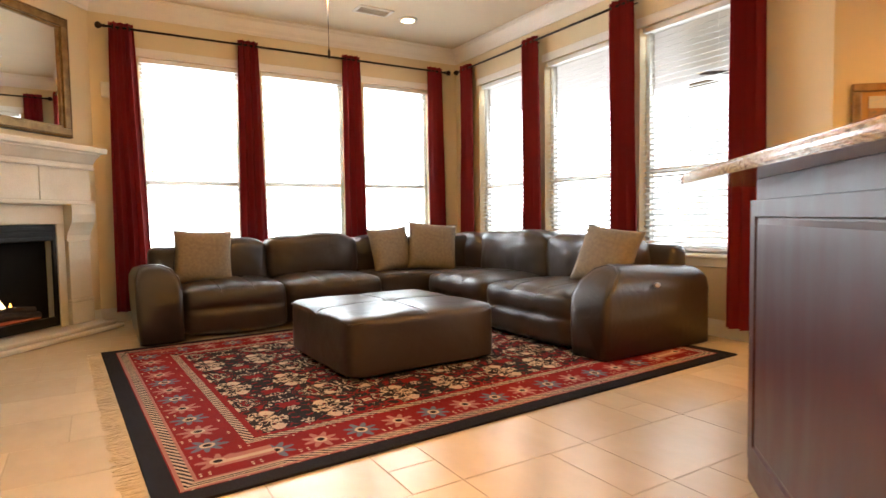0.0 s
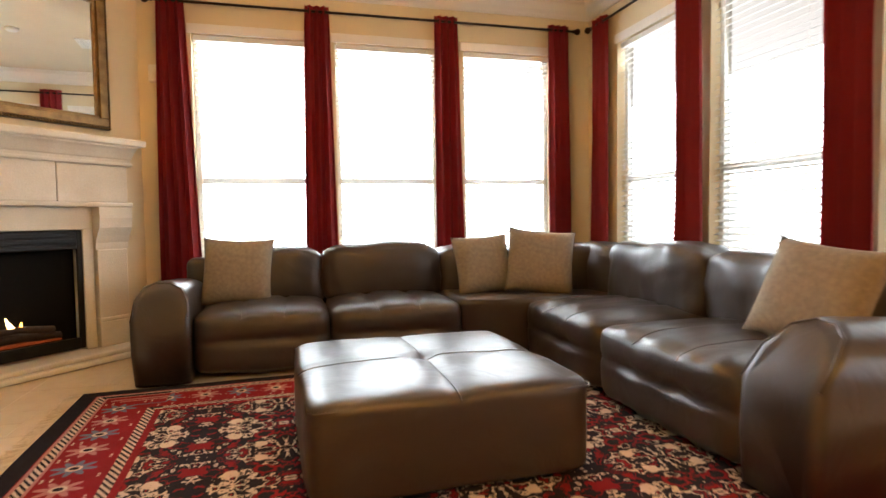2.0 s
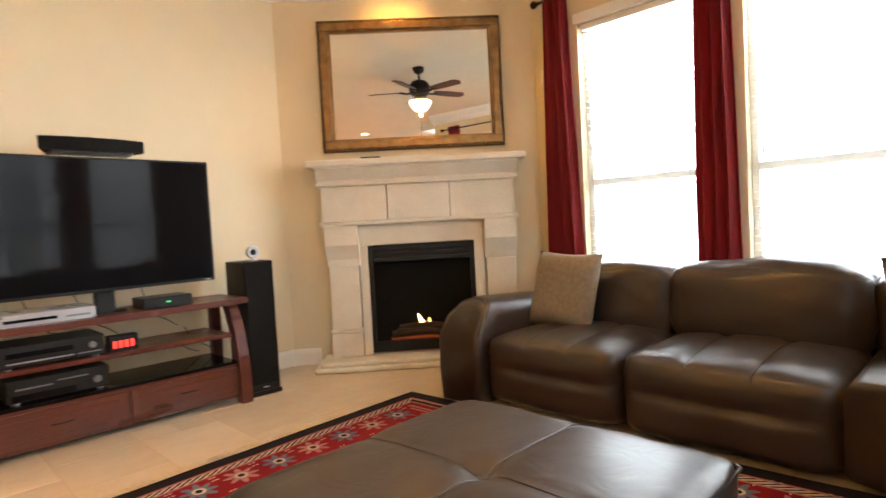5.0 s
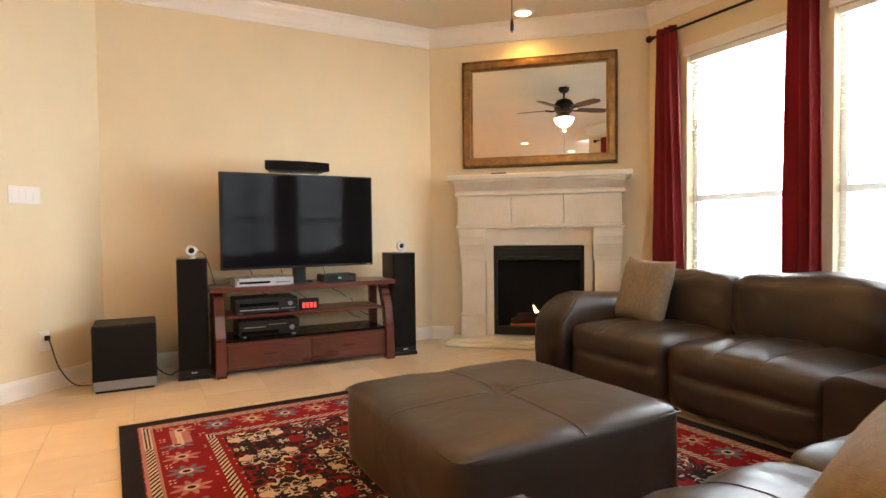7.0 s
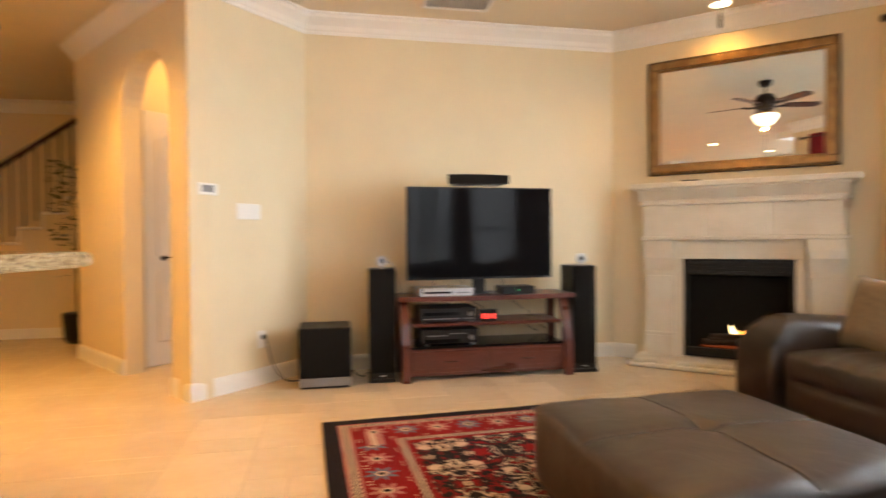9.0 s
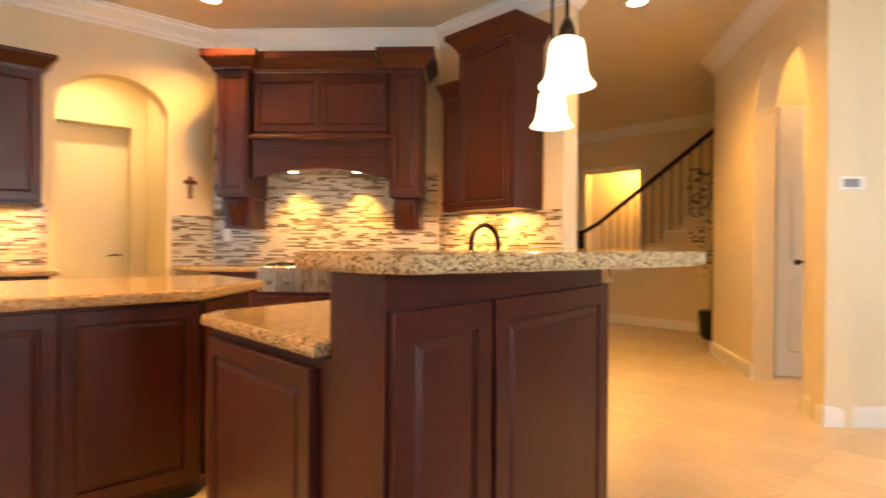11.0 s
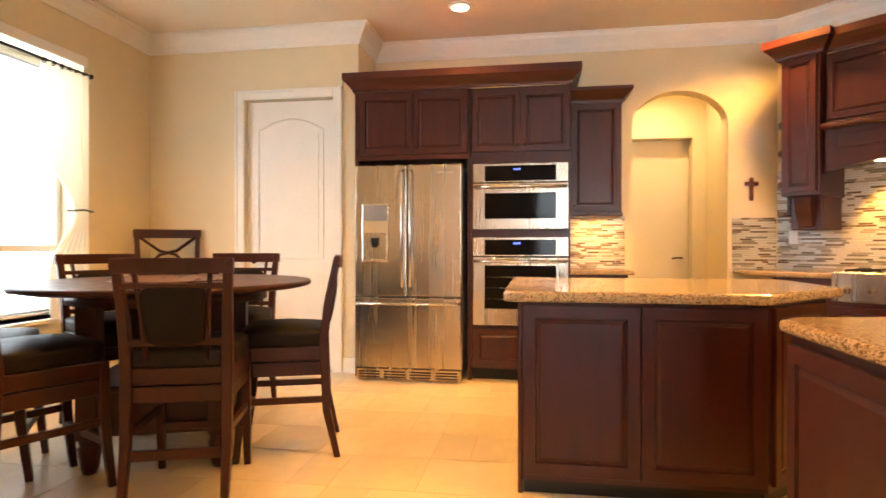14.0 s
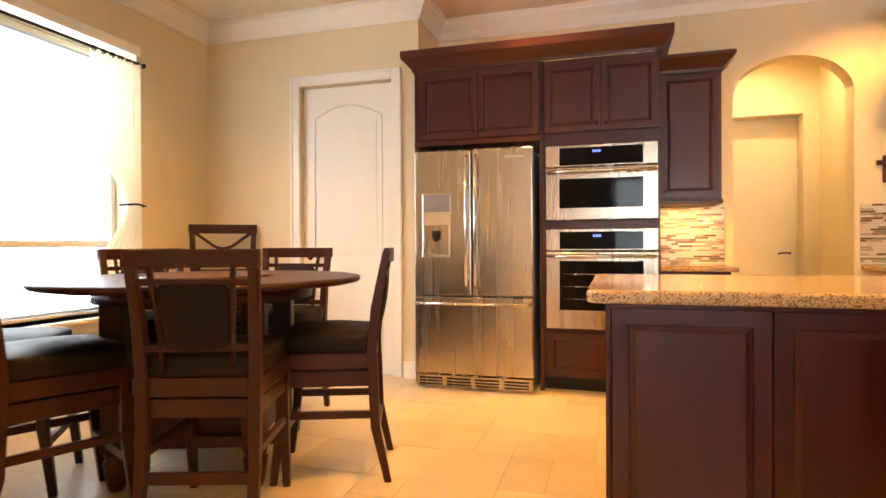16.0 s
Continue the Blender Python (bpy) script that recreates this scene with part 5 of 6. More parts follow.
for x1, w in ((7.90, 0.455), (7.44, 0.455), (6.945, 0.395), (6.545, 0.385)):
    cab_door(tall, pose(x1, 0.28, 1.885, 0, 0, 180), w, 0.50, (w - 0.03 if x1 in (7.90, 6.945) else 0.03, 0.05))
cab_door(tall, pose(6.935, 0.262, 0.12, 0, 0, 180), 0.77, 0.31, None, "drawer")
cornice("cornice", [(6.15, -0.3), (6.15, 0.28), (7.955, 0.28), (7.955, 0.17)], 2.42, "stepped cherry crown moulding", 0.15, tall)
up = cabinet("wall_cabinet", pose(6.145, -0.06, 0, 0, 0, 180), 0.44, 0.32, 1.40, 2.34, 1, "cherry wall cabinet with one raised-panel door above the counter", True)
part("light_rail", obox(-0.005, -0.012, 1.37, 0.45, 0.31, 1.40, 0.006), CHERRYH, up)
cornice("cornice", [(5.705, -0.37), (5.705, -0.06), (6.145, -0.06)], 2.34, "small crown", 0.12, up)
bs = cabinet("base_cabinet", pose(6.145, 0.16, 0, 0, 0, 180), 0.46, 0.54, 0, 0.875, 1, "cherry base cabinet beside the double oven", False, 0.10, 0.15)


def counter(name, pts, z0, z1, label):
    return solid(name, prism(bmesh.new(), pts, z0, z1, min(0.013, (z1 - z0) * 0.4), 3), GRANITE, label, "countertop", "granite countertops", smooth=False)


counter("countertop", [(5.64, -0.38), (6.145, -0.38), (6.145, 0.20), (5.64, 0.20)], 0.877, 0.915, "speckled gold granite counter beside the oven tower")

# refrigerator
fr = thing("refrigerator", "stainless french-door refrigerator with a water dispenser and bottom freezer", "refrigerator", pose(7.905, 0.44, 0, 0, 0, 180))
part("cabinet", obox(0.01, 0.075, 0.04, 0.885, 0.78, 1.76, 0.004, 1), GREY, fr)
for nm, x0, x1, z0, z1, lab in (("door", 0.0, 0.442, 0.70, 1.775, "brushed steel door with a dispenser"), ("door", 0.450, 0.893, 0.70, 1.775, "brushed steel door"), ("freezer_drawer", 0.0, 0.893, 0.115, 0.69, "brushed steel freezer drawer")):
    d = part(nm, obox(x0, 0.0, z0, x1, 0.07, z1, 0.012, 3), STEEL, fr, lab)
    if nm == "door":
        hx = 0.412 if x0 < 0.1 else 0.480
        part("handle", tube(bmesh.new(), [(hx, -0.002, 0.76), (hx, -0.05, 0.79), (hx, -0.055, 1.25), (hx, -0.05, 1.70), (hx, -0.002, 1.73)], 0.013, 10), CHROME, d, "polished bar handle")
    else:
        part("handle", tube(bmesh.new(), [(0.02, -0.002, 0.645), (0.03, -0.05, 0.645), (0.86, -0.05, 0.645), (0.873, -0.002, 0.645)], 0.013, 10), CHROME, d, "polished bar handle")
disp = part("dispenser", obox(0.065, -0.006, 0.98, 0.29, 0.01, 1.46, 0.006), CHROME, fr, "water and ice dispenser")
part("display", obox(0.075, -0.009, 1.32, 0.28, -0.005, 1.45, 0.003, 1), GREY, disp, "grey dispenser display")
part("recess", obox(0.085, -0.008, 1.0, 0.27, -0.005, 1.22, 0.003, 1), STEEL, disp)
part("spout", lathe(bmesh.new(), [(0.016, 1.10), (0.03, 1.13), (0.034, 1.18)], 14, Matrix.Translation((0.178, -0.02, 0))), BLACK, disp)
part("drip_tray", obox(0.10, -0.016, 0.995, 0.255, -0.004, 1.01, 0.003, 1), CHROME, disp)
part("grille", obox(0.01, 0.02, 0.015, 0.883, 0.06, 0.105, 0.004, 1), STEEL, fr)
# black bars on the solid grille stand in for shade inside its slots
for k in range(4):
    for j in range(3):
        part("slot_shade", obox(0.03 + 0.215 * k, 0.017, 0.03 + 0.022 * j, 0.21 + 0.215 * k, 0.021, 0.042 + 0.022 * j), BLACK, fr)
part("logo_bar", obox(0.69, -0.002, 1.70, 0.83, 0.001, 1.715), CHROME, fr)


# ovens
def oven(z0, z1, wz0, wz1, label, warm):
    ob = thing("wall_oven", label, "oven", pose(6.94, 0.262, 0, 0, 0, 180), group="wall ovens")
    part("body", obox(0.02, 0.0, z0, 0.755, 0.5, z1), BLACK, ob)
    part("control_panel", obox(0.0, -0.03, z1 - 0.155, 0.775, 0.0, z1, 0.004, 1), STEEL, ob)
    d = part("display", obox(0.10, -0.033, z1 - 0.145, 0.675, -0.03, z1 - 0.02), GLOSS, ob, "black control display")
    for k in range(3):
        part("digit", obox(0.335 + 0.02 * k, -0.035, z1 - 0.058, 0.347 + 0.02 * k, -0.033, z1 - 0.042), LEDBLUE, d, "blue lit digit")
    dr = part("oven_door", obox(0.0, -0.045, z0 + 0.005, 0.775, 0.0, z1 - 0.165, 0.006), STEEL, ob)
    part("window", obox(0.10, -0.048, wz0, 0.675, -0.044, wz1, 0.004, 1), GLOSS, dr, "dark oven window")
    part("handle", tube(bmesh.new(), [(0.02, -0.045, z1 - 0.195), (0.02, -0.095, z1 - 0.195), (0.755, -0.095, z1 - 0.195), (0.755, -0.045, z1 - 0.195)], 0.014, 10), CHROME, dr, "polished bar handle")
    for k in range(3 if warm else 0):
        part("rack", tube(bmesh.new(), [(0.12, -0.049, wz0 + 0.08 + 0.09 * k), (0.65, -0.049, wz0 + 0.08 + 0.09 * k)], 0.002, 5), CHROME, ob)
    return ob


oven(1.245, 1.79, 1.335, 1.545, "stainless built-in microwave oven with a dark window", False)
oven(0.46, 1.185, 0.60, 0.955, "stainless wall oven with a bar handle and racks", True)

# island
ISL = [(6.50, 2.39), (5.46, 2.39), (5.06, 1.99), (5.06, 1.36), (6.50, 1.36)]
isl = thing("kitchen_island", "cherry wood kitchen island with raised panels", "kitchen island")
part("body", prism(bmesh.new(), ISL[::-1], 0.06, 0.862), CHERRY, isl)
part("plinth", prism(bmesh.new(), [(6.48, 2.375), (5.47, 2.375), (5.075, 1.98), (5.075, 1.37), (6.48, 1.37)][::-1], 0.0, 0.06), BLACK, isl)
for x1, w in ((6.485, 0.505), (5.975, 0.505)):
    cab_door(isl, pose(x1, 2.391, 0.09, 0, 0, 180), w, 0.755, None, stile=0.075)
cab_door(isl, along((5.455, 2.386), (5.065, 1.996)) @ pose(0.02, 0, 0.09, 0, 0, 0), 0.51, 0.755, None, "end_panel")
part("corner_post", obox(6.488, 2.36, 0.0, 6.507, 2.40, 0.862, 0.003, 1), CHERRY, isl)
part("edge_bead", obox(5.46, 2.39, 0.845, 6.50, 2.408, 0.862, 0.005), CHERRYH, isl)
counter("island_countertop", [(6.57, 2.44), (6.54, 2.47), (5.48, 2.47), (4.98, 1.99), (4.98, 1.30), (6.57, 1.30)][::-1], 0.864, 0.912, "speckled gold granite slab on the kitchen island")

# raised bar: straight run and angled wing, with the low counter behind
bar = thing("breakfast_bar", "raised cherry wood breakfast bar with framed panels", "bar")
BARP = [(5.75, 4.13), (4.75, 3.95), (3.80, 3.03), (3.91, 2.92), (4.80, 3.80), (5.75, 3.95)]
part("body", prism(bmesh.new(), BARP, 0.0, 1.055), CHERRY, bar)
BF = along((5.75, 4.131), (4.75, 3.951))


def bar_panel(m, w, n):
    pw = w / n
    for k in range(n):
        bm = panel_bm(pw - 0.02, 0.90, 0.018, 0.075)
        bmesh.ops.transform(bm, matrix=m @ pose(pw * k + 0.01, 0, 0.085), verts=bm.verts)
        part("panel", bm, CHERRY, bar)
    bm = obox(0.0, 0.0, 0.0, w, 0.014, 0.085, 0.004, 1)
    bmesh.ops.transform(bm, matrix=m @ Matrix.Diagonal((1, -1, 1, 1)), verts=bm.verts)
    bmesh.ops.recalc_face_normals(bm, faces=bm.faces)
    part("base_rail", bm, CHERRYH, bar)


bar_panel(BF, 0.34, 1)
bar_panel(BF @ pose(0.34, 0, 0), 0.67, 1)
part("base_rail", obox(5.752, 3.955, 0.0, 5.766, 4.125, 0.085, 0.004, 1), CHERRYH, bar)
bar_panel(along((4.748, 3.952), (3.80, 3.032)), 1.31, 1)
BT = [(5.81, 4.17), (5.76, 4.23), (4.92, 4.31), (4.82, 4.305), (4.70, 4.20), (3.68, 3.05), (3.92, 2.85), (4.76, 3.78), (5.81, 3.91)]
solid("bar_countertop", prism(bmesh.new(), BT, 1.056, 1.094, 0.015, 4), GRANITE, "speckled gold granite slab on the raised bar", "countertop", "granite countertops")
low = thing("sink_cabinet", "cherry base cabinet behind the raised bar", "cabinet")
part("body", prism(bmesh.new(), [(5.75, 3.95), (4.82, 3.79), (3.86, 2.86), (4.35, 2.45), (5.10, 3.22), (5.75, 3.32)], 0.0, 0.875), CHERRY, low)
cab_door(low, pose(5.752, 3.345, 0.10, 0, 0, 90), 0.56, 0.75, None, "end_panel")
counter("low_countertop", [(5.785, 3.945), (4.81, 3.785), (3.84, 2.865), (4.34, 2.41), (5.13, 3.19), (5.73, 3.27), (5.785, 3.33)], 0.877, 0.912, "speckled gold granite sink counter behind the bar")
fa = thing("kitchen_faucet", "bronze gooseneck kitchen faucet on the sink counter", "faucet", pose(4.33, 3.12, 0.912))
part("spout", tube(bmesh.new(), [(0, 0, 0.0), (0, 0, 0.20)] + [(0.09 - 0.09 * math.cos(a), 0, 0.20 + 0.09 * math.sin(a)) for a in [k * math.pi / 8 for k in range(1, 9)]] + [(0.18, 0, 0.16)], 0.012, 10), BRONZE, fa)
part("base", lathe(bmesh.new(), [(0.028, 0), (0.026, 0.02), (0.014, 0.04)], 16), BRONZE, fa)
part("lever", tube(bmesh.new(), [(0, 0.012, 0.06), (0, 0.06, 0.09)], 0.007, 8), BRONZE, fa)

# range corner on the angled wall: x along from the left end (west), y into the wall is +; faces the room at -y
R = Matrix.Translation((4.35, -0.39, 0)) @ pose(0, 0, 0, 0, 0, 135)  # x along the wall; room is at -y


def rbox(name, c, parent, material=CHERRY, r=0.003, label=""):
    x0, y0, z0, x1, y1, z1 = c
    return part(name, obox(x0, -y1, z0, x1, -y0, z1, r, 1), material, parent, label)


hood = thing("range_hood", "large cherry wood range hood with pilasters, corbels and an arched valance", "range hood", R @ pose(0.22, 0, 0))
rbox("mantle_case", (0.30, 0.01, 2.03, 1.47, 0.40, 2.56), hood)
for x0 in (0.31, 0.89):
    cab_door(hood, pose(x0, -0.40, 2.06), 0.57, 0.47, None, "panel")
rbox("ledge", (0.27, 0.01, 1.985, 1.50, 0.47, 2.03), hood, CHERRYH, 0.012)
bm = bmesh.new()
pts = [(0.30, 1.985), (0.30, 1.66)] + [(0.30 + 1.17 * k / 16, 1.66 + 0.09 * math.sin(math.pi * k / 16)) for k in range(1, 16)] + [(1.47, 1.66), (1.47, 1.985)]
extrude_profile(bm, pts, pose(0, -0.43, 0), 0.03)
part("valance", bm, CHERRY, hood)
rbox("valance_panel", (0.40, 0.43, 1.84, 1.37, 0.437, 1.94), hood, CHERRY, 0.004)
rbox("liner", (0.33, 0.02, 1.74, 1.45, 0.40, 1.77), hood, STEEL)
for x0, x1 in ((0.02, 0.29), (1.48, 1.75)):
    rbox("pilaster", (x0, 0.01, 1.50, x1, 0.48, 2.58), hood)
    cab_door(hood, pose(x0 + 0.02, -0.48, 1.53), x1 - x0 - 0.04, 1.02, None, "pilaster_panel", stile=0.055)
    rbox("corbel_block", (x0 + 0.02, 0.01, 1.24, x1 - 0.02, 0.36, 1.50), hood)
    bm = extrude_profile(bmesh.new(), [(-0.36, 1.49), (-0.44, 1.49), (-0.45, 1.44), (-0.43, 1.38), (-0.40, 1.33), (-0.38, 1.27), (-0.36, 1.26)], pose(x0 + 0.19, 0, 0, 0, 0, 0) @ pose(0, 0, 0, 0, 0, 90), 0.11)
    part("corbel", bm, CHERRY, hood)
co = [(1.77, 0.02), (1.77, 0.50), (1.46, 0.50), (1.46, 0.42), (0.31, 0.42), (0.31, 0.50), (0.0, 0.50), (0.0, 0.02)]
cornice("cornice", [tuple((R @ Vector((x + 0.22, -y, 0)))[:2]) for x, y in co], 2.56, "crown", 0.15, hood)
for x in (0.60, 1.17):
    sp = part("hood_lamp", lathe(bmesh.new(), [(0.03, 1.733), (0.04, 1.738)], 16, Matrix.Translation((x, -0.24, 0))), BULB, hood, "small lit hood lamp")
    lamp("hood_light", "SPOT", R @ pose(x + 0.22, -0.20, 1.715) @ pose(0, 0, 0, 14), 75, WARM, radius=0.02, cone=80)
side = thing("corner_shelf", "cherry open corner shelf unit beside the range hood", "shelf", R @ pose(0.22, 0, 0))
for z in (1.36, 1.62, 1.88, 2.12):
    part("shelf", prism(bmesh.new(), [(-0.20, -0.02), (0.015, -0.02), (0.015, -0.30), (-0.05, -0.28), (-0.15, -0.15)][::-1], z, z + 0.025), CHERRYH, side)
part("side_panel", obox(-0.015, -0.30, 1.36, 0.012, -0.01, 2.16, 0.003, 1), CHERRY, side)
rng = thing("range_cooktop", "stainless gas rangetop with chrome knobs set in the counter", "cooktop", R @ pose(0.22, 0, 0))
rbox("body", (0.42, 0.03, 0.72, 1.34, 0.62, 0.925), rng, STEEL, 0.006)
for k in range(6):
    part("knob", lathe(bmesh.new(), [(0.026, 0), (0.024, 0.02), (0.016, 0.026), (0.014, 0.04)], 16, pose(0.52 + 0.145 * k, -0.62, 0.80, 90)), CHROME, rng, "chrome knob")
for k in range(3):
    gx = 0.46 + 0.29 * k
    for j in range(3):
        rbox("grate", (gx + 0.02 + 0.1 * j, 0.08, 0.93, gx + 0.035 + 0.1 * j, 0.56, 0.945), rng, BLACK, 0.002)
    rbox("grate", (gx, 0.30, 0.93, gx + 0.27, 0.315, 0.947), rng, BLACK, 0.002)
rb = thing("range_base_cabinet", "cherry base cabinets under the rangetop", "cabinet", R @ pose(0.22, 0, 0))
rbox("body", (0.0, 0.02, 0.0, 1.60, 0.58, 0.715), rb)
for x0 in (0.42, 0.885):
    cab_door(rb, pose(x0, -0.58, 0.12), 0.45, 0.56, (0.22, 0.5))
rbox("body", (0.0, 0.02, 0.70, 0.41, 0.58, 0.875), rb)
rbox("body", (1.35, 0.02, 0.70, 1.60, 0.58, 0.875), rb)
c0 = [tuple((R @ Vector((x, -y, 0)))[:2]) for x, y in ((0.635, 0.012), (0.635, 0.62), (0.24, 0.62))]
counter("countertop", [c0[0], c0[1], c0[2], (4.70, 0.02), (4.72, -0.38), (4.36, -0.375)][::-1], 0.877, 0.915, "speckled gold granite corner counter by the arch")
c1 = [tuple((R @ Vector((x, -y, 0)))[:2]) for x, y in ((1.565, 0.012), (1.66, 0.01), (1.565, 0.62))]
counter("countertop", [c1[2], (3.50, 1.40), (3.50, 2.30), (2.88, 2.30), (2.88, 1.09), c1[0]], 0.877, 0.915, "speckled gold granite counter along the west wall")
wb = cabinet("base_cabinet", pose(3.47, 1.42, 0, 0, 0, 90), 0.86, 0.59, 0, 0.875, 2, "cherry base cabinet along the west wall", False, 0.10, 0.15)
wu = cabinet("wall_cabinet", pose(3.22, 1.70, 0, 0, 0, 90), 0.57, 0.34, 1.38, 2.62, 1, "tall cherry wall cabinet at the end of the run", True)
cornice("cornice", [(2.88, 2.27), (3.22, 2.27), (3.22, 1.70), (2.88, 1.70)], 2.62, "crown", 0.13, wu)
wv = cabinet("wall_cabinet", pose(3.15, 1.44, 0, 0, 0, 90), 0.25, 0.27, 1.38, 2.30, 1, "lower cherry wall cabinet beside the range hood", True)
cornice("cornice", [(3.15, 1.69), (3.15, 1.44)], 2.30, "crown", 0.11, wv)
for y in (1.57, 2.0):
    lamp("under_cabinet_light", "AREA", pose(3.06, y, 1.365), 12, WARM, size=0.25, size_y=0.06)
lamp("under_cabinet_light", "AREA", pose(5.92, -0.2, 1.365), 9, WARM, size=0.25, size_y=0.06)

# mosaic backsplash: thin strips of mixed stone and glass
MOS = [mat("mosaic_%s" % n, c, r, var=0.1, bump=0.05, rvar=0.05) for n, c, r in (("cream", (0.62, 0.56, 0.44), 0.4), ("taupe", (0.36, 0.29, 0.20), 0.35), ("brown", (0.16, 0.11, 0.07), 0.25), ("pale_glass", (0.68, 0.66, 0.58), 0.12), ("olive", (0.25, 0.23, 0.16), 0.2))]


def backsplash(name, m, w, z0, z1, label):
    """Strips of 15 mm rows; local x along the wall, room at -y."""
    bm = bmesh.new()
    box(bm, 0, -0.006, z0, w, -0.001, z1)
    z, rows = z0 + 0.002, []
    rg = random.Random(name + str(w))
    while z < z1 - 0.012:
        x = -rg.uniform(0, 0.09)
        while x < w:
            l = rg.choice((0.05, 0.075, 0.10, 0.14))
            a, b = max(x, 0.001), min(x + l - 0.003, w - 0.001)
            if b - a > 0.008:
                k = rg.choice((0, 0, 1, 2, 3, 3, 4))
                y = -0.009 - 0.0015 * (k % 2)
                vs = [bm.verts.new(c) for c in ((a, -0.006, z), (b, -0.006, z), (b, -0.006, z + 0.0135), (a, -0.006, z + 0.0135), (a + 0.001, y, z + 0.001), (b - 0.001, y, z + 0.001), (b - 0.001, y, z + 0.0125), (a + 0.001, y, z + 0.0125))]
                for q in ((4, 5, 6, 7), (0, 1, 5, 4), (1, 2, 6, 5), (2, 3, 7, 6), (3, 0, 4, 7)):
                    f = bm.faces.new([vs[i] for i in q])
                    f.material_index = 1 + k
            x += l
        z += 0.0165
    ob = solid(name, bm, [GROUT] + MOS, label, "backsplash", kind="structure", m=m)
    return ob


backsplash("backsplash", R, 2.08, 0.915, 1.76, "linear mosaic backsplash of glass and stone behind the range")
backsplash("backsplash", pose(4.72, -0.39, 0, 0, 0, 180), 0.36, 0.915, 1.36, "linear mosaic backsplash beside the arch")
backsplash("backsplash", pose(6.15, -0.39, 0, 0, 0, 180), 0.52, 0.915, 1.38, "linear mosaic backsplash under the wall cabinet")
backsplash("backsplash", pose(2.87, 1.10, 0, 0, 0, 90), 1.34, 0.915, 1.38, "linear mosaic backsplash along the west wall")
for m, n in ((pose(6.06, -0.401, 1.13, 0, 0, 180), 1), (pose(5.90, -0.401, 1.13, 0, 0, 180), 2), (R @ pose(0.10, -0.012, 1.13), 1)):
    ob = thing("wall_outlet", "cream outlet plate on the mosaic backsplash", "outlet", m)
    part("plate", obox(0, -0.006, 0, 0.07 * n, 0.0, 0.115, 0.002, 1), PLASTIC, ob)
    for k in range(n):
        part("socket", obox(0.018 + 0.07 * k, -0.009, 0.02, 0.052 + 0.07 * k, -0.006, 0.095, 0.002, 1), PLASTIC, ob)
cr = thing("wall_cross", "small red-brown wooden cross hung on the plaster", "cross", pose(4.565, -0.385, 1.62))
part("upright", obox(-0.017, 0, -0.11, 0.017, 0.016, 0.09, 0.004), STANDWOOD, cr)
part("crossbar", obox(-0.055, 0.001, 0.02, 0.055, 0.018, 0.055, 0.004), STANDWOOD, cr)


# doors
def panel_door(name, m, w, h, label, arched=True, knob_x=0.07):
    """A two-panel door, arched upper panel; local x across, front at -y."""
    ob = thing(name, label, "door", m, kind="structure")
    part("leaf", obox(0, 0, 0.006, w, 0.035, h, 0.002, 1), TRIM, ob)
    a, b = 0.11, w - 0.11
    for z0, z1, arc in ((0.22, 0.85, False), (1.0, h - 0.16, True)):
        rim = [(a, z0), (b, z0), (b, z1 - (0.10 if arc else 0))] + ([(b - (b - a) * k / 10, z1 - 0.10 + 0.10 * math.sin(math.pi * k / 10)) for k in range(1, 10)] if arc else []) + [(a, z1 - (0.10 if arc else 0))]
        part("panel_moulding", tube(bmesh.new(), [(x, 0.0, z) for x, z in rim + rim[:1]], 0.008, 6), TRIM, ob)
        cx, cz = (a + b) / 2, (z0 + z1) / 2
        ins = [(cx + (x - cx) * 0.86, cz + (z - cz) * 0.93) for x, z in rim]
        bm = extrude_profile(bmesh.new(), ins, pose(0, -0.006, 0), 0.006)
        part("raised_panel", bm, TRIM, ob)
    kn = part("handle", lathe(bmesh.new(), [(0.028, 0), (0.026, 0.006), (0.010, 0.010), (0.010, 0.045)], 16, pose(knob_x, 0, 0.98, 90)), BRONZE, ob, "dark bronze lever handle")
    s = 1 if knob_x < w / 2 else -1
    part("lever", tube(bmesh.new(), [(knob_x, -0.045, 0.98), (knob_x + s * 0.05, -0.05, 0.985), (knob_x + s * 0.11, -0.045, 0.975)], 0.008, 8), BRONZE, kn)
    return ob


def casing(m, w, h, d=0.0):
    bm = bmesh.new()
    for c in ((-0.085, 0, 0, h + 0.085), (w, 0, w + 0.085, h + 0.085), (0, h, w, h + 0.085)):
        box(bm, c[0], -0.02, c[1], c[2], -0.001, c[3], 0.005)
        box(bm, c[0] + (0.0 if c[0] != 0 else 0), -0.028, c[1] if c[1] < h else h + 0.055, c[2] if c[1] >= h else (c[0] + 0.025 if c[0] < 0 else c[2]), -0.018, c[3], 0.004, 1) if c[0] <= 0 else box(bm, c[2] - 0.025, -0.028, 0, c[2], -0.018, c[3], 0.004, 1)
    return solid("door_casing", bm, TRIM, "white painted door casing", "trim", kind="structure", m=m)


PD = pose(9.03, 0.157, 0, 0, 0, 180)
panel_door("door_1", PD @ pose(0.003, 0.05, 0), 0.835, 2.42, "tall white two-panel pantry door, closed", knob_x=0.06)
casing(PD, 0.84, 2.43)
KD = pose(5.54, -1.75, 0, 0, 0, 180)
panel_door("door_2", KD @ pose(0.003, 0.05, 0), 0.795, 2.29, "white two-panel door behind the kitchen arch", knob_x=0.73)
casing(KD, 0.80, 2.30)
panel_door("door_3", along((0.98, 3.29), (0.46, 3.90)), 0.78, 2.30, "white two-panel door inside the hall arch", knob_x=0.16)

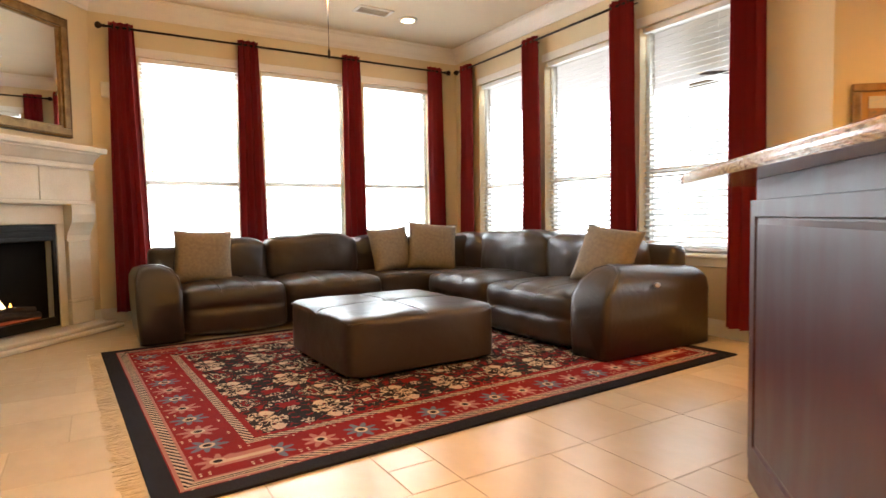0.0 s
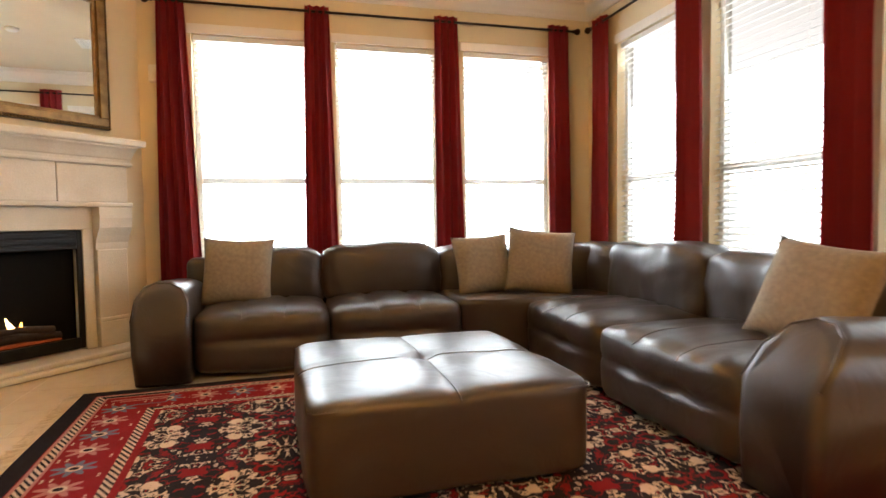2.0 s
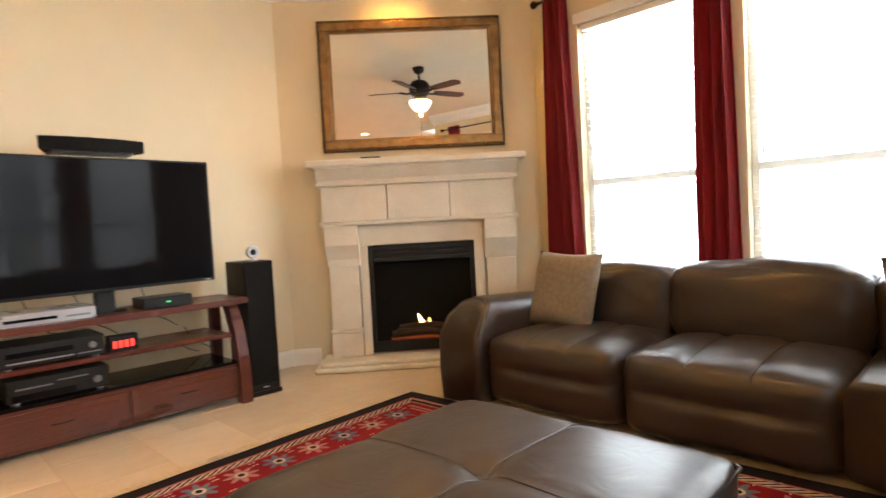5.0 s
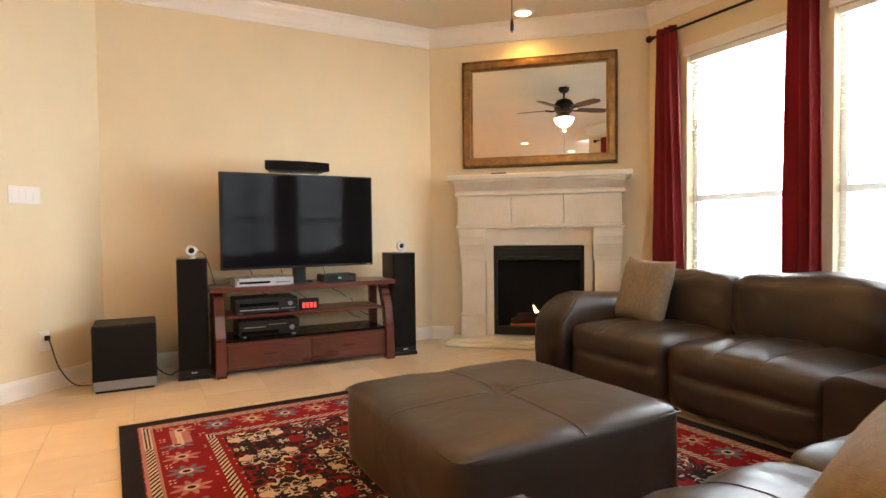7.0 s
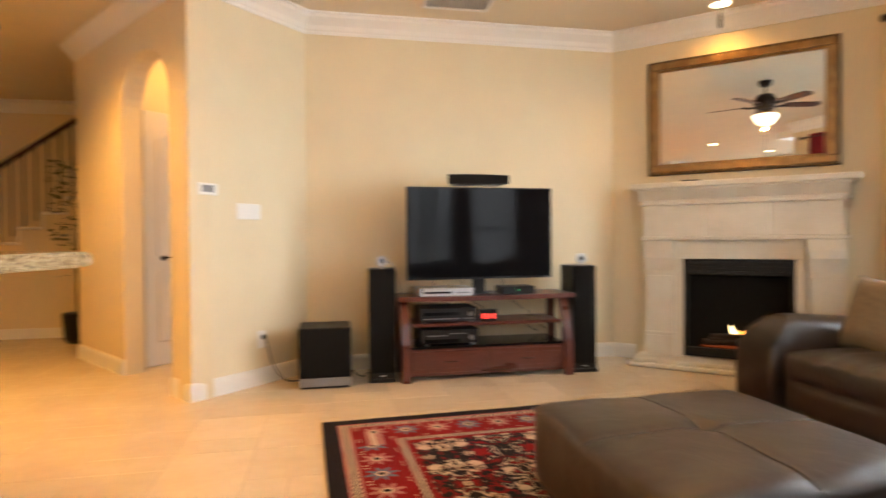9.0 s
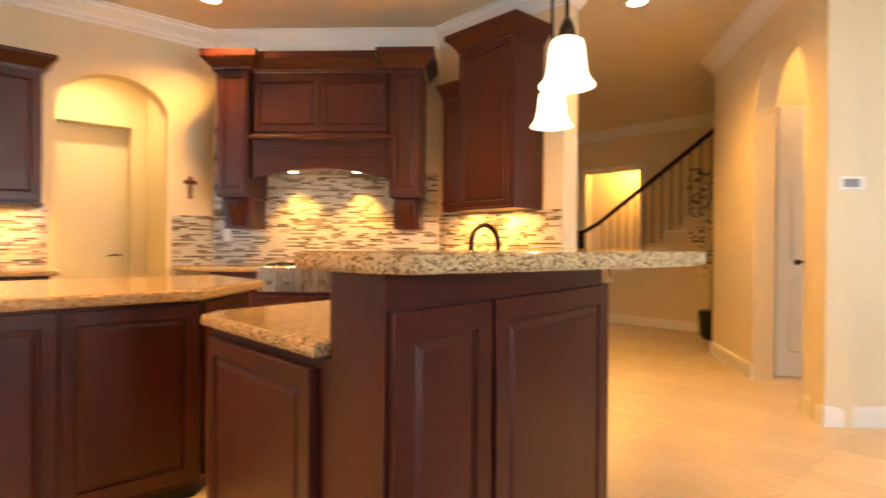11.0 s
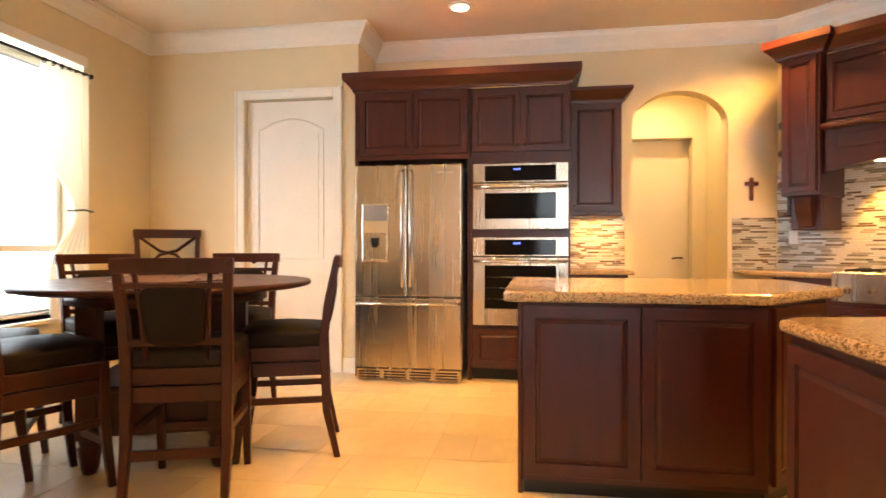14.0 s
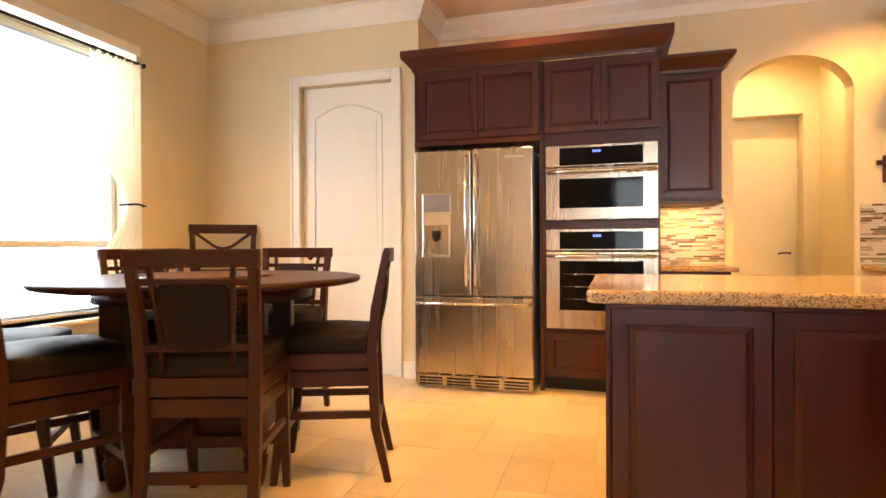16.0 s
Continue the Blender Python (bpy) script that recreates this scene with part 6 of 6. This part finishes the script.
# pendants above the bar
for px, py in ((4.53, 3.65), (3.97, 3.16)):
    pd = thing("pendant_lamp", "lit bell-shaped frosted glass pendant over the bar", "pendant lamp", pose(px, py, -0.05), group="bar pendants")
    part("rod", lathe(bmesh.new(), [(0.008, 2.02), (0.008, 3.09)], 8), BRONZE, pd)
    part("canopy", lathe(bmesh.new(), [(0.03, 3.07), (0.06, 3.09), (0.06, 3.11)], 18), BRONZE, pd)
    part("fitter", lathe(bmesh.new(), [(0.035, 1.95), (0.03, 1.99), (0.014, 2.03)], 16), BRONZE, pd)
    part("shade", lathe(bmesh.new(), [(0.106, 1.765), (0.105, 1.773), (0.090, 1.79), (0.078, 1.815), (0.071, 1.86), (0.067, 1.91), (0.058, 1.94), (0.030, 1.955)], 28), SHADEGLASS, pd, "lit frosted glass bell shade", smooth=True)
    lamp("pendant_light", "POINT", pose(px, py, 1.66), 16, WARM, radius=0.012)


# dining set
def dining_chair(label, back_x=False):
    ob = thing("dining_chair", label, "chair", group="chairs round the dining table")
    sw_, sd, sh = 0.46, 0.44, 0.60
    bm = puff(bmesh.new(), 0, 0.0, sh + 0.03, sw_, sd, 0.10, 7, (0, 0, 0.02), 8, 0.003)
    part("seat", bm, CHAIRLEATHER, ob, "dark vinyl padded seat")
    part("seat_frame", obox(-0.225, -0.215, sh - 0.085, 0.225, 0.215, sh - 0.012, 0.006), ESPRESSO, ob)
    part("swivel_base", obox(-0.215, -0.205, sh - 0.165, 0.215, 0.205, sh - 0.092, 0.006), ESPRESSO, ob)
    for sx in (-1, 1):
        def leg(pts, w=0.042, nm="leg"):
            bm = bmesh.new()
            rings = []
            for x, y, z, k in pts:
                rings.append([bm.verts.new((x + a * w * k / 2, y + b * w * k / 2, z)) for a, b in ((-1, -1), (1, -1), (1, 1), (-1, 1))])
            for a, b in zip(rings, rings[1:]):
                for i in range(4):
                    bm.faces.new((a[i], a[(i + 1) % 4], b[(i + 1) % 4], b[i]))
            bm.faces.new(rings[0][::-1]), bm.faces.new(rings[-1])
            bmesh.ops.bevel(bm, geom=[e for e in bm.edges if abs(e.verts[0].co.z - e.verts[1].co.z) > 0.02], offset=0.004, segments=1, affect="EDGES")
            part(nm, bm, ESPRESSO, ob)
        leg([(sx * 0.205, 0.235, 0.0, 0.75), (sx * 0.205, 0.20, 0.3, 1.0), (sx * 0.205, 0.195, sh - 0.02, 1.05)])
        leg([(sx * 0.205, -0.275, 0.0, 0.75), (sx * 0.205, -0.22, 0.25, 1.0), (sx * 0.205, -0.205, sh, 1.1)])
        leg([(sx * 0.205, -0.205, sh, 1.1), (sx * 0.21, -0.225, 0.80, 1.0), (sx * 0.222, -0.275, 1.045, 0.85)], 0.042, "back_post")
        part("side_stretcher", obox(sx * 0.205 - 0.011, -0.21, 0.29, sx * 0.205 + 0.011, 0.195, 0.325, 0.003, 1), ESPRESSO, ob)
        if not back_x:
            part("back_slat", tube(bmesh.new(), [(sx * 0.125, -0.215, sh + 0.02), (sx * 0.135, -0.245, 0.84), (sx * 0.15, -0.275, 1.0)], 0.013, 4), ESPRESSO, ob)
    part("front_stretcher", obox(-0.20, 0.19, 0.20, 0.20, 0.212, 0.24, 0.003, 1), ESPRESSO, ob)
    part("rear_stretcher", obox(-0.20, -0.236, 0.20, 0.20, -0.214, 0.245, 0.003, 1), ESPRESSO, ob)
    bm = prism(bmesh.new(), [(-0.245, -0.012), (0, -0.028), (0.245, -0.012), (0.245, 0.012), (0, -0.004), (-0.245, 0.012)], 0.995, 1.06, 0.006, 2)
    bmesh.ops.transform(bm, matrix=Matrix.Translation((0, -0.275, 0)), verts=bm.verts)
    part("top_rail", bm, ESPRESSO, ob)
    if back_x:
        for s in (-1, 1):
            part("cross_brace", tube(bmesh.new(), [(-0.2 * s, -0.22, 0.72), (-0.06 * s, -0.248, 0.87), (0.06 * s, -0.255, 0.90), (0.2 * s, -0.27, 1.0)], 0.014, 4), ESPRESSO, ob)
        part("lower_rail", obox(-0.2, -0.235, 0.70, 0.2, -0.212, 0.74, 0.004, 1), ESPRESSO, ob)
    else:
        part("upper_rail", obox(-0.21, -0.275, 0.93, 0.21, -0.252, 0.955, 0.004, 1), ESPRESSO, ob)
        part("lower_rail", obox(-0.205, -0.235, 0.685, 0.205, -0.212, 0.715, 0.004, 1), ESPRESSO, ob)
        bm = puff(bmesh.new(), 0, 0, 0, 0.25, 0.035, 0.25, 8, (0, 0.008, 0), 6)
        for v in bm.verts:
            v.co.x *= 1 + 0.55 * v.co.z
        bmesh.ops.transform(bm, matrix=pose(0, -0.243, 0.815, 9), verts=bm.verts)
        part("back_pad", bm, CHAIRLEATHER, ob, "dark vinyl back pad")
    return ob


TX, TY = 8.40, 2.12
chair = dining_chair("dark espresso counter-height chair with vinyl seat at the round table")
for x, y, a in ((7.79, 2.0, -70), (8.65, 2.74, -206.6), (8.48, 1.36, 7.5), (9.02, 1.78, 61.7), (9.1, 2.60, -234.8)):
    copy_thing(chair, pose(x, y, 0, 0, 0, a))
chair.matrix_world = pose(8.005, 2.55, 0, 0, 0, -162.6)
xc = dining_chair("dark espresso chair with a crossed back standing in the corner", True)
xc.matrix_world = pose(9.50, 0.58, 0.0, 0, 0, 35) @ Matrix.Diagonal((1.12, 1.1, 1.19, 1))
tb = thing("dining_table", "round dark espresso counter-height dining table with polished top", "table", pose(TX, TY, 0, 0, 0, 20))
part("tabletop", lathe(bmesh.new(), [(0.70, 0.885), (0.735, 0.893), (0.745, 0.905), (0.74, 0.918), (0.72, 0.922)], 56), ESPRESSO, tb)
part("lazy_susan", lathe(bmesh.new(), [(0.30, 0.922), (0.31, 0.926), (0.305, 0.931)], 40), STANDWOOD, tb)
part("apron", lathe(bmesh.new(), [(0.50, 0.82), (0.50, 0.885)], 40), ESPRESSO, tb)
for sx in (-1, 1):
    for sy in (-1, 1):
        part("leg", obox(sx * 0.30 - 0.05, sy * 0.30 - 0.05, 0.17, sx * 0.30 + 0.05, sy * 0.30 + 0.05, 0.83, 0.008), ESPRESSO, tb)
        part("foot", lathe(bmesh.new(), [(0.032, 0.0), (0.042, 0.03), (0.052, 0.10), (0.055, 0.13), (0.045, 0.14), (0.052, 0.16), (0.05, 0.175)], 16, Matrix.Translation((sx * 0.30, sy * 0.30, 0))), ESPRESSO, tb)
part("storage_box", obox(-0.30, -0.30, 0.17, 0.30, 0.30, 0.40, 0.008), ESPRESSO, tb)
part("lower_shelf", obox(-0.36, -0.36, 0.40, 0.36, 0.36, 0.43, 0.006), ESPRESSO, tb)

# dining window dressing
cu = thing("sheer_curtain", "cream sheer curtain tied back beside the dining window", "curtain", pose(9.90, 1.36, 0, 0, 0, -90))
bm = bmesh.new()
nx, nz = 48, 30
rows = []
for j in range(nz + 1):
    s = j / nz
    z = 2.44 - 1.86 * s
    pinch = math.exp(-((z - 1.38) / 0.28) ** 2)
    w = 0.42 * (1 - 0.72 * pinch) - (0.10 * max(0, (1.38 - z)) if z < 1.38 else 0)
    row = []
    for i in range(nx + 1):
        u = i / nx
        row.append((0.36 - w * (1 - u), 0.026 * math.sin(2 * math.pi * 6 * u) * (1 - 0.5 * pinch), z))
    rows.append(row)
for sd in (0.0, 0.003):
    vs = [[bm.verts.new((x, y - sd, z)) for x, y, z in row] for row in rows]
    for j in range(nz):
        for i in range(nx):
            q = (vs[j][i], vs[j][i + 1], vs[j + 1][i + 1], vs[j + 1][i])
            bm.faces.new(q if sd else q[::-1]).smooth = True
part("cloth", bm, SHEER, cu)
part("tieback", tube(bmesh.new(), [(0.20, 0.035, 1.38), (0.28, -0.045, 1.39), (0.38, -0.03, 1.38), (0.38, 0.02, 1.38)], 0.007, 6), BRONZE, cu, "dark metal tieback")
rd = thing("curtain_rod", "dark bronze rod across the dining window", "curtain rod", group="curtain rods")
part("rod", tube(bmesh.new(), [(9.90, 0.98, 2.45), (9.90, 2.6, 2.45)], 0.012, 8), BRONZE, rd)
part("finial", lathe(bmesh.new(), [(0.01, 0), (0.022, 0.014), (0.01, 0.03)], 12, pose(9.90, 0.975, 2.45, 90)), BRONZE, rd)
for k in range(6):
    part("clip_ring", tube(bmesh.new(), [(9.90 + 0.018 * math.cos(a * math.pi / 6), 1.02 + 0.075 * k, 2.445 + 0.018 * math.sin(a * math.pi / 6)) for a in range(13)], 0.004, 5), BRONZE, rd)

# hall: stairs, rail and bright doorway
st = thing("staircase", "white-trimmed stairs with a dark handrail and thin iron balusters", "staircase")
me_b = finish("baluster", lathe(bmesh.new(), [(0.009, 0.0), (0.009, 0.86)], 8), BRONZE)
for k in range(11):
    y0 = 0.25 + 0.26 * k
    z1 = 0.60 + 0.18 * k
    part("tread", obox(-2.15, y0, z1 - 0.035, -1.02, y0 + 0.285, z1, 0.008), TRIM, st, "white stair tread")
    part("riser", obox(-2.15, y0 + 0.004, z1 - 0.18, -1.05, y0 + 0.02, z1 - 0.035), TRIM, st)
    part("string_wall", obox(-1.10, y0, 0.0, -1.06, y0 + 0.26, z1 - 0.035), WALL, st)
    for d in (0.07, 0.20):
        share("baluster", me_b, st, pose(-1.08, y0 + d, z1 - 0.02 + 0.09 * (d > 0.1) - 0.0))
part("handrail", tube(bmesh.new(), [(-1.08, -0.05, 1.30), (-1.08, 0.25, 1.44), (-1.08, 3.1, 3.42 - 0.01)][:2] + [(-1.08, 2.55, 3.02)], 0.032, 8), ESPRESSO, st, "dark wooden handrail")
part("newel", obox(-1.12, -0.09, 0.0, -1.04, -0.01, 1.34, 0.008), ESPRESSO, st)
part("skirting", obox(-1.06, 0.25, 0.0, -1.045, 3.1, 0.12), TRIM, st)
hd = solid("wall_hall_room", obox(-3.0, -1.5, 0, -2.9, 1.2, 3.0), WALL, "lit beige wall of the room beyond the hall", "wall", kind="structure")
casing(pose(-2.2, -0.70, 0, 0, 0, 90) @ pose(0, 0, 0), 1.0, 2.35)
pl = thing("potted_plant", "leafy green houseplant on the stairs side table", "plant", pose(-0.62, 2.10, 0))
part("pot", lathe(bmesh.new(), [(0.10, 0.0), (0.14, 0.06), (0.16, 0.30), (0.15, 0.34)], 18), BLACK, pl)
part("stem", tube(bmesh.new(), [(0, 0, 0.3), (0.02, 0.01, 1.0), (0, 0.03, 1.75)], 0.018, 6), BRONZE, pl)
leaf = mat("leaf_green", (0.06, 0.10, 0.03), 0.5, var=0.2, rnd=0.3)
bm = bmesh.new()
rg = random.Random(4)
for k in range(260):
    a, zz = rg.uniform(0, 6.28), rg.uniform(0.75, 2.1)
    r = rg.uniform(0.02, 0.24)
    c = Vector((r * math.cos(a), r * math.sin(a), zz))
    d = Vector((math.cos(a), math.sin(a), rg.uniform(-0.6, 0.5))).normalized() * rg.uniform(0.05, 0.10)
    n = d.cross(Vector((rg.uniform(-1, 1), rg.uniform(-1, 1), 1))).normalized() * 0.02
    vs = [bm.verts.new(q) for q in (c, c + d * 0.5 + n, c + d, c + d * 0.5 - n)]
    bm.faces.new(vs)
tagged(part("foliage", bm, leaf, pl, "small dark green leaves"), kind="stuff")
# unseen fill lamp added to brighten the room beyond the hall
lamp("hall_room_fill", "POINT", pose(-2.55, -0.2, 2.4), 60, WARM, radius=0.1)

# ---- floor tiles, laid in a mixed-size pattern ----
U = 0.205
BLOCK = [(0, 0, 3, 2), (3, 0, 2, 2), (5, 0, 1, 2), (0, 2, 2, 2), (2, 2, 1, 1), (2, 3, 1, 1), (3, 2, 3, 2)]
floor_ob = bpy.data.objects["floor"]
tile_me = {}
for w, h in {b[2:] for b in BLOCK}:
    hw, hh = w * U / 2 - 0.0022, h * U / 2 - 0.0022
    tile_me[w, h] = finish("floor_tile", obox(-hw, -hh, -0.008, hw, hh, 0.0, 0.001, 1), TILE)
placed = []
for bj in range(-3, 13):
    for bi in range(-3, 10):
        for bx, by, w, h in BLOCK:
            x, y = (6 * bi + bx + w / 2 + 2 * (bj % 3)) * U, (4 * bj + by + h / 2) * U
            if -2.3 < x < 10.1 and -1.9 < y < 9.2:
                placed.append((x, y, w, h))


def open_floor(p):
    x, y = p[:2]
    return (2.3 < x < 6.4 and 4.0 < y < 5.1) or (1.9 < x < 2.9 and 4.4 < y < 7.4) or (5.9 < x < 8.2 and 0.3 < y < 3.4)


near = [p for p in placed if open_floor(p)][:300]
keep = set(near)
for p in near:
    share("floor_tile", tile_me[p[2:]], floor_ob, pose(p[0], p[1], 0))
verts, faces = [], []
for p in placed:
    if p in keep:
        continue
    b = len(verts)
    x, y, w, h = p
    for zz, e in ((-0.008, 0.0020), (-0.001, 0.0020), (0.0, 0.0030)):
        a, f = w * U / 2 - e, h * U / 2 - e
        verts += [(x - a, y - f, zz), (x + a, y - f, zz), (x + a, y + f, zz), (x - a, y + f, zz)]
    faces.append((b + 8, b + 9, b + 10, b + 11))
    for k in (0, 4):
        for i in range(4):
            faces.append((b + k + i, b + k + (i + 1) % 4, b + k + 4 + (i + 1) % 4, b + k + 4 + i))
me = bpy.data.meshes.new("tile_field")
me.from_pydata(verts, [], faces)
me.materials.append(TILE)
rest = new("tile_field", me)
rest.parent = floor_ob
tagged(rest, kind="stuff")
